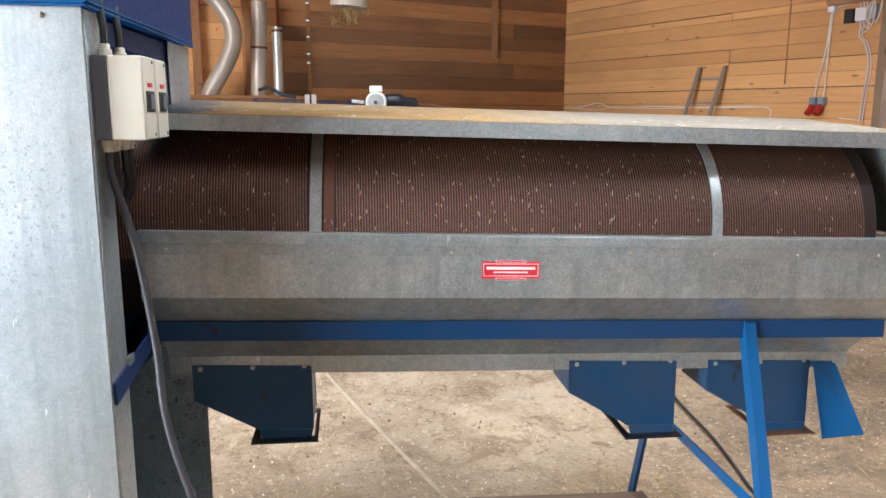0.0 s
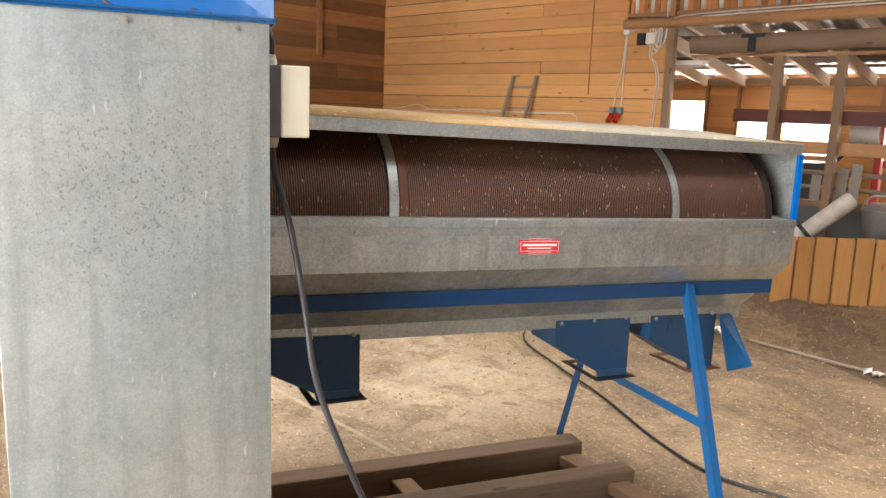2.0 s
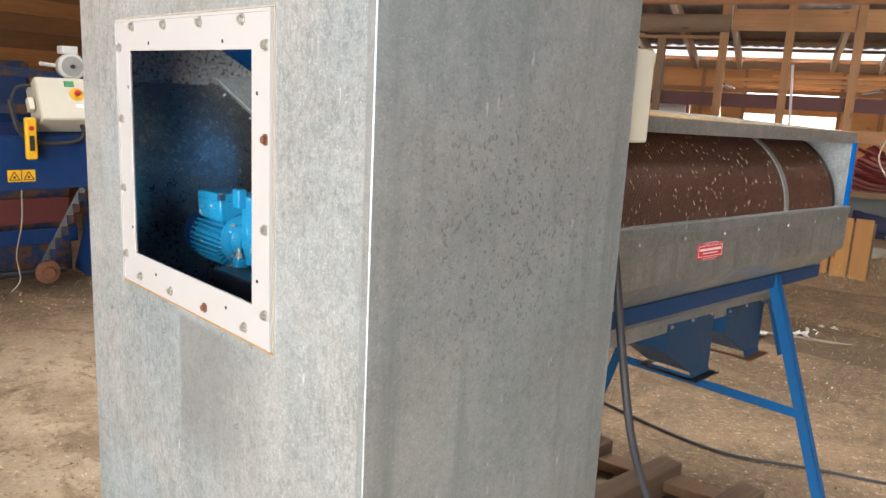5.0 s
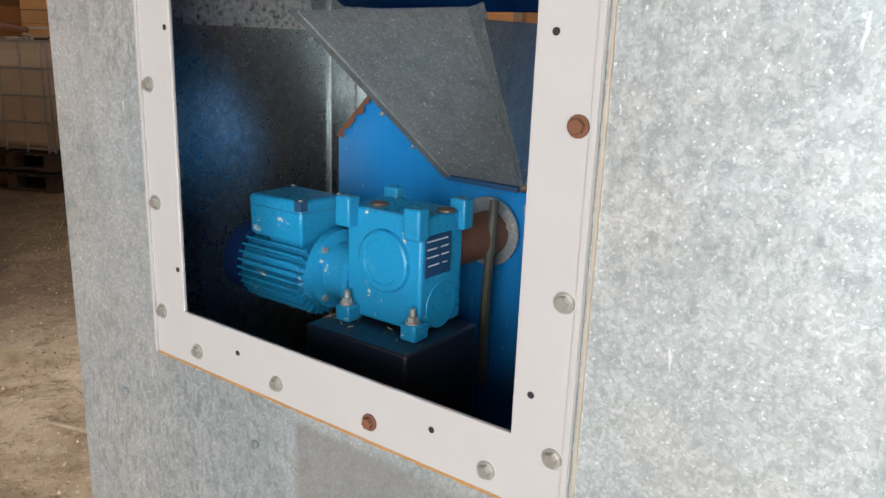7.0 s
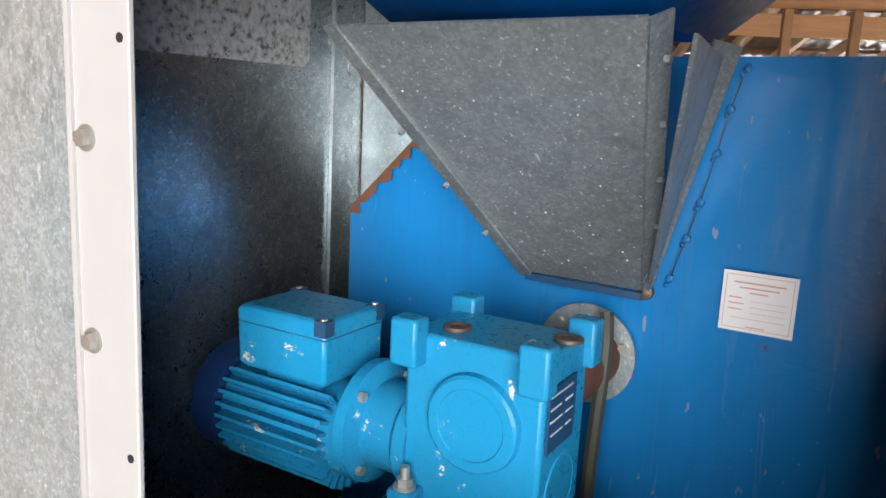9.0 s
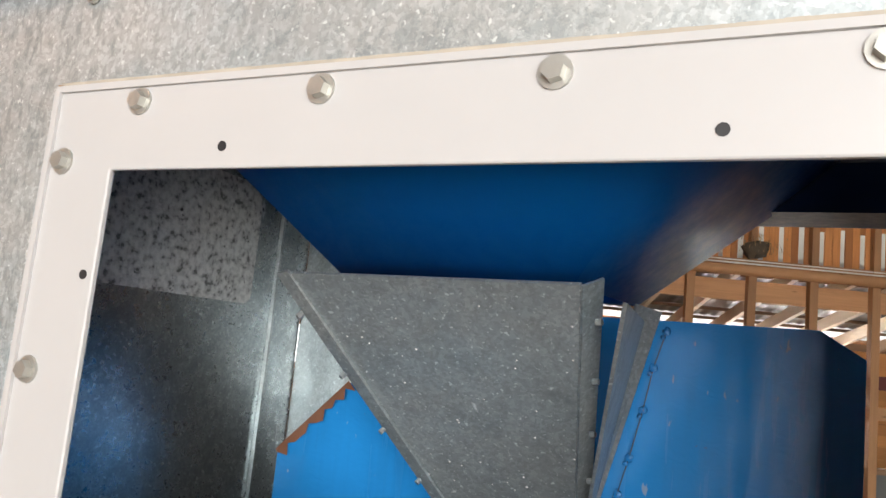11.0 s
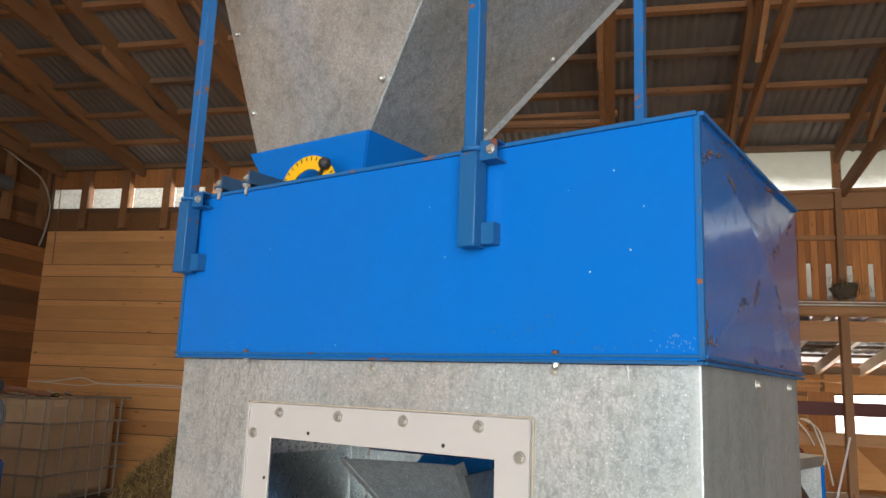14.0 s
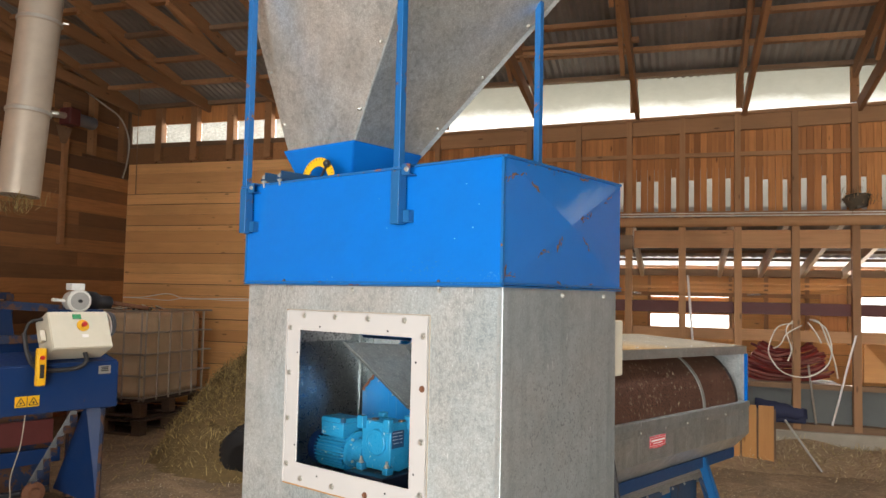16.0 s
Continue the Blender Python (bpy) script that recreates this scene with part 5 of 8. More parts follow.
for i in range(4):
    a, b = Vector(bot[i]), Vector(top[i])
    ctr = Vector((-0.82, 2.47, GZ + 0.5))
    bm = BMS()
    if i in (1,):
        beam(bm, a, b, 0.035, 0.004, (0.3, 1, 0))
        part("corner_flange", bm, GALV, hopper)
    for k in range(6):
        p = a.lerp(b, 0.08 + k * 0.15)
        sgn = {0: (-0.012, 0.012, 0), 1: (-0.015, -0.004, 0), 2: (0, 0, 0), 3: (-0.003, -0.016, 0)}[i]
        bm = lathe(BMS(), p + Vector(sgn), (-1, 0, -0.2) if i != 1 else (0, -1, -0.3), [(-0.004, 0.007), (0.004, 0.006), (0.007, 0.002)], 10)
        part("rivet", bm, STEEL, hopper)
for i in (0,):
    part("rim", box(BMS(), top[0][0] - 0.02, top[1][0] + 0.02, top[0][1] - 0.02, top[0][1] + 0.02, GZ + HT, GZ + HT + 0.04), GALV, hopper)
gate = part("slide_gate", BMS(), BLUE, hopper, "blue slide gate with a yellow dial")
bm = BMS()
lo = [(-0.925, 2.365, 2.13), (-0.715, 2.365, 2.13), (-0.715, 2.58, 2.13), (-0.925, 2.58, 2.13)]
hi = [(GX0 - 0.012, GY0 - 0.012, GZ + 0.004), (GX1 + 0.012, GY0 - 0.012, GZ + 0.004), (GX1 + 0.012, GY1 + 0.012, GZ + 0.004), (GX0 - 0.012, GY1 + 0.012, GZ + 0.004)]
for i in range(4):
    plate(bm, [lo[i], lo[(i + 1) % 4], hi[(i + 1) % 4], hi[i]], 0.003)
bm.to_mesh(gate.data)
bm.free()
bm = BMS()
ring = []
for k in range(17):
    an = radians(15 + 150 * k / 16)
    ring.append([bm.verts.new((-1.035 + d, 2.405 + q * math.cos(an), 2.152 + q * math.sin(an))) for d in (0, 0.003) for q in (0.052, 0.08)])
for p, q in zip(ring, ring[1:]):
    for i, j in ((0, 1), (1, 3), (3, 2), (2, 0)):
        bm.faces.new((p[i], q[i], q[j], p[j]))
bm.faces.new([ring[0][i] for i in (0, 1, 3, 2)])
bm.faces.new([ring[-1][i] for i in (0, 1, 3, 2)])
part("dial", bm, YELLOW, gate, "yellow graduated quadrant")
bm = BMS()
for k in range(14):
    an = radians(20 + 140 * k / 13)
    beam(bm, (-1.036, 2.405 + 0.07 * math.cos(an), 2.152 + 0.07 * math.sin(an)), (-1.036, 2.405 + 0.078 * math.cos(an), 2.152 + 0.078 * math.sin(an)), 0.002, 0.001, (1, 0, 0))
part("graduation", bm, BLACK, gate)
bm = BMS()
bmesh.ops.create_uvsphere(bm, u_segments=20, v_segments=12, radius=0.0125, matrix=Matrix.Translation((-1.045, 2.352, 2.206)))
cyl(bm, (-1.03, 2.405, 2.152), (-1.043, 2.356, 2.2), 0.004, 8)
for f in bm.faces:
    f.smooth = True
part("knob", bm, BLACK, gate)
for y in (2.535, 2.455):
    bm = BMS()
    box(bm, -1.15, -0.93, y - 0.012, y + 0.012, 2.152, 2.158)
    box(bm, -1.15, -0.93, y - 0.012, y - 0.008, 2.158, 2.178)
    part("slide_bar", bm, BLUE_OLD, gate)
    bm = cyl(BMS(), (-1.146, y, 2.131), (-1.146, y, 2.17), 0.0035, 8)
    cyl(bm, (-1.146, y, 2.146), (-1.146, y, 2.152), 0.008, 6)
    cyl(bm, (-1.146, y, 2.16), (-1.146, y, 2.166), 0.008, 6)
    part("bolt", bm, STEEL, gate)
for x, y in ((-1.165, 1.925), (-1.165, 2.598), (-0.512, 1.91), (-0.512, 2.6)):
    s = -1 if x < -1 else 1
    arm = part("arm", box(BMS(), x - 0.011, x + 0.011, y - 0.011, y + 0.011, 2.05, 3.42), RUSTY_BLUE, hopper, "blue square-tube arm with rust patches", 0.002)
    part("socket", box(BMS(), x - 0.015, x + 0.015, y - 0.015, y + 0.015, 1.985, 2.128), BLUE_FRAME, arm, "", 0.002)
    part("weld_bead", lathe(BMS(), (x, y, 2.128), (0, 0, 1), [(0, 0.014), (0.002, 0.0185), (0.007, 0.0185), (0.01, 0.014)], 14), RUSTY_BLUE, arm, "rust-stained weld bead")
    bm = BMS()
    box(bm, x + 0.004, x + 0.03 * 1, y - 0.036, y - 0.014, 1.99, 2.022) if s < 0 else box(bm, x - 0.03, x, y - 0.036, y - 0.014, 1.99, 2.022)
    part("tab", bm, BLUE_FRAME, arm)
    bm = BMS()
    x0, x1 = (x - 0.006, x + 0.03) if s < 0 else (x - 0.03, x + 0.006)
    box(bm, x0, x1, y - 0.044, y - 0.0152, 2.114, 2.117)
    box(bm, x0, x1, y - 0.044, y - 0.0152, 2.141, 2.144)
    box(bm, x1 - 0.003, x1, y - 0.044, y - 0.0152, 2.1172, 2.1408)
    box(bm, x0, x0 + 0.003, y - 0.044, y - 0.0152, 2.1172, 2.1408)
    part("bracket", bm, BLUE_FRAME, arm)
    hex_bolt(arm, (x0 if s < 0 else x1, y - 0.034, 2.129), (s, 0, 0), 0.005)

# drum housing: trough, lid, end panel
X0, X1 = -0.545, 1.5
SECTION = [(1.885, 1.306), (1.885, 1.147), (1.985, 1.045), (2.12, 0.917), (2.12, 0.868), (2.28, 0.868), (2.28, 0.917), (2.415, 1.045), (2.515, 1.147), (2.515, 1.6)]
bm = BMS()
rows = [[bm.verts.new((x, y, z + tz(x))) for y, z in SECTION] for x in (X0, X1)]
for i in range(len(SECTION) - 1):
    bm.faces.new((rows[0][i], rows[0][i + 1], rows[1][i + 1], rows[1][i]))
trough = inflate(flat_panel("trough", bm, GALV_TROUGH, cleaner, "folded galvanised trough round the drum"), 0.003)


def along(bm, y0, y1, z0, z1, xa, xb):
    """A bar that follows the fall of the trough."""
    vs = [bm.verts.new((x, y, z + tz(x))) for x in (xa, xb) for z in (z0, z1) for y in (y0, y1)]
    for f in ((0, 2, 3, 1), (4, 5, 7, 6), (0, 1, 5, 4), (2, 6, 7, 3), (0, 4, 6, 2), (1, 3, 7, 5)):
        bm.faces.new([vs[i] for i in f])
    return bm


part("lip", along(BMS(), 1.879, 1.885, 1.283, 1.309, X0, X1), GALV_DULL, trough, "", 0.001)
part("lip_fold", along(BMS(), 1.88, 1.93, 1.3095, 1.3125, X0, X1), GALV, trough)
part("cover_strip", along(BMS(), 1.8835, 1.8848, 1.255, 1.2835, X0, X1), GALV_DULL, trough)
for k in range(9):
    x = -0.48 + k * 0.235
    bm = lathe(BMS(), (x, 1.8835, 1.266 + tz(x)), (0, -1, 0), [(0, 0.006), (0.002, 0.005), (0.003, 0.002)], 10)
    part("rivet", bm, STEEL, trough)
for k in range(10):
    x = -0.42 + k * 0.2
    bm = lathe(BMS(), (x, 2.06, 0.974 + tz(x)), (0, -0.7, -0.7), [(0, 0.005), (0.002, 0.004), (0.003, 0.001)], 8)
    part("rivet", bm, STEEL, trough)
part("seam_flange", along(BMS(), 2.117, 2.1195, 0.868, 0.925, X0, X1), GALV_DULL, trough)
label = part("label", along(BMS(), 1.8815, 1.8832, 1.1985, 1.244, 0.3, 0.452), LABEL_RED, trough, "red and white maker's label")
bm = BMS()
for y0, xa, xb, z0, z1 in ((0, 0.304, 0.448, 1.2365, 1.238), (0, 0.304, 0.448, 1.205, 1.2065), (0, 0.304, 0.3055, 1.2065, 1.2365), (0, 0.4465, 0.448, 1.2065, 1.2365), (0, 0.312, 0.44, 1.2225, 1.2295),
                           (0, 0.33, 0.42, 1.2135, 1.217), (0, 0.336, 0.416, 1.2415, 1.2475), (0, 0.336, 0.416, 1.1945, 1.2005)):
    along(bm, 1.8808, 1.8816, z0, z1, xa, xb)
part("print", bm, LABEL_WHITE, label)
for z0 in (1.2425, 1.1955):
    part("panel", along(BMS(), 1.8804, 1.8809, z0, z0 + 0.004, 0.338, 0.414), LABEL_RED, label)

lid = part("lid", along(BMS(), 1.897, 1.901, 1.556, 1.596, X0 + 0.03, 1.512), GALV_DULL, cleaner, "dusty galvanised lid over the drum", 0.001)
bm = BMS()
vs = [bm.verts.new((x, y, z + tz(x))) for x in (X0 + 0.03, 1.49, 1.512) for y, z in ((1.897, 1.596), (2.2, 1.614), (2.515, 1.63))]
for i in (0, 1):
    for j in (0, 1):
        bm.faces.new((vs[i * 3 + j], vs[i * 3 + 3 + j], vs[i * 3 + 4 + j], vs[i * 3 + 1 + j]))
LID, t, b = nodes("dust_and_sheen_steel")
v = coords(t, rnd=False)
co = t.nodes.new("ShaderNodeTexCoord")
xyz = t.nodes.new("ShaderNodeSeparateXYZ")
t.links.new(co.outputs["Object"], xyz.inputs[0])
ragged = add(t, "Math")
ragged.operation = "MULTIPLY_ADD"
ragged.inputs[1].default_value = 0.5
t.links.new(noise_tex(t, v, 6, 5, 0.7), ragged.inputs[0])
t.links.new(xyz.outputs[0], ragged.inputs[2])
fine = noise_tex(t, v, 60, 4, 0.7)
zinc = ramp(t, fine, [(0.3, (0.16, 0.142, 0.112)), (0.7, (0.28, 0.252, 0.205))])
# ochre stretch: dust plus the warm wall's reflection put into the colour
ochre = ramp(t, noise_tex(t, v, 14, 5, 0.7), [(0.3, (0.27, 0.155, 0.055)), (0.7, (0.46, 0.29, 0.11))])
c = mix(t, grey(t, ragged.outputs[0], 0.55, 0.95, 1.0, 0.12), zinc, ochre)
c = mix(t, grey(t, ragged.outputs[0], -0.2, -0.12, 1.0, 0.0), c, (0.1, 0.1, 0.11))
c = mix(t, grey(t, noise_tex(t, coords(t, (9, 2, 9), False), 5, 3, 0.5), 0.66, 0.7, 0, 0.7), c, (0.62, 0.58, 0.5))
t.links.new(c, b.inputs["Base Color"])
b.inputs["Roughness"].default_value = 0.62
bump(t, b, fine, 0.3, 0.003)
inflate(part("top_sheet", bm, LID, lid), 0.003)
for k in range(7):
    x = -0.3 + k * 0.28
    bm = lathe(BMS(), (x, 1.92, 1.6 + tz(x)), (0, 0, 1), [(0, 0.006), (0.003, 0.005), (0.004, 0.001)], 8)
    part("rivet", bm, STEEL, lid)
bm = BMS()
for k in range(60):
    x, y = rng.uniform(-0.4, 1.45), 1.9 + 0.25 * rng.random() ** 2
    lathe(bm, (x, y, 1.598 + (y - 1.897) * 0.09 + tz(x)), (0, 0, 1), [(0, 0.003 * rng.uniform(0.4, 1.4)), (0.0012, 0.0012)], 6)
tagged(part("dust_and_seed", bm, plain("seed_dust", (0.5, 0.4, 0.25), 0.8), lid), kind="stuff")
end = part("end_panel", plate(BMS(), [(1.5, 1.905, 1.28), (1.5, 2.515, 1.28), (1.5, 2.515, 1.575), (1.5, 1.905, 1.545)], 0.004), GALV_HOPPER, cleaner)
part("edge", box(BMS(), 1.49, 1.516, 1.893, 1.904, 1.262, 1.525), BLUE, end, "blue angle-iron edge")
part("end_wall", plate(BMS(), [(1.492, y, z + tz(1.49)) for y, z in SECTION[:-1]], 0.003), GALV_DULL, trough)

# the drum
CELL, t, b = nodes("indented_brown_steel")
v = coords(t, rnd=False)
f = noise_tex(t, v, 5, 5, 0.65)
ff = noise_tex(t, v, 90, 3, 0.6)
c = mix(t, grey(t, f, 0.35, 0.7, 0, 0.6), (0.21, 0.108, 0.076), (0.12, 0.058, 0.042))
c = mix(t, grey(t, ff, 0.4, 0.75, 0.0, 0.5), c, (0.3, 0.17, 0.125))
t.links.new(c, b.inputs["Base Color"])
t.links.new(grey(t, ff, 0.3, 0.7, 0.27, 0.42), b.inputs["Roughness"])
b.inputs["Metallic"].default_value = 0.7
# drum surface between the cells, shade of the gaps put into a darker brown
CELL_GAP_SHADE = plain("shaded_gap_steel", (0.02, 0.011, 0.008), 0.6, 0.2, 0.4, 20)
prof = [(0.0, RAD - 0.05), (0.0, RAD), (2.09, RAD), (2.09, RAD - 0.02), (2.06, RAD - 0.02)]
slope_dir = Vector((1, 0, -0.028))
drum = part("drum", lathe(BMS(), (-0.69, AX_Y, AX_Z + tz(-0.69)), slope_dir, prof, 96), CELL_GAP_SHADE, cleaner, "brown indented steel drum with loose seed on it")
# raised backs of the punched cells, staggered row by row
cv, cf = [], []
HX, HC_, PC = 0.0027, 0.0062, 0.0078
for i in range(290):
    x = -0.66 + i * 0.007
    if -0.138 < x < -0.071 or 0.922 < x < 0.956:
        continue
    a0 = radians(84) + (i % 2) * 0.5 * PC / RAD
    for j in range(int(radians(112) * RAD / PC)):
        a = a0 + j * PC / RAD
        k0 = len(cv)
        for dx, da, q in ((-HX, 0, -0.0004), (0, -HC_ / RAD, -0.0004), (HX, 0, -0.0004), (0, HC_ / RAD, -0.0004), (0, 0, 0.0026)):
            ro = RAD + q
            cv.append((x + dx, AX_Y + ro * math.cos(a + da), AX_Z + tz(x + dx) + ro * math.sin(a + da)))
        cf += [(k0, k0 + 1, k0 + 4), (k0 + 1, k0 + 2, k0 + 4), (k0 + 2, k0 + 3, k0 + 4), (k0 + 3, k0, k0 + 4)]
me = bpy.data.meshes.new("cell_relief")
me.from_pydata(cv, [], cf)
me.materials.append(CELL)
me.polygons.foreach_set("use_smooth", [True] * len(cf))
cells = new("cell_relief", me)
cells.parent = drum
tagged(cells, "rows of small raised cell backs", kind="stuff")
for x, w, mat in ((-0.135, 0.03, GALV_DULL), (0.925, 0.028, GALV_DULL)):
    bm = lathe(BMS(), (x, AX_Y, AX_Z + tz(x)), slope_dir, [(0, RAD - 0.004), (0, RAD + 0.005), (w, RAD + 0.005), (w, RAD - 0.004)], 64)
    part("band", bm, mat, drum, "galvanised steel band")
bm = lathe(BMS(), (-0.1, AX_Y, AX_Z + tz(-0.1)), slope_dir, [(0, RAD - 0.004), (0, RAD + 0.002), (0.026, RAD + 0.002), (0.026, RAD - 0.004)], 64)
part("band", bm, plain("brown_steel", (0.14, 0.06, 0.035), 0.5, 0.3), drum, "brown weld band")
bm = BMS()
for k in range(400):
    x = rng.uniform(-0.6, 1.37)
    an = rng.uniform(radians(95), radians(200))
    if rng.random() < 0.35:
        x = rng.gauss(0.35, 0.35)
    rr = RAD + 0.003
    p = Vector((x, AX_Y + rr * math.cos(an), AX_Z + tz(x) + rr * math.sin(an)))
    tang = Vector((rng.uniform(-0.3, 0.3), -math.sin(an), math.cos(an))).normalized()
    ln = rng.uniform(0.0032, 0.0078)
    q = p + tang * ln * 2
    cyl(bm, p, p + tang * ln, 0.0003, 5, 0.0013, False)
    cyl(bm, p + tang * ln, q, 0.0013, 5, 0.0003, False)
tagged(part("loose_seed", bm, plain("pale_seed", (0.42, 0.35, 0.24), 0.55), drum, "pale seed grains lying on the drum"), kind="stuff")

# outlet chutes
def outlet(x0, x1, zt, zb, xs, zm, flap=False):
    ob = part("outlet_chute", plate(BMS(), [(x0, 2.114, zt), (x1, 2.114, zt - 0.014), (x1 + 0.002, 2.114, zb - 0.006), (xs, 2.114, zb), (x0 + 0.002, 2.114, zm)], 0.003), BLUE_OLD, cleaner, "dark worn blue sheet-steel outlet chute")
    part("back", plate(BMS(), [(x0, 2.29, zt), (x1, 2.29, zt - 0.014), (x1 + 0.002, 2.29, zb - 0.006), (xs, 2.29, zb), (x0 + 0.002, 2.29, zm)], 0.003), BLUE_OLD, ob)
    part("side", plate(BMS(), [(x1, 2.115, zt - 0.014), (x1, 2.292, zt - 0.014), (x1, 2.292, zb - 0.006), (x1, 2.115, zb - 0.006)], 0.003), BLUE_OLD, ob)
    part("side", plate(BMS(), [(x0, 2.115, zt), (x0, 2.292, zt), (x0, 2.292, zm), (x0, 2.115, zm)], 0.003), BLUE_OLD, ob)
    part("slope", plate(BMS(), [(x0, 2.115, zm), (x0, 2.292, zm), (xs, 2.292, zb), (xs, 2.115, zb)], 0.003), BLUE_OLD, ob)
    bm = BMS()
    z = zb - 0.03
    for q in ((xs - 0.022, x1 + 0.014, 2.075, 2.112), (xs - 0.022, x1 + 0.014, 2.294, 2.32), (xs - 0.022, xs, 2.112, 2.294), (x1 + 0.003, x1 + 0.014, 2.112, 2.294)):
        box(bm, q[0], q[1], q[2], q[3], z, z + 0.004)
    part("foot_flange", bm, RUST if flap else BLACK_STEEL, ob)
    part("spout", plate(BMS(), [(xs, 2.113, zb), (x1, 2.113, zb - 0.006), (x1 - 0.005, 2.105, zb - 0.03), (xs + 0.005, 2.105, zb - 0.03)], 0.003), BLUE_OLD, ob)
    for k in range(3):
        x = x0 + 0.02 + k * (x1 - x0 - 0.04) / 2
        hex_bolt(ob, (x, 2.114, zt - 0.012), (0, -1, 0), 0.005)
    return ob


outlet(-0.482, -0.153, 0.915, 0.716, -0.305, 0.812)
outlet(0.611, 0.943, 0.888, 0.676, 0.80, 0.79)
o3 = outlet(1.048, 1.376, 0.874, 0.664, 1.243, 0.777, True)
part("flap", plate(BMS(), [(1.378, 2.1, 0.86), (1.462, 2.12, 0.855), (1.522, 2.03, 0.645), (1.386, 2.03, 0.638)], 0.003), BLUE_FRAME, o3, "open blue flap")

# blue frame: rails, legs, braces
# front rail's shade under the trough put into a darker copy of the frame blue
RAIL_SHADE_BLUE = painted("shaded_rail_paint", (0.007, 0.05, 0.15), 0.36, 0.4, (0.03, 0.03, 0.035), 0.5)
rail = part("frame_rail", along(BMS(), 1.958, 1.962, 1.012, 1.064, X0 - 0.01, X1 - 0.005), RAIL_SHADE_BLUE, cleaner, "blue angle-iron rail", 0.001)
part("rail_foot", along(BMS(), 1.962, 2.0, 1.012, 1.016, X0 - 0.01, X1 - 0.005), RAIL_SHADE_BLUE, rail)
part("frame_rail", along(BMS(), 2.438, 2.442, 1.012, 1.064, X0 - 0.01, X1 - 0.005), BLUE_FRAME, cleaner)
part("cross_rail", beam(BMS(), (-0.54, 1.62, 1.02), (-0.54, 1.96, 1.055), 0.006, 0.05), BLUE_NAVY, cleaner, "", 0.001)
for s, y0, y1 in ((1, 1.972, 1.608), (-1, 2.428, 2.77)):
    leg = part("leg", BMS(), BLUE_FRAME, cleaner, "slanting blue angle-iron leg")
    bm = BMS()
    for w, h, ox, oy in ((0.032, 0.004, 0.0, -0.018 * s), (0.004, 0.04, -0.014, 0.0)):
        beam(bm, (1.08 + ox, y0 + oy, 1.035), (1.075 + ox, y1 + oy, 0.0), w, h, (0, 1, 0))
    bm.to_mesh(leg.data)
    bm.free()
part("brace", beam(BMS(), (1.062, 1.79, 0.546), (1.062, 2.6, 0.54), 0.006, 0.035), BLUE_FRAME, cleaner, "", 0.001)

# motor starters on the housing, with their cables
for k, y0 in enumerate((1.633, 1.738)):
    st = part("motor_starter", box(BMS(), -0.543, -0.512, y0, y0 + 0.092, 1.562, 1.732), GREY_PLASTIC, cleaner, "grey and cream motor starter box", 0.002)
    part("cover", box(BMS(), -0.5115, -0.442, y0 - 0.001, y0 + 0.093, 1.562, 1.732), CREAM, st, "cream plastic cover", 0.004)
    part("window", box(BMS(), -0.4425, -0.4405, y0 + 0.015, y0 + 0.078, 1.62, 1.662), BLACK, st)
    part("switch", box(BMS(), -0.441, -0.436, y0 + 0.03, y0 + 0.063, 1.626, 1.656), GREY_PLASTIC, st)
    part("mark", box(BMS(), -0.4425, -0.441, y0 + 0.03, y0 + 0.065, 1.67, 1.679), LABEL_RED, st)
    for z in (1.572, 1.722):
        part("screw", cyl(BMS(), (-0.443, y0 + 0.075, z), (-0.4405, y0 + 0.075, z), 0.004, 8), GREY_PLASTIC, st)
    for dy in (0.025, 0.065):
        part("gland", lathe(BMS(), (-0.526, y0 + dy, 1.562), (0, 0, -1), [(0, 0.014), (0.014, 0.014), (0.015, 0.011), (0.024, 0.011), (0.026, 0.007)], 12), CREAM, st)
    part("gland", lathe(BMS(), (-0.526, y0 + 0.045, 1.732), (0, 0, 1), [(0, 0.014), (0.014, 0.014), (0.015, 0.011), (0.024, 0.011), (0.026, 0.007)], 12), CREAM, st)
    part("cable", tube(BMS(), [(-0.526, y0 + 0.045, 1.755), (-0.526, y0 + 0.045, 1.79), (-0.535, y0 + 0.06, 1.83), (-0.545, y0 + 0.1, 1.86)], 0.0085, 8), BLACK, st)
part("supply_cable", tube(BMS(), [(-0.526, 1.658, 1.54), (-0.522, 1.658, 1.48), (-0.485, 1.65, 1.34), (-0.452, 1.63, 1.13), (-0.43, 1.6, 0.95), (-0.36, 1.56, 0.74), (-0.26, 1.54, 0.5), (-0.14, 1.52, 0.25), (0.05, 1.5, 0.03), (0.3, 1.48, 0.012)], 0.0085, 10), plain("grey_cable", (0.035, 0.035, 0.04), 0.45), cleaner, "thick grey rubber cable")
for y0 in (1.698, 1.763, 1.803):
    part("cable", tube(BMS(), [(-0.526, y0, 1.54), (-0.524, y0, 1.5), (-0.53, y0 + 0.03, 1.46), (-0.55, y0 + 0.06, 1.42)], 0.0075, 8), BLACK, cleaner)


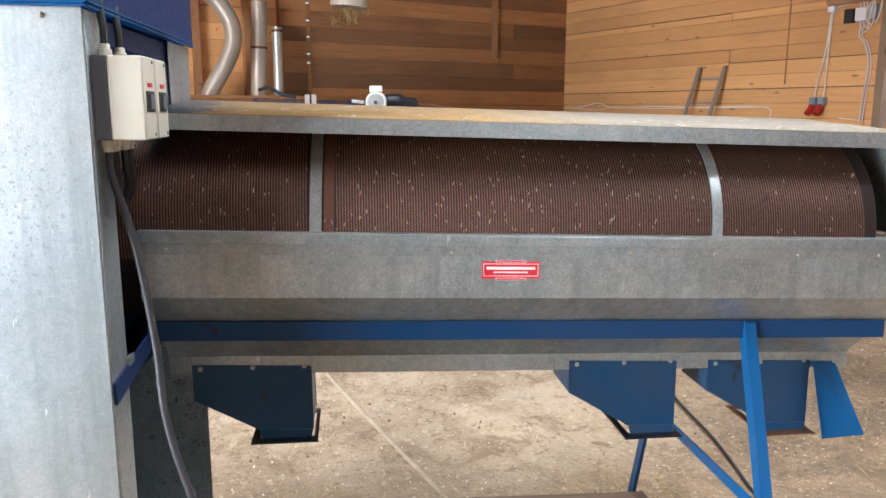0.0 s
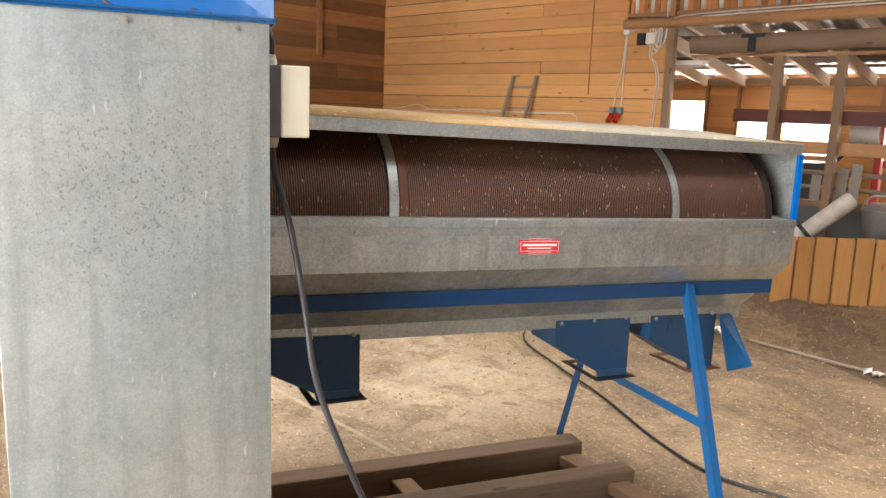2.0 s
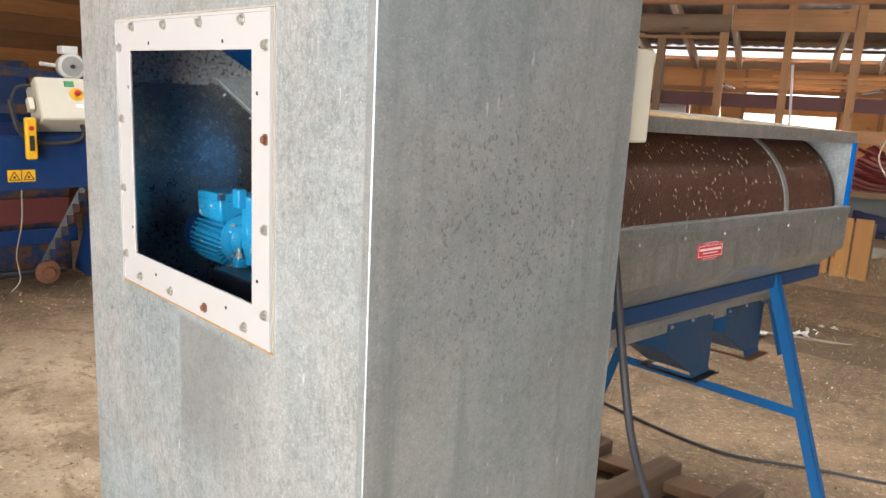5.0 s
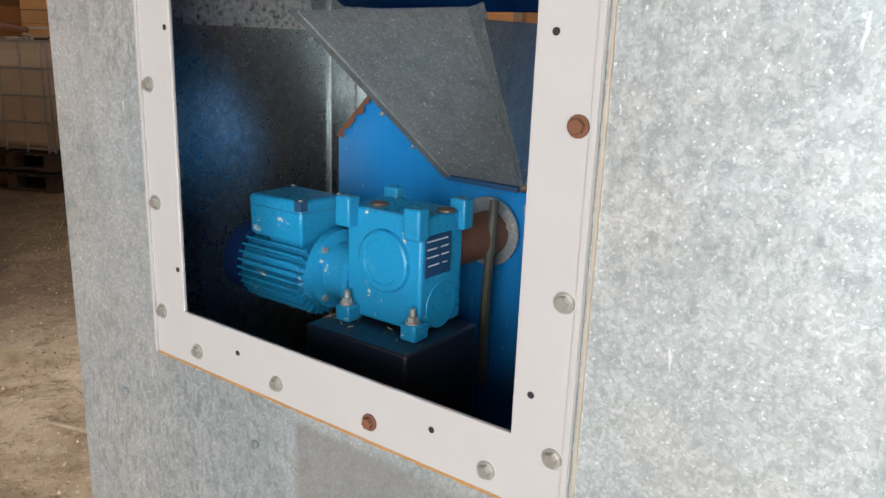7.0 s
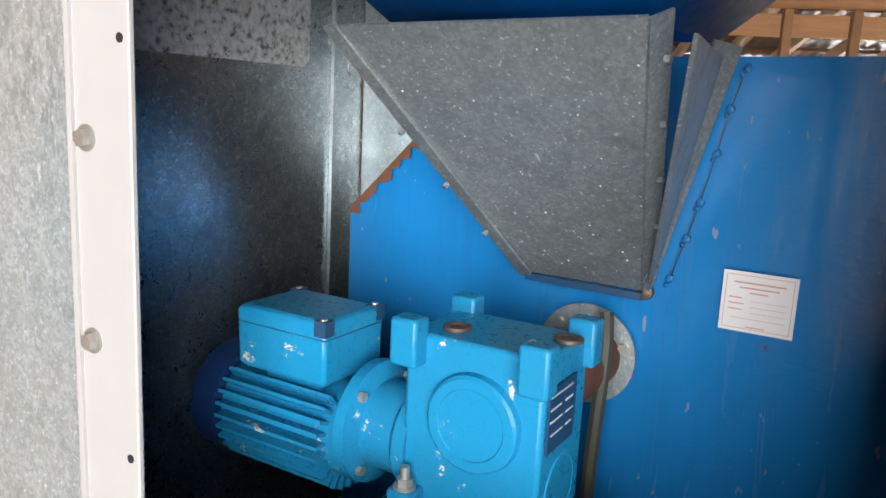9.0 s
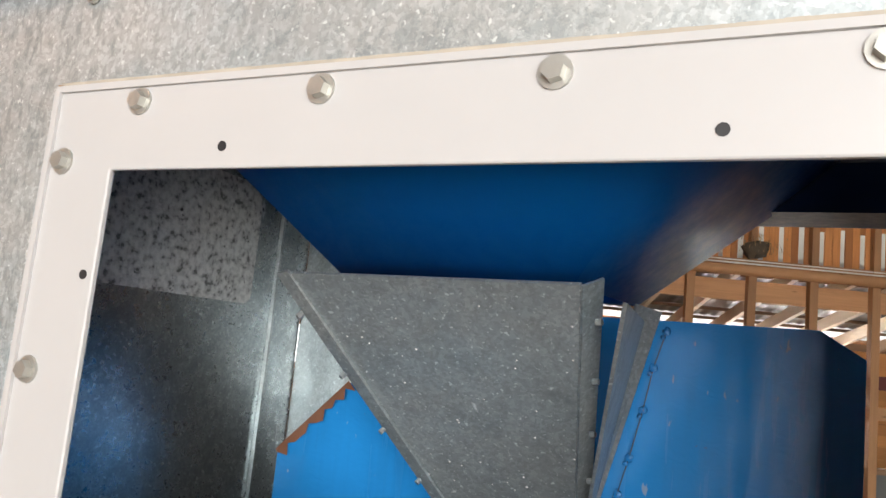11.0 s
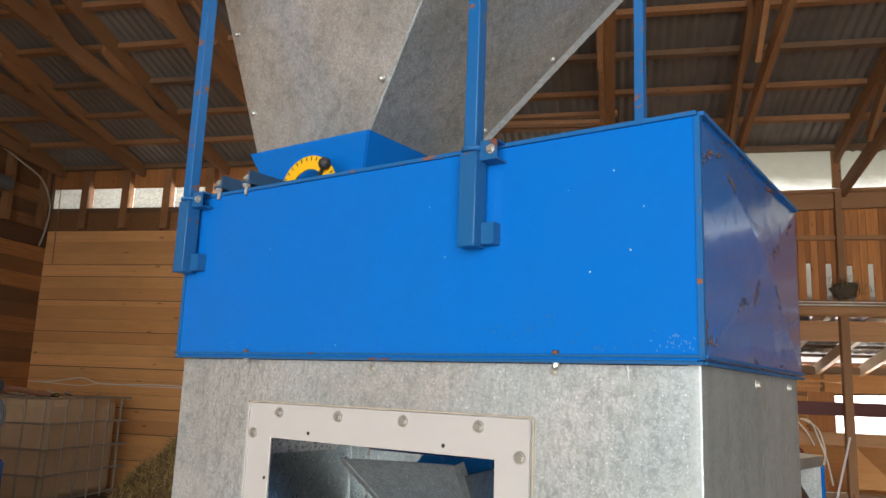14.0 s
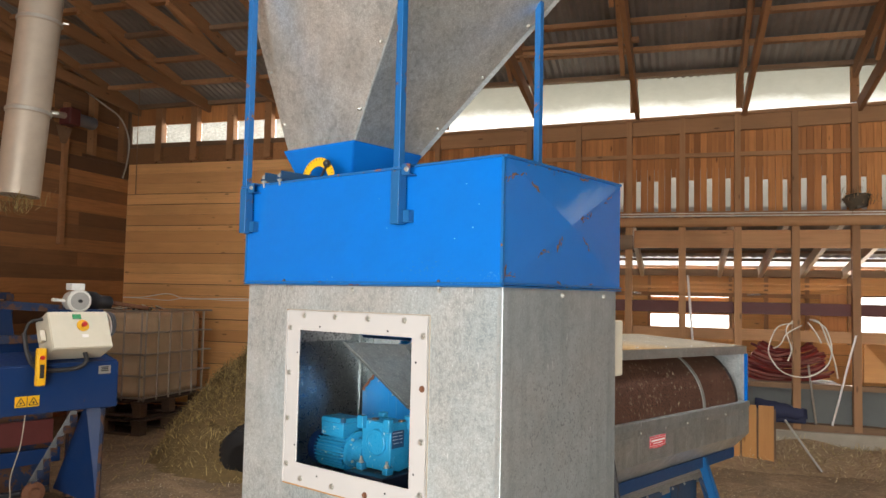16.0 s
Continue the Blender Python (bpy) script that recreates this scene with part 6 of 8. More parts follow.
# ---- scattered straw and chaff ----
def blades(name, pts, material, lengths, width, parent=None, lift=0.5, seed=3, label="", category=""):
    """Many single straws, each a thin folded strip, as one mesh."""
    r = np.random.RandomState(seed)
    k = len(pts)
    P = np.array(pts, float)
    an = r.uniform(0, 2 * math.pi, k)
    el = r.normal(0, lift, k)
    ln = r.uniform(lengths[0], lengths[1], k)
    d = np.stack([np.cos(an) * np.cos(el), np.sin(an) * np.cos(el), np.abs(np.sin(el))], 1) * ln[:, None]
    s = np.stack([-np.sin(an), np.cos(an), np.zeros(k)], 1) * (width * r.uniform(0.6, 1.4, k))[:, None]
    up = np.array([0, 0, 1.0]) * width * 0.8
    mid = P + d * 0.5 + up + r.normal(0, 0.06, (k, 3)) * ln[:, None]
    V = np.concatenate([P - s, P + s, mid - s, mid + s, P + d], 0)
    i = np.arange(k)
    F = [(a, a + k, a + 3 * k, a + 2 * k) for a in i] + [(a + 2 * k, a + 3 * k, a + 4 * k) for a in i]
    me = bpy.data.meshes.new(name)
    me.from_pydata(V.tolist(), [], F)
    me.materials.append(material)
    ob = new(name, me)
    if parent is not None:
        ob.parent = parent
    return tagged(ob, label, category, kind="stuff")


def straw_material(name, a, b):
    m, t, bs = nodes(name)
    g = t.nodes.new("ShaderNodeNewGeometry")
    c = ramp(t, g.outputs["Random Per Island"], [(0.0, a), (0.6, b), (1.0, tuple(min(1, k * 1.35) for k in b))])
    t.links.new(c, bs.inputs["Base Color"])
    bs.inputs["Roughness"].default_value = 0.7
    return m


STRAW = straw_material("dry_straw", (0.13, 0.085, 0.03), (0.37, 0.27, 0.11))
STRAW_PALE = straw_material("pale_chaff", (0.3, 0.22, 0.11), (0.68, 0.56, 0.34))
STRAW_DARK = straw_material("trampled_straw", (0.09, 0.06, 0.03), (0.28, 0.19, 0.09))
r = random.Random(21)
pts = []
for k in range(5200):
    x, y = r.uniform(-3.2, 5.5), r.uniform(1.2, 7.6)
    if noise.noise((x * 0.9, y * 0.9, 5.0)) + r.uniform(-0.5, 0.5) < -0.05:
        continue
    pts.append((x, y, 0.003))
blades("floor_chaff", pts, STRAW_PALE, (0.006, 0.028), 0.0018, None, 0.15, 4, "pale chaff strewn over the barn floor", "chaff")
pts = []
for k in range(9000):
    u, n = r.uniform(5.6, 12.5), -0.35 - abs(r.gauss(0, 0.95))
    if noise.noise((u * 1.3, n * 1.3, 8.0)) + r.uniform(-0.4, 0.4) < -0.1:
        continue
    p = BM @ Vector((u, n, 0.004 + 0.03 * r.random()))
    pts.append(tuple(p))
for k in range(1500):
    f = r.random()
    pts.append((2.6 + 2.2 * f + r.gauss(0, 0.12), 4.6 - 1.2 * f + r.gauss(0, 0.16), 0.004 + 0.02 * r.random()))
for k in range(26):
    cx, cy = r.uniform(-0.8, 2.8), r.uniform(2.5, 5.4)
    pts += [(cx + r.gauss(0, 0.1), cy + r.gauss(0, 0.07), 0.003 + 0.006 * r.random()) for j in range(28)]
yellow = [(1.75 + r.gauss(0, 0.28), 4.7 + r.gauss(0, 0.3), 0.004 + 0.01 * r.random()) for k in range(420)]
yellow += [(1.2 + r.gauss(0, 0.16), 2.95 + r.gauss(0, 0.12), 0.004 + 0.01 * r.random()) for k in range(160)]
yellow += [(r.uniform(-0.6, 2.6), r.uniform(2.4, 5.6), 0.004) for k in range(420)]
blades("yellow_straw", yellow, STRAW, (0.02, 0.1), 0.002, None, 0.12, 17, "scattered yellow straw on the floor", "straw")
blades("floor_straw", pts, STRAW_DARK, (0.02, 0.09), 0.0024, None, 0.15, 6, "trampled brown straw along the wall foot", "straw")


def lumps(name, count, area, sizes, material, seed, label, category):
    """Loose crumbs, each a small uneven pyramid, as one mesh."""
    q = np.random.RandomState(seed)
    P = np.stack([q.uniform(area[0], area[1], count), q.uniform(area[2], area[3], count), np.full(count, -0.006)], 1)
    keep = [noise.noise((x * 1.4, y * 1.4, seed)) + q.uniform(-0.25, 0.25) > 0.1 for x, y, z in P]
    P = P[np.array(keep)]
    k = len(P)
    r0 = q.uniform(sizes[0], sizes[1], k) * q.uniform(0.5, 1.0, k)
    V = []
    for c in range(5):
        an = c * 2 * math.pi / 5 + q.uniform(-0.4, 0.4, k)
        rad = r0 * q.uniform(0.7, 1.4, k)
        V.append(P + np.stack([np.cos(an) * rad, np.sin(an) * rad, np.zeros(k)], 1))
    V.append(P + np.stack([q.normal(0, 0.3, k) * r0, q.normal(0, 0.3, k) * r0, 0.006 + r0 * q.uniform(0.5, 1.1, k)], 1))
    F = [(c * k + a, ((c + 1) % 5) * k + a, 5 * k + a) for a in range(k) for c in range(5)]
    me = bpy.data.meshes.new(name)
    me.from_pydata(np.concatenate(V, 0).tolist(), [], F)
    me.materials.append(material)
    return tagged(new(name, me), label, category, kind="stuff")


def crumb_material(name, a, b):
    m = straw_material(name, a, b)
    m.node_tree.nodes["Principled BSDF"].inputs["Roughness"].default_value = 0.95
    return m


lumps("soil_crumbs", 5500, (-3.2, 5.0, 1.0, 7.5), (0.002, 0.008), crumb_material("soil_crumb", (0.07, 0.045, 0.026), (0.26, 0.18, 0.11)), 5, "brown crumbs of soil on the floor", "soil")
lumps("pale_grit", 5000, (-3.2, 5.0, 1.0, 7.5), (0.002, 0.007), crumb_material("pale_grit_grain", (0.4, 0.31, 0.2), (0.62, 0.52, 0.38)), 11, "pale grit and seed on the floor", "grit")

# low bank of trodden straw and soil along the wall side of the floor
BANK = [Vector((5.3, 5.9)), Vector((4.95, 5.05)), Vector((4.62, 4.25)), Vector((4.22, 3.35)), Vector((4.15, 2.75)), Vector((4.25, 2.1)), Vector((4.3, 1.2))]


def bank_z(x, y):
    best = 9.0
    for a, b in zip(BANK, BANK[1:]):
        d = b - a
        f = max(0.0, min(1.0, (Vector((x, y)) - a).dot(d) / d.length_squared))
        best = min(best, (Vector((x, y)) - a - d * f).length)
    return 0.05 * math.exp(-(best / 0.16) ** 2) * (1 + 0.7 * noise.noise((x * 3, y * 3, 6))) + 0.02 * math.exp(-(best / 0.6) ** 2)


bm = BMS()
rows = []
for j in range(70):
    y = 1.2 + 4.7 * j / 69
    xc = next(a.x + (b.x - a.x) * (a.y - y) / (a.y - b.y) for a, b in zip(BANK, BANK[1:]) if b.y - 1e-6 <= y <= a.y + 1e-6)
    rows.append([bm.verts.new((xc - 0.55 + 1.4 * i / 24, y, bank_z(xc - 0.55 + 1.4 * i / 24, y) - 0.018 + 0.012 * noise.noise((i * 0.9, j * 0.9, 2)))) for i in range(25)])
for p, q in zip(rows, rows[1:]):
    for i in range(24):
        bm.faces.new((p[i], p[i + 1], q[i + 1], q[i])).smooth = True
bank = part("debris_bank", bm, plain("trodden_soil", (0.17, 0.115, 0.07), 0.95, 0, 0.7, 14, 0.8))
tagged(bank, "low bank of dark trodden straw and soil on the floor", "debris")
pts = []
for k in range(3800):
    y = r.uniform(1.25, 5.85)
    xc = next(a.x + (b.x - a.x) * (a.y - y) / (a.y - b.y) for a, b in zip(BANK, BANK[1:]) if b.y - 1e-6 <= y <= a.y + 1e-6)
    x = xc + r.gauss(0.12, 0.28)
    pts.append((x, y, bank_z(x, y) - 0.004))
blades("bank_straw", pts, STRAW_DARK, (0.02, 0.09), 0.0024, bank, 0.3, 23, "brown straw on the debris bank")

# soil and old straw banked against the foot of the plinth


def foot_z(u, n):
    d = max(0.0, (-0.1 - n) / 0.95)
    return (0.17 + 0.09 * noise.noise((u * 1.7, n * 2.2, 3.0))) * max(0.0, 1 - d) ** 1.4 + 0.03 * noise.noise((u * 5.5, n * 5.5, 7.0)) * max(0.0, 1 - d)


bm = BMS()
gv = [[bm.verts.new((5.2 + 9.6 * i / 110, -0.1 - 1.0 * j / 16, foot_z(5.2 + 9.6 * i / 110, -0.1 - 1.0 * j / 16) - 0.012)) for j in range(17)] for i in range(111)]
for i in range(110):
    for j in range(16):
        bm.faces.new((gv[i][j], gv[i + 1][j], gv[i + 1][j + 1], gv[i][j + 1])).smooth = True
foot = part("soil_bank", bm, plain("straw_mixed_soil", (0.38, 0.265, 0.165), 0.95, 0, 0.7, 16, 0.8))
in_hall(foot, "bank of soil and old straw against the plinth", "debris", "")
pts = []
for k in range(5200):
    u, n = r.uniform(5.3, 14.5), -0.12 - abs(r.gauss(0, 0.45))
    pts.append((u, n, max(0.0, foot_z(u, n)) - 0.004))
blades("bank_straw", pts, STRAW, (0.03, 0.12), 0.0026, foot, 0.4, 31, "dull straw on the soil bank")
pts = []
for k in range(1800):
    u, n = r.uniform(7.5, 12.5), -0.12 - abs(r.gauss(0, 0.5))
    pts.append((u, n, max(0.0, foot_z(u, n)) - 0.002))
blades("loose_straw", pts, STRAW_PALE, (0.03, 0.13), 0.0026, foot, 0.45, 37, "pale loose straw on the soil bank")

# ridge of mortar across the floor, cable and pipe lying on it
ob = part("floor_joint", tube(BMS(), [(-0.25, 4.75, -0.017), (-0.06, 4.17, -0.014), (0.1, 3.7, -0.016), (0.29, 3.14, -0.014), (0.42, 2.78, -0.018)], 0.014, 8), plain("pale_mortar", (0.44, 0.35, 0.25), 0.95, 0, 0.7, 8, 0.4))
tagged(ob, "pale mortar joint across the concrete floor", "joint", kind="structure")
ob = part("floor_cable", tube(BMS(), [(2.6, 5.3, 0.01), (1.91, 4.58, 0.01), (1.78, 3.92, 0.01), (1.74, 3.36, 0.01), (1.64, 2.69, 0.01), (1.65, 2.3, 0.01), (1.82, 1.98, 0.01), (2.1, 1.5, 0.01), (2.9, 0.9, 0.01)], 0.0075, 8), BLACK)
tagged(ob, "black rubber cable lying on the floor", "cable")
ob = part("white_pipe", tube(BMS(), [(3.52, 3.95, 0.012), (3.63, 3.57, 0.014), (3.71, 3.26, 0.014), (3.84, 2.98, 0.014), (3.93, 2.77, 0.014), (4.12, 2.3, 0.012)], 0.011, 8), plain("dirty_white_pipe", (0.34, 0.27, 0.2), 0.75))
tagged(ob, "dirty white plastic pipe lying on the floor", "pipe")
r2 = random.Random(5)
for x, y, s in ((4.0, 2.85, 0.09), (4.18, 2.75, 0.12), (3.72, 3.06, 0.05), (3.5, 4.2, 0.1)):
    bm = BMS()
    vs = [[bm.verts.new((x + (i - 2) * s * 0.5 + r2.gauss(0, 0.01), y + (j - 2) * s * 0.35 + r2.gauss(0, 0.01), 0.012 + abs(r2.gauss(0, 0.022)))) for j in range(5)] for i in range(5)]
    for i in range(4):
        for j in range(4):
            bm.faces.new((vs[i][j], vs[i + 1][j], vs[i + 1][j + 1], vs[i][j + 1]))
    tagged(inflate(part("plastic_scrap", bm, LABEL_WHITE), 0.002), "crumpled scrap of white plastic on the floor", "scrap", "plastic scraps")

# timber skid under the machine
skid = thing("timber_skid", "dirty timber skid lying under the seed cleaner", "pallet", pose(0, 0, 0))
for nm, a, b, w, h in (("runner", (-0.75, 2.72, 0.07), (1.1, 2.64, 0.07), 0.11, 0.13), ("runner", (-0.3, 2.40, 0.065), (1.17, 2.33, 0.065), 0.1, 0.12), ("runner", (-0.2, 2.06, 0.065), (1.22, 1.99, 0.065), 0.1, 0.12),
                       ("crosspiece", (0.2, 2.69, 0.055), (0.26, 1.95, 0.055), 0.09, 0.05), ("crosspiece", (1.02, 2.65, 0.055), (1.15, 1.93, 0.055), 0.1, 0.05), ("crosspiece", (-0.55, 2.72, 0.055), (-0.5, 2.0, 0.055), 0.1, 0.05)):
    part(nm, beam(BMS(), a, b, w, h), SKID if nm == "runner" else BEAM, skid, "", 0.006)

# ---- second machine: blue filling hopper with its control cabinet ----
m2 = thing("bagging_machine", "navy blue bagging machine with a cream control cabinet", "machine", pose(0.1, 0.19, 0))
part("apron", box(BMS(), -0.6, 0.385, 6.4, 6.425, 0.84, 1.2), BLUE_NAVY, m2, "rust-streaked blue front apron", 0.006)
part("apron_side", plate(BMS(), [(0.385, 6.405, 0.845), (0.385, 7.0, 0.7), (0.385, 7.0, 1.2), (0.385, 6.405, 1.2)], 0.012), BLUE_NAVY, m2)
part("apron_top", plate(BMS(), [(-0.6, 6.405, 1.2), (0.385, 6.405, 1.2), (0.385, 6.75, 1.27), (-0.6, 6.75, 1.27)], 0.012), BLUE_NAVY, m2)
part("leg_plate", plate(BMS(), [(0.4, 6.64, 0.84), (0.375, 6.62, 0.0), (0.274, 7.21, 0.06), (0.293, 6.72, 0.84)], 0.012), BLUE_NAVY, m2, "slanting blue leg plate")
part("leg_edge", beam(BMS(), (0.403, 6.635, 0.84), (0.378, 6.615, 0.0), 0.025, 0.025), RUSTY_DARK, m2)
cab = part("control_cabinet", box(BMS(), -0.25, 0.215, -0.11, 0.11, -0.155, 0.155), CREAM, m2, "cream sheet-steel control cabinet", 0.006)
cab.matrix_basis = pose(0.067, 6.45, 1.42, -26, 0, 0)
part("door", box(BMS(), -0.245, 0.21, -0.122, -0.112, -0.15, 0.15), CREAM, cab, "", 0.003)
part("estop_plate", cyl(BMS(), (0.0, -0.122, 0.03), (0.0, -0.127, 0.03), 0.048, 20), YELLOW, cab, "yellow emergency stop plate")
part("estop_button", lathe(BMS(), (0.0, -0.127, 0.03), (0, -1, 0), [(0, 0.014), (0.02, 0.014), (0.021, 0.02), (0.035, 0.02), (0.04, 0.012)], 18), RED, cab, "red mushroom stop button")
part("start_button", box(BMS(), -0.07, -0.005, -0.132, -0.122, 0.085, 0.125), GREEN, cab, "green start button", 0.003)
part("tag", box(BMS(), -0.02, 0.03, -0.125, -0.1222, -0.07, -0.045), LABEL_WHITE, cab)
part("side_switch", box(BMS(), -0.3, -0.262, -0.06, 0.0, -0.06, 0.03), CREAM, cab, "", 0.004)
part("cabinet_bracket", plate(BMS(), [(-0.12, 6.5, 1.2), (0.26, 6.5, 1.2), (0.24, 6.52, 1.3), (-0.1, 6.52, 1.3)], 0.012), BLUE_NAVY, m2)
part("hose", tube(BMS(), [(0.1, 6.37, 1.29), (0.1, 6.34, 1.22), (0.02, 6.35, 1.17), (-0.2, 6.38, 1.17), (-0.3, 6.4, 1.25), (-0.34, 6.42, 1.45)], 0.017, 8), BLACK, m2)
part("cable_loop", tube(BMS(), [(-0.2, 6.45, 1.55), (-0.3, 6.44, 1.52), (-0.33, 6.43, 1.38), (-0.28, 6.4, 1.25)], 0.012, 8), BLACK, m2)
for k in range(3):
    part("cable_loop", tube(BMS(), [(0.27, 6.55, 1.6), (0.36 + 0.02 * k, 6.55, 1.58), (0.4 + 0.015 * k, 6.56, 1.45), (0.35, 6.56, 1.36), (0.28, 6.56, 1.4)], 0.01, 8), GREY_PLASTIC if k else LABEL_WHITE, m2)
pend = part("pendant_control", box(BMS(), -0.29, -0.22, 6.28, 6.33, 1.06, 1.34), YELLOW, m2, "yellow hanging pendant control", 0.012)
part("button", cyl(BMS(), (-0.255, 6.28, 1.27), (-0.255, 6.27, 1.27), 0.016, 12), RED, pend)
part("button", box(BMS(), -0.27, -0.24, 6.274, 6.279, 1.12, 1.22), BLACK, pend)
for x in (-0.345, -0.255):
    w = part("warning_sign", box(BMS(), x - 0.042, x + 0.042, 6.3965, 6.3985, 0.9, 0.98), YELLOW, m2, "yellow triangular warning sign")
    bm = BMS()
    for a, b in (((x - 0.032, 6.396, 0.912), (x + 0.032, 6.396, 0.912)), ((x - 0.032, 6.396, 0.912), (x, 6.396, 0.968)), ((x + 0.032, 6.396, 0.912), (x, 6.396, 0.968))):
        beam(bm, a, b, 0.001, 0.006, (0, 0, 1))
    part("triangle", bm, BLACK, w)
    part("symbol", cyl(BMS(), (x, 6.3965, 0.93), (x, 6.395, 0.93), 0.009, 8), BLACK, w)
tpl = part("type_plate", box(BMS(), 0.23, 0.33, 6.396, 6.399, 1.11, 1.175), STEEL, m2)
bm = BMS()
for z in (1.162, 1.148, 1.134):
    box(bm, 0.25, 0.31, 6.3945, 6.396, z - 0.004, z + 0.004)
part("print", bm, BLACK, tpl)
# frame, end panel and what lies within
part("end_panel", box(BMS(), -1.02, -0.99, 7.15, 8.6, 0.03, 1.02), RUSTY_DARK, m2, "rust-stained dark blue end panel")
for x, y in ((-0.985, 7.12), (-0.985, 7.9), (-0.72, 7.1), (0.36, 7.1), (-0.985, 8.6), (0.36, 8.6)):
    part("upright", box(BMS(), x - 0.035, x + 0.035, y - 0.035, y + 0.035, 0.0, 1.72), RUSTY_DARK, m2, "", 0.004)
for a, b in (((-0.985, 7.12, 1.7), (-0.985, 8.6, 1.7)), ((-0.985, 7.1, 1.36), (0.36, 7.1, 1.36)), ((-0.985, 7.1, 1.7), (0.36, 7.1, 1.6)), ((-0.985, 7.1, 0.08), (-0.985, 8.6, 0.08)), ((-0.985, 8.6, 1.7), (0.36, 8.6, 1.7))):
    part("rail", beam(BMS(), a, b, 0.06, 0.07), RUSTY_DARK, m2, "", 0.004)
part("hopper_wall", plate(BMS(), [(-0.95, 7.14, 1.35), (0.35, 7.14, 1.35), (0.3, 7.5, 0.75), (-0.9, 7.5, 0.75)], 0.01), BLUE_NAVY, m2)
part("hopper_wall", plate(BMS(), [(-0.95, 8.55, 1.65), (0.35, 8.55, 1.65), (0.3, 8.0, 0.75), (-0.9, 8.0, 0.75)], 0.01), BLUE_NAVY, m2)
part("yellow_sign", box(BMS(), -0.92, -0.72, 7.055, 7.062, 1.55, 1.63), YELLOW, m2)
# added panel that blocks light from behind and keeps the underside dark
part("rear_guard", box(BMS(), -0.93, 0.3, 7.34, 7.36, 0.02, 1.2), RUSTY_DARK, m2)
part("red_panel", box(BMS(), -0.6, 0.25, 7.2, 7.24, 0.46, 0.66), RED_DARK, m2)
part("blue_bar", box(BMS(), -0.6, 0.3, 7.16, 7.2, 0.3, 0.42), BLUE_NAVY, m2)
part("chain_rail", beam(BMS(), (0.24, 6.7, 0.86), (-0.06, 6.9, 0.16), 0.06, 0.05), BLACK_STEEL, m2)
for k in range(8):
    p = Vector((0.24, 6.66, 0.86)).lerp(Vector((-0.06, 6.86, 0.16)), (k + 0.5) / 8)
    part("chain_link", box(BMS(), p.x - 0.025, p.x + 0.025, p.y - 0.02, p.y, p.z - 0.03, p.z + 0.03), RUSTY_DARK, m2)
part("pulley", lathe(BMS(), (-0.04, 6.86, 0.14), (0, -1, 0), [(0, 0.05), (0.01, 0.09), (0.03, 0.09), (0.04, 0.05), (0.07, 0.04)], 20), RUST, m2)
part("shaft", cyl(BMS(), (-0.6, 6.9, 0.14), (0.1, 6.9, 0.14), 0.03, 12), BLACK_STEEL, m2)
part("cord", tube(BMS(), [(-0.3, 6.42, 0.84), (-0.29, 6.5, 0.6), (-0.31, 6.6, 0.35), (-0.27, 6.7, 0.14), (-0.33, 6.72, 0.05)], 0.0045, 6), PALE_SEAL, m2)
MOTOR_GREY = plain("grey_motor_paint", (0.6, 0.6, 0.57), 0.45)
mot = part("drive_motor", lathe(BMS(), (0.08, 6.45, 1.69), (0.15, 1, 0), [(0, 0.075), (0.012, 0.09), (0.05, 0.092), (0.055, 0.08), (0.2, 0.08), (0.22, 0.06)], 28), MOTOR_GREY, m2, "pale grey electric motor")
part("fan_grille", lathe(BMS(), (0.08, 6.449, 1.69), (-0.15, -1, 0), [(0, 0.07), (0.002, 0.045), (0.002, 0.012)], 20), plain("grey_grille", (0.3, 0.3, 0.29), 0.5), mot)
part("cable_gland", cyl(BMS(), (-0.02, 6.5, 1.69), (-0.12, 6.48, 1.7), 0.014, 10), MOTOR_GREY, mot)
part("reducer", lathe(BMS(), (0.14, 6.66, 1.69), (1, 0.1, -0.05), [(-0.02, 0.06), (0.08, 0.085), (0.16, 0.085), (0.2, 0.06), (0.3, 0.055), (0.32, 0.03)], 20), BLACK_STEEL, mot, "black gear reducer")
part("terminal_box", box(BMS(), 0.03, 0.14, 6.5, 6.6, 1.775, 1.83), plain("pale_grey_paint", (0.65, 0.65, 0.62), 0.45), mot, "", 0.006)
part("shaft", cyl(BMS(), (0.08, 6.45, 1.69), (0.075, 6.42, 1.69), 0.014, 10), BLACK, mot)
part("motor_base", box(BMS(), -0.05, 0.3, 6.5, 6.72, 1.58, 1.62), BLUE_NAVY, m2)
part("motor_post", box(BMS(), 0.1, 0.18, 6.66, 6.74, 1.25, 1.58), BLUE_NAVY, m2)
for x in (-0.52, -0.46):
    part("clamp", box(BMS(), x - 0.02, x + 0.02, 6.85, 6.89, 1.6, 1.76), STEEL, m2)
part("lever", tube(BMS(), [(-0.95, 6.95, 1.8), (-0.86, 6.9, 1.82), (-0.74, 6.9, 1.76), (-0.62, 6.9, 1.74)], 0.016, 8), BLACK_STEEL, m2)
part("back_pipe", cyl(BMS(), (0.25, 6.62, 1.7), (0.9, 6.9, 1.62), 0.02, 10), RUST, m2)

# ---- liquid container on pallets ----
ibc = thing("liquid_container", "dirty white caged liquid container on wooden pallets", "container", BM @ pose(0.95, -2.05, 0))
PLASTIC = plain("dirty_translucent_plastic", (0.64, 0.47, 0.305), 0.4, 0, 0.5, 2.2, 0.1)
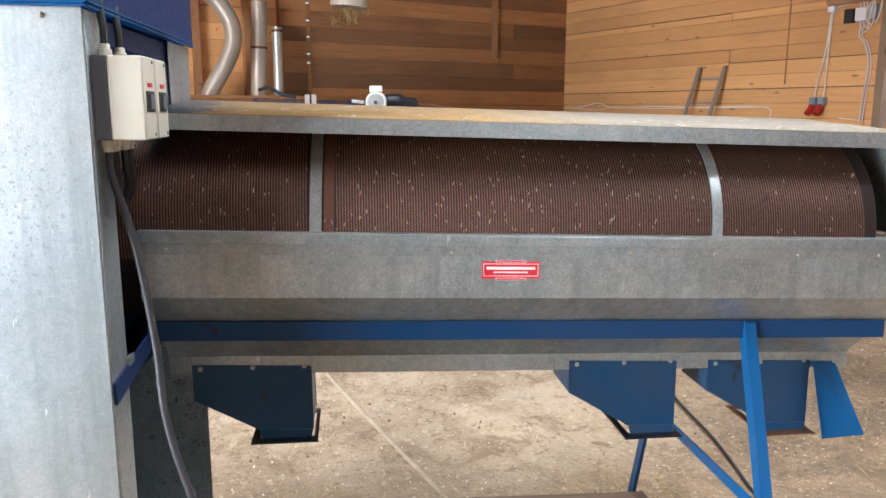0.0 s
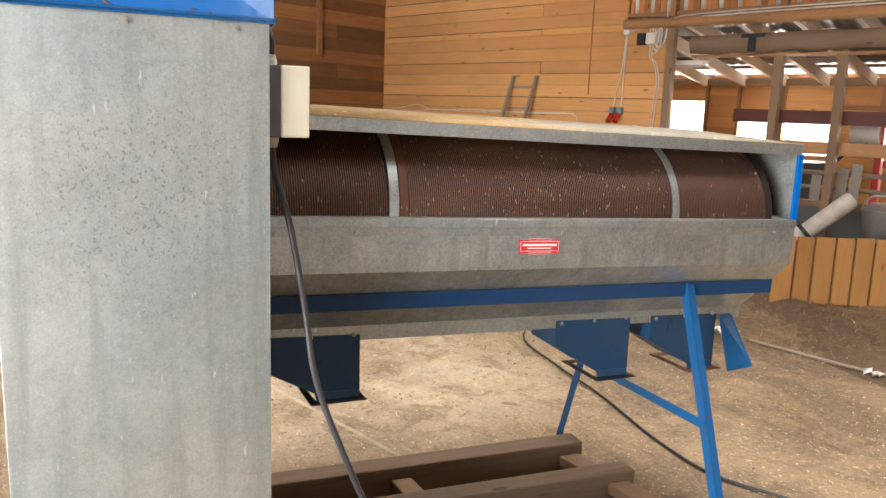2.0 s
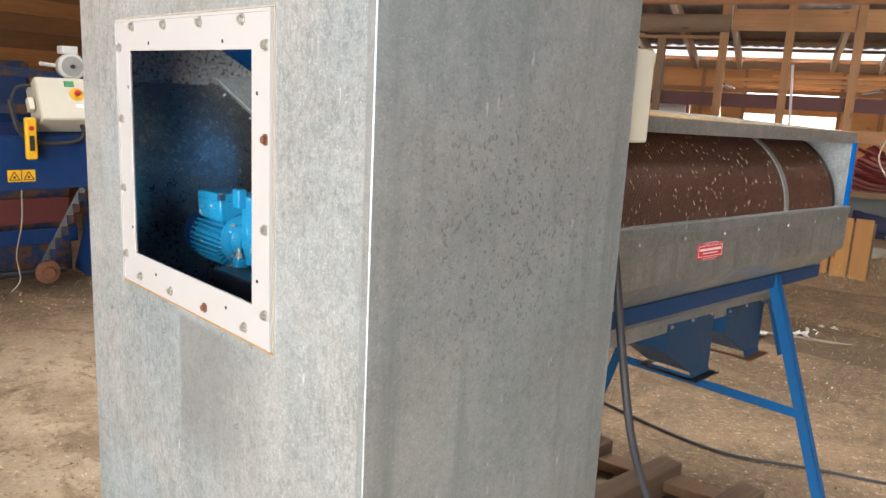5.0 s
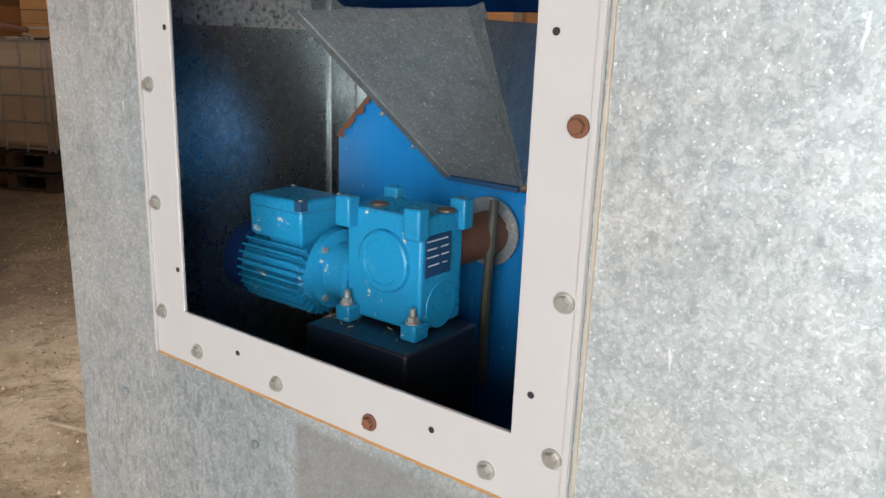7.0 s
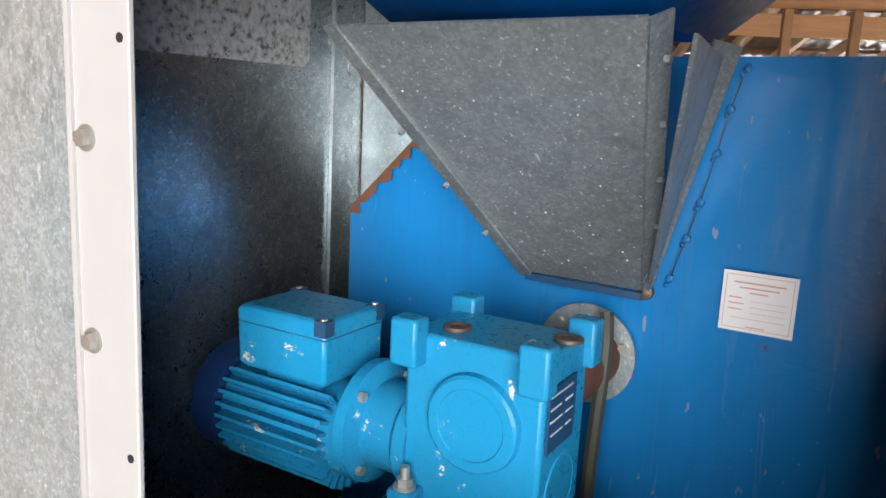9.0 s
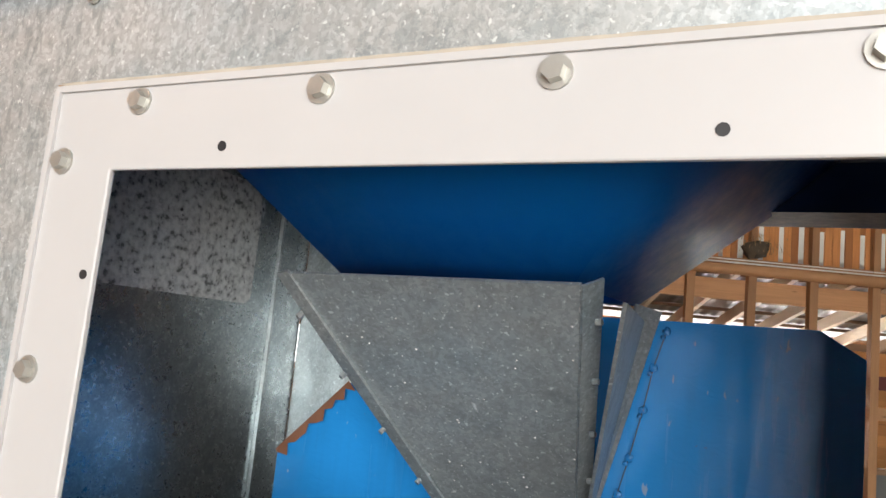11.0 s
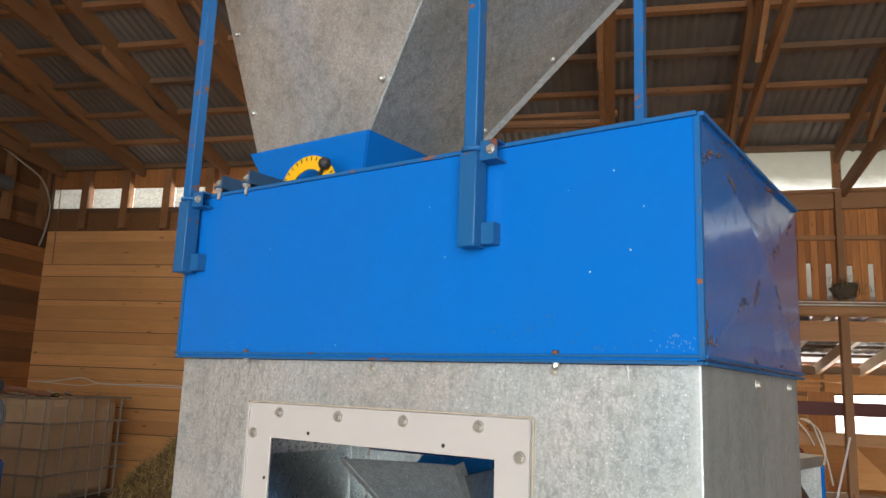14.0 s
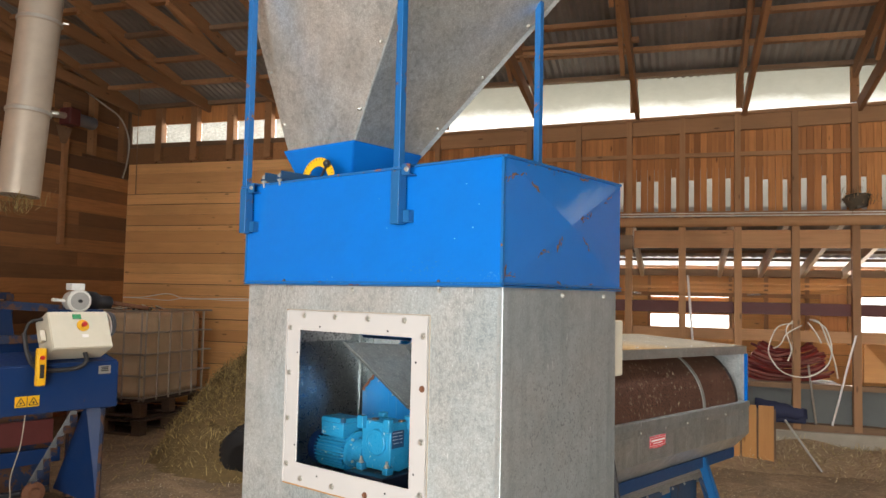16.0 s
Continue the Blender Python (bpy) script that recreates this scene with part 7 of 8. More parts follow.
for z0 in (0.0, 0.225):
    for k in range(3):
        part("bottom_board", box(BMS(), 0.02, 1.08, 0.02 + k * 0.55, 0.14 + k * 0.55, z0, z0 + 0.025), PALLET, ibc)
        for q in range(3):
            part("block", box(BMS(), 0.02 + q * 0.47, 0.14 + q * 0.47, 0.02 + k * 0.55, 0.14 + k * 0.55, z0 + 0.026, z0 + 0.16), PALLET, ibc)
    for k in range(6):
        part("top_board", box(BMS(), 0.0 + k * 0.19, 0.13 + k * 0.19, 0.0, 1.26, z0 + 0.165, z0 + 0.19), PALLET, ibc)
bm = box(BMS(), 0.04, 1.06, 0.04, 1.22, 0.45, 1.5)
part("tank", bm, PLASTIC, ibc, "cloudy plastic tank", 0.07)
part("cap", cyl(BMS(), (0.55, 0.63, 1.5), (0.55, 0.63, 1.55), 0.12, 20), BLACK, ibc)
TUBE = plain("dull_cage_tube", (0.42, 0.37, 0.31), 0.5, 0.5)
for k in range(5):
    z = 0.46 + k * 0.265
    part("hoop", tube(BMS(), [(0.0, 0.03, z), (0.0, 1.23, z), (0.03, 1.26, z), (1.07, 1.26, z), (1.1, 1.23, z), (1.1, 0.03, z), (1.07, 0.0, z), (0.03, 0.0, z), (0.0, 0.03, z)], 0.012, 6, 2), TUBE, ibc)
for k in range(5):
    x = 0.04 + k * 0.255
    for y in (0.0, 1.26):
        part("bar", cyl(BMS(), (x, y, 0.42), (x, y, 1.53), 0.011, 6), TUBE, ibc)
for k in range(6):
    y = 0.04 + k * 0.236
    for x in (0.0, 1.1):
        part("bar", cyl(BMS(), (x, y, 0.42), (x, y, 1.53), 0.011, 6), TUBE, ibc)
for k in range(14):
    x, y = r2.uniform(0.1, 0.9), r2.uniform(0.05, 0.8)
    bm = beam(BMS(), (x, y, 1.535), (x + r2.uniform(-0.2, 0.2), y + r2.uniform(-0.2, 0.2), 1.55 + 0.04 * r2.random()), 0.03, 0.008)
    part("scrap", bm, CREAM if k % 3 else PALLET, ibc)

# ---- straw heap ----
heap = thing("straw_heap", "loose heap of yellow straw on the floor", "straw heap", BM)
HC = (4.1, -1.6)


def heap_z(u, n):
    d = math.hypot((u - HC[0]) / 1.62, (n - HC[1]) / 1.95)
    return max(0.0, 1.35 * (1 - d ** 1.9)) * (1 + 0.25 * noise.noise((u * 1.8, n * 1.8, 1.0))) + 0.06 * noise.noise((u * 6, n * 6, 2.0)) * (1 if d < 1 else 0)


bm = BMS()
K = 44
gv = [[bm.verts.new((HC[0] - 1.9 + 3.8 * i / K, HC[1] - 2.2 + 3.9 * j / K, heap_z(HC[0] - 1.9 + 3.8 * i / K, HC[1] - 2.2 + 3.9 * j / K) - 0.02)) for j in range(K + 1)] for i in range(K + 1)]
for i in range(K):
    for j in range(K):
        bm.faces.new((gv[i][j], gv[i + 1][j], gv[i + 1][j + 1], gv[i][j + 1])).smooth = True
part("heap_core", bm, plain("packed_straw", (0.16, 0.105, 0.04), 0.9, 0, 0.7, 18, 0.6), heap)
pts = []
while len(pts) < 34000:
    u, n = HC[0] + r.gauss(0, 0.9), HC[1] + r.gauss(0, 1.0)
    z = heap_z(u, n)
    if n < -0.05 and (z > 0.02 or r.random() < 0.15):
        pts.append((u, n, z - 0.01))
blades("loose_straw", pts, STRAW, (0.04, 0.13), 0.0036, heap, 0.45, 9)
tyre = thing("tyre", "old black tyre sunk in the straw heap", "tyre", pose(1.9, 6.62, 0.2) @ pose(0, 0, 0, 0, 70, 20))
part("tread", lathe(BMS(), (0, 0, -0.1), (0, 0, 1), [(0.0, 0.2), (0.0, 0.29), (0.03, 0.33), (0.17, 0.33), (0.2, 0.29), (0.2, 0.2), (0.16, 0.19), (0.04, 0.19), (0.0, 0.2)], 36), BLACK, tyre)
for k in range(36):
    an = k / 36 * 2 * math.pi
    part("rib", box(BMS(), 0.325, 0.338, -0.014, 0.014, -0.085, 0.085, Matrix.Rotation(an, 4, "Z")), BLACK, tyre)

# ---- ducts and pipes ----
DUCT = plain("pale_duct_steel", (0.46, 0.395, 0.32), 0.45, 0.3, 0.35, 4)
duct = thing("hanging_duct", "pale sheet-metal duct hanging from the roof with straw in its mouth", "duct", pose(-0.035, 7.4, 2.56))
part("pipe", lathe(BMS(), (0, 0, 0), (0.064, 0.0, 1), [(0, 0.155), (0.0, 0.17), (0.7, 0.17), (0.71, 0.178), (0.74, 0.178), (0.75, 0.17), (1.5, 0.17), (1.51, 0.178), (1.54, 0.178), (1.55, 0.17), (3.3, 0.17)], 28), DUCT, duct)
for z in (0.73, 1.53):
    part("clamp_ring", lathe(BMS(), (0.064 * z, 0, z - 0.02), (0.064, 0, 1), [(0, 0.172), (0, 0.184), (0.025, 0.184), (0.025, 0.172)], 28), STEEL, duct)
    part("clamp_screw", cyl(BMS(), (0.15 + 0.064 * z, -0.11, z), (0.19 + 0.064 * z, -0.14, z), 0.012, 8), STEEL, duct)
pts = [(r.gauss(0, 0.08), r.gauss(0, 0.08), -0.01 - 0.16 * r.random()) for k in range(160)]
blades("straw_tuft", pts, STRAW, (0.06, 0.17), 0.003, duct, 1.2, 12)


def leaning_pipe(name, label, path, rad, mat, band=None):
    ob = thing(name, label, "pipe", pose(*path[0]), "pipes by the wall")
    o = Vector(path[0])
    part("barrel", tube(BMS(), [Vector(p) - o for p in path], rad, 16, 5), mat, ob)
    if band is not None:
        a = Vector(path[0]).lerp(Vector(path[1]), band) - o
        d = (Vector(path[1]) - Vector(path[0])).normalized()
        part("band", lathe(BMS(), a, d, [(0, rad), (0, rad + 0.006), (0.03, rad + 0.006), (0.03, rad)], 18), RUST, ob)
    return ob


leaning_pipe("steel_pipe", "dull steel pipe standing against the gable wall", [(-1.17, 9.85, 1.8), (-1.12, 9.85, 2.92)], 0.095, DUCT, 0.5)
leaning_pipe("thin_pipe", "slim steel pipe standing against the gable wall", [(-0.92, 9.85, 1.8), (-0.92, 9.85, 2.62)], 0.062, STEEL, 0.93)
leaning_pipe("bent_duct", "bent pale duct with a red clamp hanging on the gable wall", [(-1.78, 9.5, 1.6), (-1.68, 9.5, 1.85), (-1.5, 9.5, 2.15), (-1.4, 9.5, 2.4), (-1.42, 9.5, 2.65), (-1.58, 9.5, 2.9), (-1.72, 9.45, 2.98)], 0.1, DUCT)
bin_o = thing("wooden_bin", "tall board-sided wooden bin against the gable wall", "bin", BM @ pose(0.05, -7.6, 0))
for nm, q in (("front", (0.75, 0.78, 0.0, 3.0)), ("side", (0.05, 0.75, 2.97, 3.0)), ("side", (0.05, 0.75, 0.0, 0.03))):
    for k in range(7):
        part("board", box(BMS(), q[0], q[1], q[2], q[3], k * 0.25, k * 0.25 + 0.245), WALL_DARK, bin_o)
part("top", box(BMS(), 0.0, 0.8, -0.02, 3.02, 1.752, 1.79), WALL_DARK, bin_o)

fan = thing("wall_gear_motor", "small red and grey gear motor on the gable wall", "motor", BM @ pose(0.06, -1.4, 4.17))
part("gear_case", box(BMS(), 0.0, 0.2, -0.12, 0.08, -0.12, 0.12), RED_DARK, fan, "", 0.02)
part("motor", cyl(BMS(), (0.1, 0.08, 0.0), (0.1, 0.42, 0.0), 0.09, 18), GREY_PLASTIC, fan)
part("shaft", cyl(BMS(), (0.1, -0.12, 0.0), (0.1, -0.38, -0.03), 0.045, 14), DUCT, fan)
part("bracket", plate(BMS(), [(0.02, -0.15, -0.13), (0.02, 0.12, -0.13), (0.02, 0.02, -0.36), (0.02, -0.06, -0.36)], 0.03), BEAM, fan)
ob = part("wall_cable", tube(BMS(), [(0.1, -2.1, 5.0), (0.1, -1.5, 4.75), (0.1, -0.8, 4.55), (0.1, -0.35, 4.4), (0.08, -0.12, 4.1), (0.06, -0.12, 3.75), (0.06, -0.2, 3.5)], 0.012, 6), plain("pale_cable", (0.5, 0.45, 0.38), 0.6))
in_hall(ob, "pale cable drooping across the wall corner", "cable", "")
ob = part("pull_cord", tube(BMS(), [(0.55, -0.5, 5.1), (0.55, -0.5, 4.2), (0.56, -0.5, 3.2)], 0.006, 6), BEAM)
in_hall(ob, "thin cord hanging from the roof", "cord", "")

# ---- on the east wall ----
ladder = thing("ladder", "grey aluminium ladder leaning on the board wall", "ladder", BM @ pose(2.62, -0.32, 0))
ALU = plain("dull_aluminium", (0.36, 0.31, 0.26), 0.55, 0.4)
for x in (0.0, 0.4):
    part("stile", beam(BMS(), (x - 0.03, -0.35, 0.0), (x + 0.16, 0.27, 2.16), 0.024, 0.045, (1, 0, 0)), ALU, ladder)
for k in range(7):
    f = 0.12 + k * 0.135
    part("rung", beam(BMS(), (-0.03 + 0.19 * f, -0.35 + 0.62 * f, 2.16 * f), (0.37 + 0.19 * f, -0.35 + 0.62 * f, 2.16 * f), 0.025, 0.025), ALU, ladder)
CABLE_W = plain("white_cable", (0.82, 0.78, 0.7), 0.55)


def wall_cable(path, rad=0.008, label="white cable clipped to the board wall"):
    return in_hall(part("cable_run", tube(BMS(), path, rad, 6), CABLE_W), label, "cable", "")


wall_cable([(0.02, -0.02, 1.66), (0.4, -0.03, 1.67), (0.85, -0.03, 1.73), (1.2, -0.03, 1.66), (2.0, -0.03, 1.68), (3.0, -0.03, 1.66), (3.8, -0.03, 1.67)])
wall_cable([(0.02, -0.02, 1.66), (0.4, -0.03, 1.65), (0.85, -0.03, 1.63), (1.2, -0.03, 1.67), (2.0, -0.03, 1.65), (3.0, -0.03, 1.67), (3.8, -0.03, 1.66), (3.82, -0.03, 1.5)], 0.006)
for du in (-0.03, 0.03):
    wall_cable([(4.52 + du * 0.3, -0.025, 2.66), (4.5 + du * 0.4, -0.025, 2.3), (4.47 + du * 1.5, -0.03, 1.95), (4.46 + du * 1.8, -0.04, 1.78)])
wall_cable([(4.54, -0.025, 2.69), (4.75, -0.03, 2.72), (5.0, -0.05, 2.73), (5.4, -0.09, 2.8), (6.4, -0.13, 2.82), (8.0, -0.13, 2.83), (10.0, -0.13, 2.83), (13.0, -0.13, 2.83)])
wall_cable([(4.94, -0.03, 2.6), (4.93, -0.05, 2.74), (5.3, -0.1, 2.83), (6.4, -0.135, 2.85), (8.0, -0.135, 2.86), (13.0, -0.135, 2.86)], 0.007)
wall_cable([(5.04, -0.03, 3.6), (5.04, -0.03, 3.0), (5.06, -0.04, 2.7), (5.02, -0.05, 2.5), (4.98, -0.04, 2.56)], 0.007)
for q in (0.0, 0.03):
    wall_cable([(4.86 + q, -0.03, 2.56), (4.86 + q, -0.05, 2.38), (4.92 + q, -0.04, 2.3), (4.97 + q, -0.03, 2.1), (4.95 + q, -0.03, 1.8), (4.93 + q, -0.03, 1.5)], 0.007)
wall_cable([(4.7, -0.04, 1.55), (4.93, -0.04, 1.53)], 0.006)
for k in range(3):
    q = 0.035 * k
    wall_cable([(4.86 + q, -0.07, 2.66), (4.87 + q, -0.08, 2.75), (4.97 + q, -0.08, 2.77), (5.02 - q, -0.08, 2.66), (5.0 - q, -0.08, 2.48 + q), (4.92 + q, -0.08, 2.41 + q), (4.86 + q, -0.07, 2.52)], 0.0065, "white cable looped below a switch box")
for nm, lab, a, b, c, d, mat in (("junction_box", "small white junction box", 4.49, 4.57, 2.65, 2.74, LABEL_WHITE), ("switch_box", "black switch box", 4.68, 4.78, 2.52, 2.66, BLACK), ("switch_box", "white switch box", 4.8, 4.92, 2.53, 2.66, LABEL_WHITE), ("switch_box", "grey switch box", 4.93, 5.02, 2.54, 2.68, plain("light_grey_plastic", (0.45, 0.45, 0.44), 0.5))):
    in_hall(part(nm, box(BMS(), a, b, -0.07, -0.004, c, d), mat, None, "", 0.006), lab + " on the board wall", "switch box", "")
for u, mat in ((4.40, plain("blue_grey_plastic", (0.22, 0.28, 0.36), 0.5)), (4.50, plain("blue_grey_plastic2", (0.25, 0.3, 0.36), 0.5))):
    sock = thing("power_socket", "grey and red industrial power socket on the wall", "socket", BM @ pose(u, 0, 1.7), "power sockets")
    part("box", box(BMS(), -0.036, 0.036, -0.075, -0.004, -0.02, 0.07), mat, sock, "", 0.006)
    part("inlet", cyl(BMS(), (0, -0.06, -0.02), (0.0, -0.12, -0.09), 0.029, 16), RED, sock)
    part("cap", cyl(BMS(), (0, -0.118, -0.088), (0.0, -0.135, -0.11), 0.034, 16), RED, sock)
ob = part("wall_stain", box(BMS(), 3.985, 4.005, -0.0075, -0.006, 1.92, 3.3), WALL_DARK)
in_hall(ob, "dark seam strip on the board wall", "strip")
tubel = thing("tube_lamp", "unlit white fluorescent tube lamp under the lean-to beam", "lamp", BM @ pose(4.8, 0.4, 2.31))
part("body", box(BMS(), 0.0, 0.6, -0.04, 0.04, 0.0, 0.05), LABEL_WHITE, tubel, "", 0.006)
part("tube", cyl(BMS(), (0.03, 0, -0.02), (0.57, 0, -0.02), 0.015, 10), WHITE, tubel)
brk = thing("black_bracket", "black steel bracket bolted to the rough log", "bracket", BM @ pose(6.13, -0.105, 2.59))
part("top", box(BMS(), -0.12, 0.12, -0.04, 0.02, -0.04, 0.0), BLACK_STEEL, brk)
part("stem", box(BMS(), -0.04, 0.04, -0.05, 0.01, -0.19, -0.04), BLACK_STEEL, brk, "", 0.01)
for a, b in (((6.25, -1.0, 4.72), (7.7, -1.0, 4.7)), ((6.45, -1.02, 4.775), (7.85, -1.02, 4.79))):
    in_hall(part("loose_plank", beam(BMS(), a, b, 0.1, 0.045), STUD_X, None, "", 0.004), "split plank laid across the roof timbers", "plank", "", "loose planks")
nest = thing("bird_nest", "dark mud and straw bird nest on a wall post", "nest", BM @ pose(10.27, -0.1, 2.9))
bm = BMS()
lathe(bm, (0, 0, 0), (0, 0, 1), [(0.0, 0.06), (0.04, 0.12), (0.1, 0.145), (0.16, 0.13), (0.17, 0.09), (0.12, 0.06)], 18)
for v in bm.verts:
    v.co += Vector((noise.noise(v.co * 14) * 0.05, noise.noise(v.co * 11 + Vector((3, 0, 0))) * 0.04, noise.noise(v.co * 9) * 0.03))
part("mud_cup", bm, plain("dry_mud", (0.1, 0.08, 0.055), 0.95, 0, 0.5, 30, 0.8), nest)
blades("nest_straws", [(r.gauss(0, 0.12), r.gauss(-0.05, 0.06), 0.04 + abs(r.gauss(0, 0.09))) for k in range(220)], STRAW_DARK, (0.05, 0.13), 0.003, nest, 0.7, 15)

# ---- low slatted screen ----
screen = thing("slatted_screen", "low bent screen of fresh pine boards on the floor", "screen", BM)
LINE = [Vector((7.12, -1.55, 0)), Vector((7.55, -1.16, 0)), Vector((8.0, -0.78, 0)), Vector((8.45, -0.63, 0)), Vector((8.95, -0.6, 0)), Vector((9.4, -0.63, 0))]
walkline = smooth_path(LINE, 24)
cum, last = 0.0, walkline[0]
edge_pts, nxt = [walkline[0]], 0.18
for p in walkline[1:]:
    cum += (p - last).length
    last = p
    if cum >= nxt:
        edge_pts.append(p)
        nxt += 0.18
for a, b in zip(edge_pts, edge_pts[1:]):
    d = (b - a).normalized()
    h = 0.635 + r2.uniform(-0.006, 0.006)
    part("board", beam(BMS(), (a + b) / 2 + Vector((0, 0, 0.012)), (a + b) / 2 + Vector((0, 0, h)), (b - a).length - 0.022, 0.024, d.cross(Vector((0, 0, 1)))), FENCE, screen, "", 0.002)
nrm_back = 0.03
for z in (0.12, 0.5):
    part("batten", tube(BMS(), [p + Vector((-0.02, 0.035, z)) for p in edge_pts[::2]], 0.02, 6, 3), POST, screen)
for a, b in zip(edge_pts, edge_pts[1:]):
    e = b + Vector((-0.012, 0.022, 0))
    part("cover_strip", beam(BMS(), e + Vector((0, 0, 0.02)), e + Vector((0, 0, 0.6)), 0.05, 0.012, (b - a).normalized().cross(Vector((0, 0, 1)))), POST, screen)

# ---- things stored along the lean-to ----
bucket = thing("steel_bucket", "dull steel churn with a wire handle", "bucket", BM @ pose(7.65, -0.22, 0.3))
part("body", lathe(BMS(), (0, 0, 0), (0, 0, 1), [(0, 0.16), (0.02, 0.17), (0.5, 0.19), (0.52, 0.2), (0.54, 0.2), (0.55, 0.17), (0.6, 0.12)], 24), plain("dull_tin", (0.45, 0.45, 0.44), 0.4, 0.7), bucket)
part("handle", tube(BMS(), [(-0.2, 0, 0.52), (-0.12, 0, 0.66), (0.12, 0, 0.66), (0.2, 0, 0.52)], 0.01, 6), STEEL, bucket)
part("ear", box(BMS(), 0.18, 0.22, -0.03, 0.03, 0.46, 0.54), STEEL, bucket)
seat = thing("plastic_shell", "grey curved plastic seat shell standing upright", "seat shell", BM @ pose(8.08, -0.2, 0.3) @ pose(0, 0, 0, -8, 0, 0))
bm = BMS()
col = []
for i in range(9):
    a = -1 + 2 * i / 8
    col.append([bm.verts.new((a * (0.2 + 0.04 * math.sin(j / 8 * 3)), -0.09 * a * a + 0.05, j * 0.115 * (1 if j < 8 else 1) - (0.08 * a * a if j == 8 else 0))) for j in range(9)])
for i in range(8):
    for j in range(8):
        bm.faces.new((col[i][j], col[i + 1][j], col[i + 1][j + 1], col[i][j + 1])).smooth = True
inflate(part("shell", bm, plain("grey_shell", (0.3, 0.31, 0.3), 0.4, 0.3), seat), 0.02)
spout = thing("white_spout", "dirty white metal spout leaning over the screen", "spout", BM @ pose(7.02, -0.75, 0.5))
part("tube", lathe(BMS(), (0, 0, 0), (0.6, 0.25, 0.62), [(0, 0.1), (0.1, 0.1), (0.12, 0.085), (0.62, 0.085), (0.66, 0.06)], 18), plain("chipped_white_paint", (0.62, 0.58, 0.52), 0.55, 0, 0.7, 9), spout)
part("collar", lathe(BMS(), (-0.24, -0.1, -0.02), (1, 0.4, 0.1), [(0, 0.08), (0.02, 0.11), (0.24, 0.11), (0.26, 0.09)], 18), CREAM, spout)
part("stand", box(BMS(), -0.06, 0.06, -0.05, 0.05, -0.5, 0.0), POST, spout)
part("strap", lathe(BMS(), (0.07, 0.03, 0.075), (0.6, 0.25, 0.62), [(0, 0.086), (0, 0.11), (0.04, 0.11), (0.04, 0.086)], 18), BLACK, spout)
ext = thing("fire_extinguisher", "red fire extinguisher hanging on a post with hoses", "fire extinguisher", BM @ pose(6.63, -0.14, 0.86))
part("bottle", lathe(BMS(), (0, 0, 0), (0, 0, 1), [(0, 0.06), (0.02, 0.085), (0.4, 0.085), (0.46, 0.05), (0.5, 0.03)], 20), RED, ext)
part("valve", box(BMS(), -0.05, 0.06, -0.02, 0.02, 0.5, 0.55), BLACK, ext)
part("hose", tube(BMS(), [(0.05, 0, 0.52), (0.15, -0.02, 0.45), (0.13, -0.03, 0.2), (0.1, -0.04, 0.05)], 0.013, 8), BLACK, ext)
for k in range(3):
    part("wire", tube(BMS(), [(0.02 * k, -0.05, 0.62), (0.1 + 0.03 * k, -0.07, 0.4), (0.05 + 0.04 * k, -0.06, 0.15), (-0.05, -0.07, 0.3), (-0.02, -0.05, 0.6)], 0.007, 6), BEAM, ext)
redf = thing("red_machine_frame", "red steel machine frame in the lean-to", "machine frame", BM @ pose(7.3, 0.75, 0))
for x in (0.0, 0.35):
    part("column", box(BMS(), x - 0.035, x + 0.035, -0.05, 0.05, 0.0, 1.75), RED, redf, "", 0.004)
part("crossbar", box(BMS(), 0.05, 0.3, -0.04, 0.04, 1.2, 1.28), RED, redf)
part("motor", cyl(BMS(), (-0.3, 0, 1.55), (0.0, 0, 1.55), 0.12, 18), plain("grey_machine_paint", (0.5, 0.5, 0.48), 0.5), redf)
part("hose", tube(BMS(), [(-0.1, -0.1, 1.45), (-0.35, -0.12, 1.3), (-0.5, -0.12, 1.0), (-0.42, -0.14, 0.75)], 0.02, 8), BLACK, redf)
for k, (z, n0) in enumerate(((1.12, 0.42), (0.95, 0.5))):
    ob = part("pipe_rail", cyl(BMS(), (5.9, n0, z), (8.2, n0, z), 0.025, 10), ALU)
    in_hall(ob, "grey steel pipe rail in the lean-to", "pipe rail", "", "pipe rails")
for k, u in enumerate((6.75, 7.05, 7.9)):
    ob = part("rail_stand", box(BMS(), u - 0.025, u + 0.025, 0.44, 0.49, -0.02, 1.14), ALU)
    in_hall(ob, "grey steel stand of the pipe rail", "stand", "", "rail stands")
gcan = thing("green_canister", "pale green plastic canister on a shelf board", "canister", BM @ pose(6.68, -0.55, 0.0))
part("body", box(BMS(), -0.1, 0.12, -0.12, 0.1, 0.0, 0.72), plain("pale_green_plastic", (0.34, 0.42, 0.3), 0.5), gcan, "", 0.03)
jar = thing("tin_can", "dark tin can with a wire handle on the floor", "can", BM @ pose(6.82, -0.92, 0.0))
part("body", lathe(BMS(), (0, 0, 0), (0, 0, 1), [(0, 0.09), (0.25, 0.09), (0.26, 0.1), (0.28, 0.1), (0.3, 0.06), (0.34, 0.05)], 18), plain("dark_tin", (0.12, 0.11, 0.1), 0.5, 0.4), jar)
board_o = thing("grey_boards", "stack of grey boards leaning in the lean-to", "boards", BM @ pose(6.75, 0.2, 0.0))
for k in range(4):
    part("plank", beam(BMS(), (k * 0.12, 0.3, 0.02), (k * 0.13 + 0.1, 0.02 + k * 0.01, 1.1 + 0.05 * k), 0.1, 0.02, (0, 1, 0.3)), plain("grey_plank", (0.4, 0.38, 0.34), 0.8, 0, 0.4, 10), board_o)
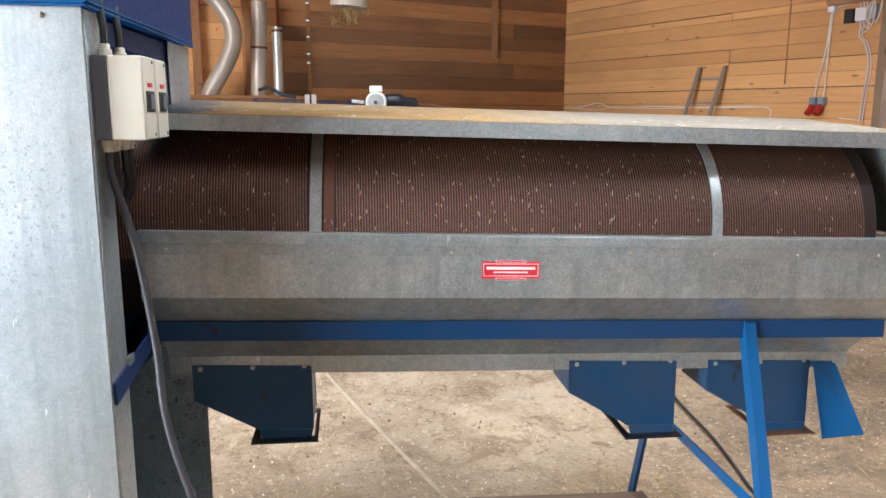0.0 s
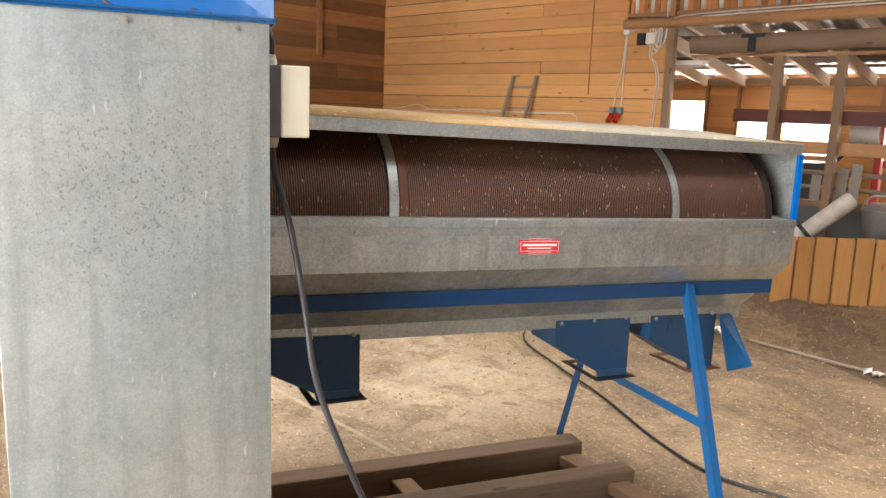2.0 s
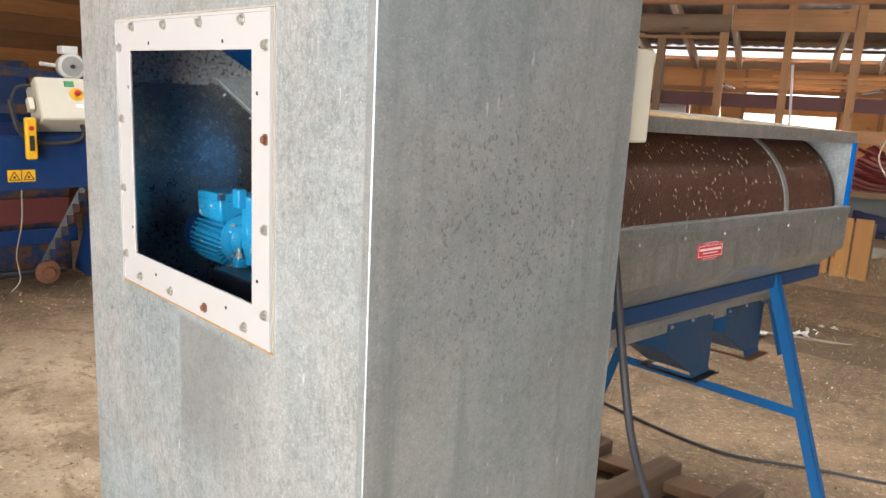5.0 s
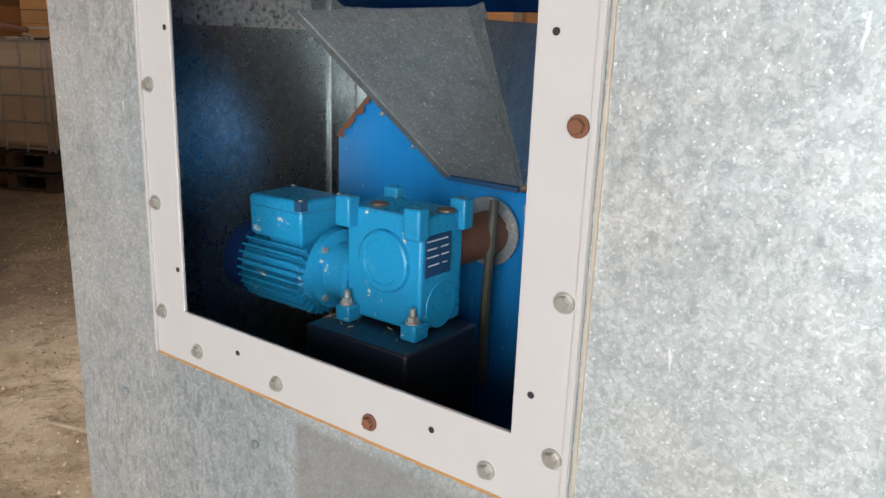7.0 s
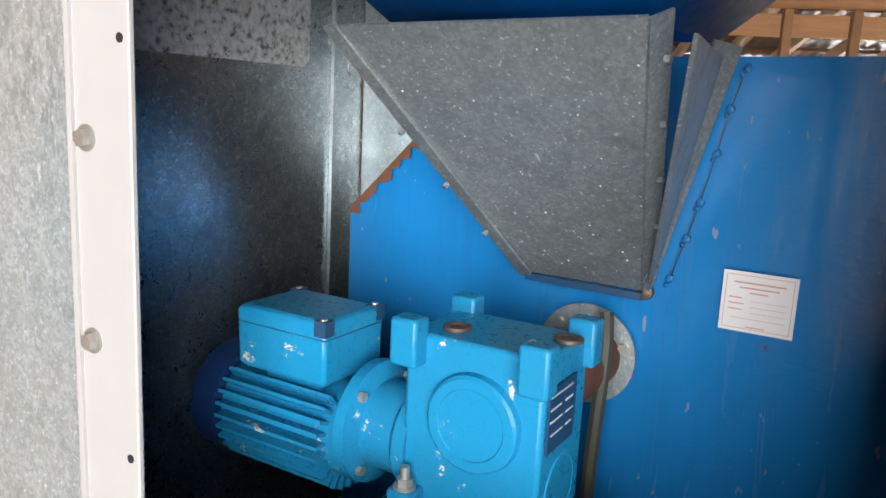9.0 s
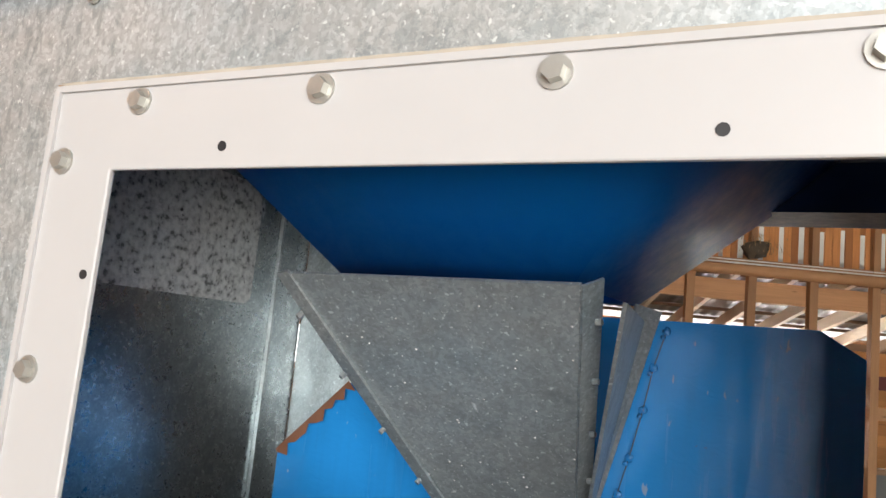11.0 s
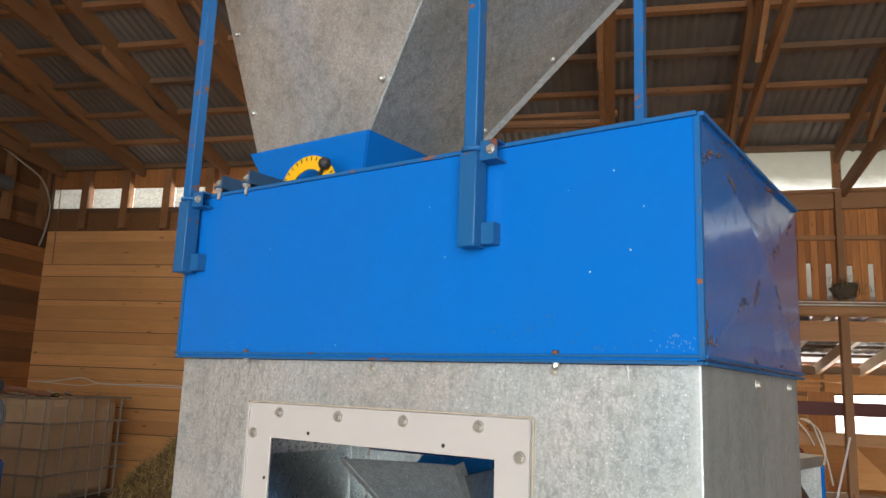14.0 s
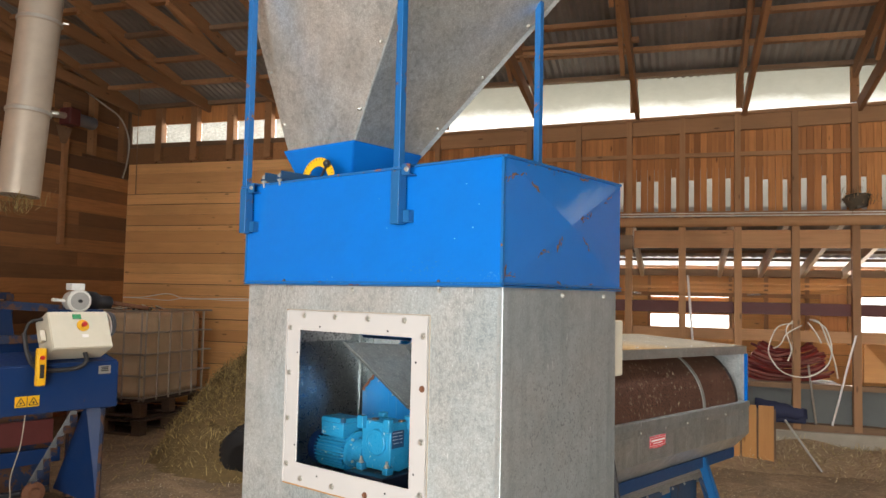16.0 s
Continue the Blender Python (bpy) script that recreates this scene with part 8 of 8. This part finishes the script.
# old wheel rims behind the corner post
for k, (u, n, z, rad, tilt) in enumerate(((5.75, 0.9, 0.33, 0.33, 75), (5.5, 1.5, 0.4, 0.42, 85), (5.2, 1.5, 0.82, 0.4, 5))):
    wh = thing("wheel_rim", "old cream-coloured steel wheel rim in the lean-to", "wheel rim", BM @ pose(u, n, z) @ pose(0, 0, 0, tilt, 0, 25 * k), "old wheel rims")
    part("rim", lathe(BMS(), (0, 0, -0.1), (0, 0, 1), [(0, rad), (0.02, rad), (0.05, rad - 0.05), (0.15, rad - 0.05), (0.18, rad), (0.2, rad), (0.18, rad - 0.03), (0.1, rad - 0.09), (0.02, rad - 0.03)], 30), plain("cream_rim_paint%d" % k, (0.5, 0.4, 0.28), 0.6, 0, 0.5, 6), wh)
    part("disc", lathe(BMS(), (0, 0, -0.01), (0, 0, 1), [(0, rad - 0.06), (0.02, rad - 0.06), (0.05, rad * 0.4), (0.05, 0.05)], 24), RUST, wh)
bb = part("dark_cupboard", box(BMS(), 4.9, 6.3, 1.9, 2.6, 0.0, 1.15), plain("dark_cupboard_paint", (0.07, 0.055, 0.045), 0.6), None, "", 0.01)
in_hall(bb, "dark low cupboard in the lean-to", "cupboard", "")
# red hoses, coiled cable, poles, tarpaulin
HOSES = [plain("faded_red_hose", (0.27, 0.035, 0.03), 0.6), plain("dark_red_hose", (0.17, 0.025, 0.025), 0.6), plain("pink_hose", (0.36, 0.14, 0.12), 0.6)]
hose_o = thing("hose_pile", "pile of faded red and white hoses hung in the lean-to", "hose pile", BM @ pose(9.6, 0.8, 0.8))
for k in range(26):
    z = 0.02 + 0.017 * k
    a = 0.5 - 0.009 * k
    part("hose", tube(BMS(), [(-a - r2.uniform(0, 0.12), r2.uniform(-0.15, 0.15), z + 0.05), (-a * 0.4, r2.uniform(-0.2, 0.1), z - 0.04), (a * 0.5, r2.uniform(-0.2, 0.1), z + r2.uniform(-0.05, 0.03)), (a + r2.uniform(0, 0.1), r2.uniform(-0.1, 0.1), z + 0.06)], 0.017, 8), HOSES[k % 3], hose_o)
part("shelf", box(BMS(), -0.6, 0.6, -0.3, 0.3, -0.03, 0.0), BEAM, hose_o)
part("shelf_leg", box(BMS(), -0.56, -0.5, -0.03, 0.03, -0.8, -0.03), POST, hose_o)
part("shelf_leg", box(BMS(), 0.5, 0.56, -0.03, 0.03, -0.8, -0.03), POST, hose_o)
coil = thing("cable_coil", "loose loops of white cable hung over a rail", "cable coil", BM @ pose(9.66, -0.09, 1.45))
for path in ([(-0.08, 0, 0.1), (-0.24, -0.03, 0.06), (-0.33, -0.03, -0.12), (-0.34, -0.03, -0.28), (-0.2, -0.03, -0.47), (0.04, -0.04, -0.52), (0.26, -0.03, -0.4), (0.33, -0.02, -0.2), (0.27, -0.02, 0.05), (0.14, 0, 0.14)],
             [(-0.08, 0, 0.13), (-0.16, -0.04, 0.02), (-0.1, -0.03, -0.2), (-0.14, -0.03, -0.34)],
             [(0.1, 0, 0.15), (0.2, -0.03, 0.12), (0.28, -0.03, -0.08), (0.35, -0.03, -0.3), (0.39, -0.03, -0.52)],
             [(0.02, 0, 0.08), (-0.15, -0.05, -0.02), (-0.22, -0.04, -0.15), (-0.3, -0.03, -0.2)],
             [(0.08, 0, 0.12), (0.16, -0.05, 0.0), (0.22, -0.04, -0.12)]):
    part("loop", tube(BMS(), path, 0.0085, 6, 5), CABLE_W, coil)
for nm, lab, a, b, rad, mat in (("white_pole", "white pole leaning on a wall post", (10.0, -0.045, 0.382), (10.25, -0.075, 1.43), 0.012, LABEL_WHITE), ("grey_pole", "grey steel pole leaning on the rail", (9.83, -0.045, 0.382), (9.745, -0.075, 1.07), 0.012, ALU), ("white_pole", "white pole leaning on a wall post", (8.55, -0.3, 0.02), (8.4, -0.085, 2.1), 0.014, LABEL_WHITE), ("iron_rod", "thin iron rod stuck in the straw", (9.75, -0.9, 0.01), (9.42, -0.66, 0.5), 0.012, STEEL)):
    in_hall(part(nm, cyl(BMS(), a, b, rad, 8), mat), lab, "pole", "")
tarp = thing("blue_tarpaulin", "dark blue folded tarpaulin on the wall sill", "tarpaulin", BM @ pose(9.45, 0.02, 0.385))
bm = BMS()
gv = [[bm.verts.new((-0.28 + 0.56 * i / 10, -0.12 + 0.16 * j / 6, 0.06 + 0.2 * math.sin(math.pi * j / 6) * (1 - 0.5 * i / 10) + 0.03 * noise.noise((i * 0.7, j * 0.9, 4)))) for j in range(7)] for i in range(11)]
for i in range(10):
    for j in range(6):
        bm.faces.new((gv[i][j], gv[i + 1][j], gv[i + 1][j + 1], gv[i][j + 1])).smooth = True
inflate(part("cloth", bm, plain("dark_blue_cloth", (0.015, 0.02, 0.06), 0.7), tarp), 0.02)
part("core", box(BMS(), -0.27, 0.27, -0.11, 0.03, 0.0, 0.075), plain("dark_blue_cloth2", (0.015, 0.02, 0.06), 0.7), tarp, "", 0.02)
for k, (u0, u1, n, z) in enumerate(((7.6, 10.3, 1.2, 1.98), (8.2, 10.8, 1.5, 2.05), (7.9, 9.6, 0.9, 1.92))):
    in_hall(part("stored_plank", box(BMS(), u0, u1, n - 0.07, n + 0.07, z - 0.015, z + 0.015), WALL_WOOD), "spruce plank stored under the lean-to roof", "plank", "", "stored planks")
for u in (7.7, 9.3, 10.7):
    in_hall(part("plank_bearer", box(BMS(), u - 0.04, u + 0.04, 0.24, 2.2, 1.88, 1.9), BEAM), "timber bearer for the stored planks", "bearer", "", "plank bearers")
in_hall(part("plywood_sheet", box(BMS(), 9.95, 10.23, 0.35, 0.37, 1.36, 1.9), WALL_VERT), "plywood sheet standing in the lean-to", "plywood", "")
in_hall(part("plywood_sheet", plate(BMS(), [(10.42, 0.42, 0.86), (10.85, 0.42, 0.86), (10.42, 0.36, 1.32)], 0.02), WALL_WOOD), "plywood sheet leaning in the lean-to", "plywood", "")
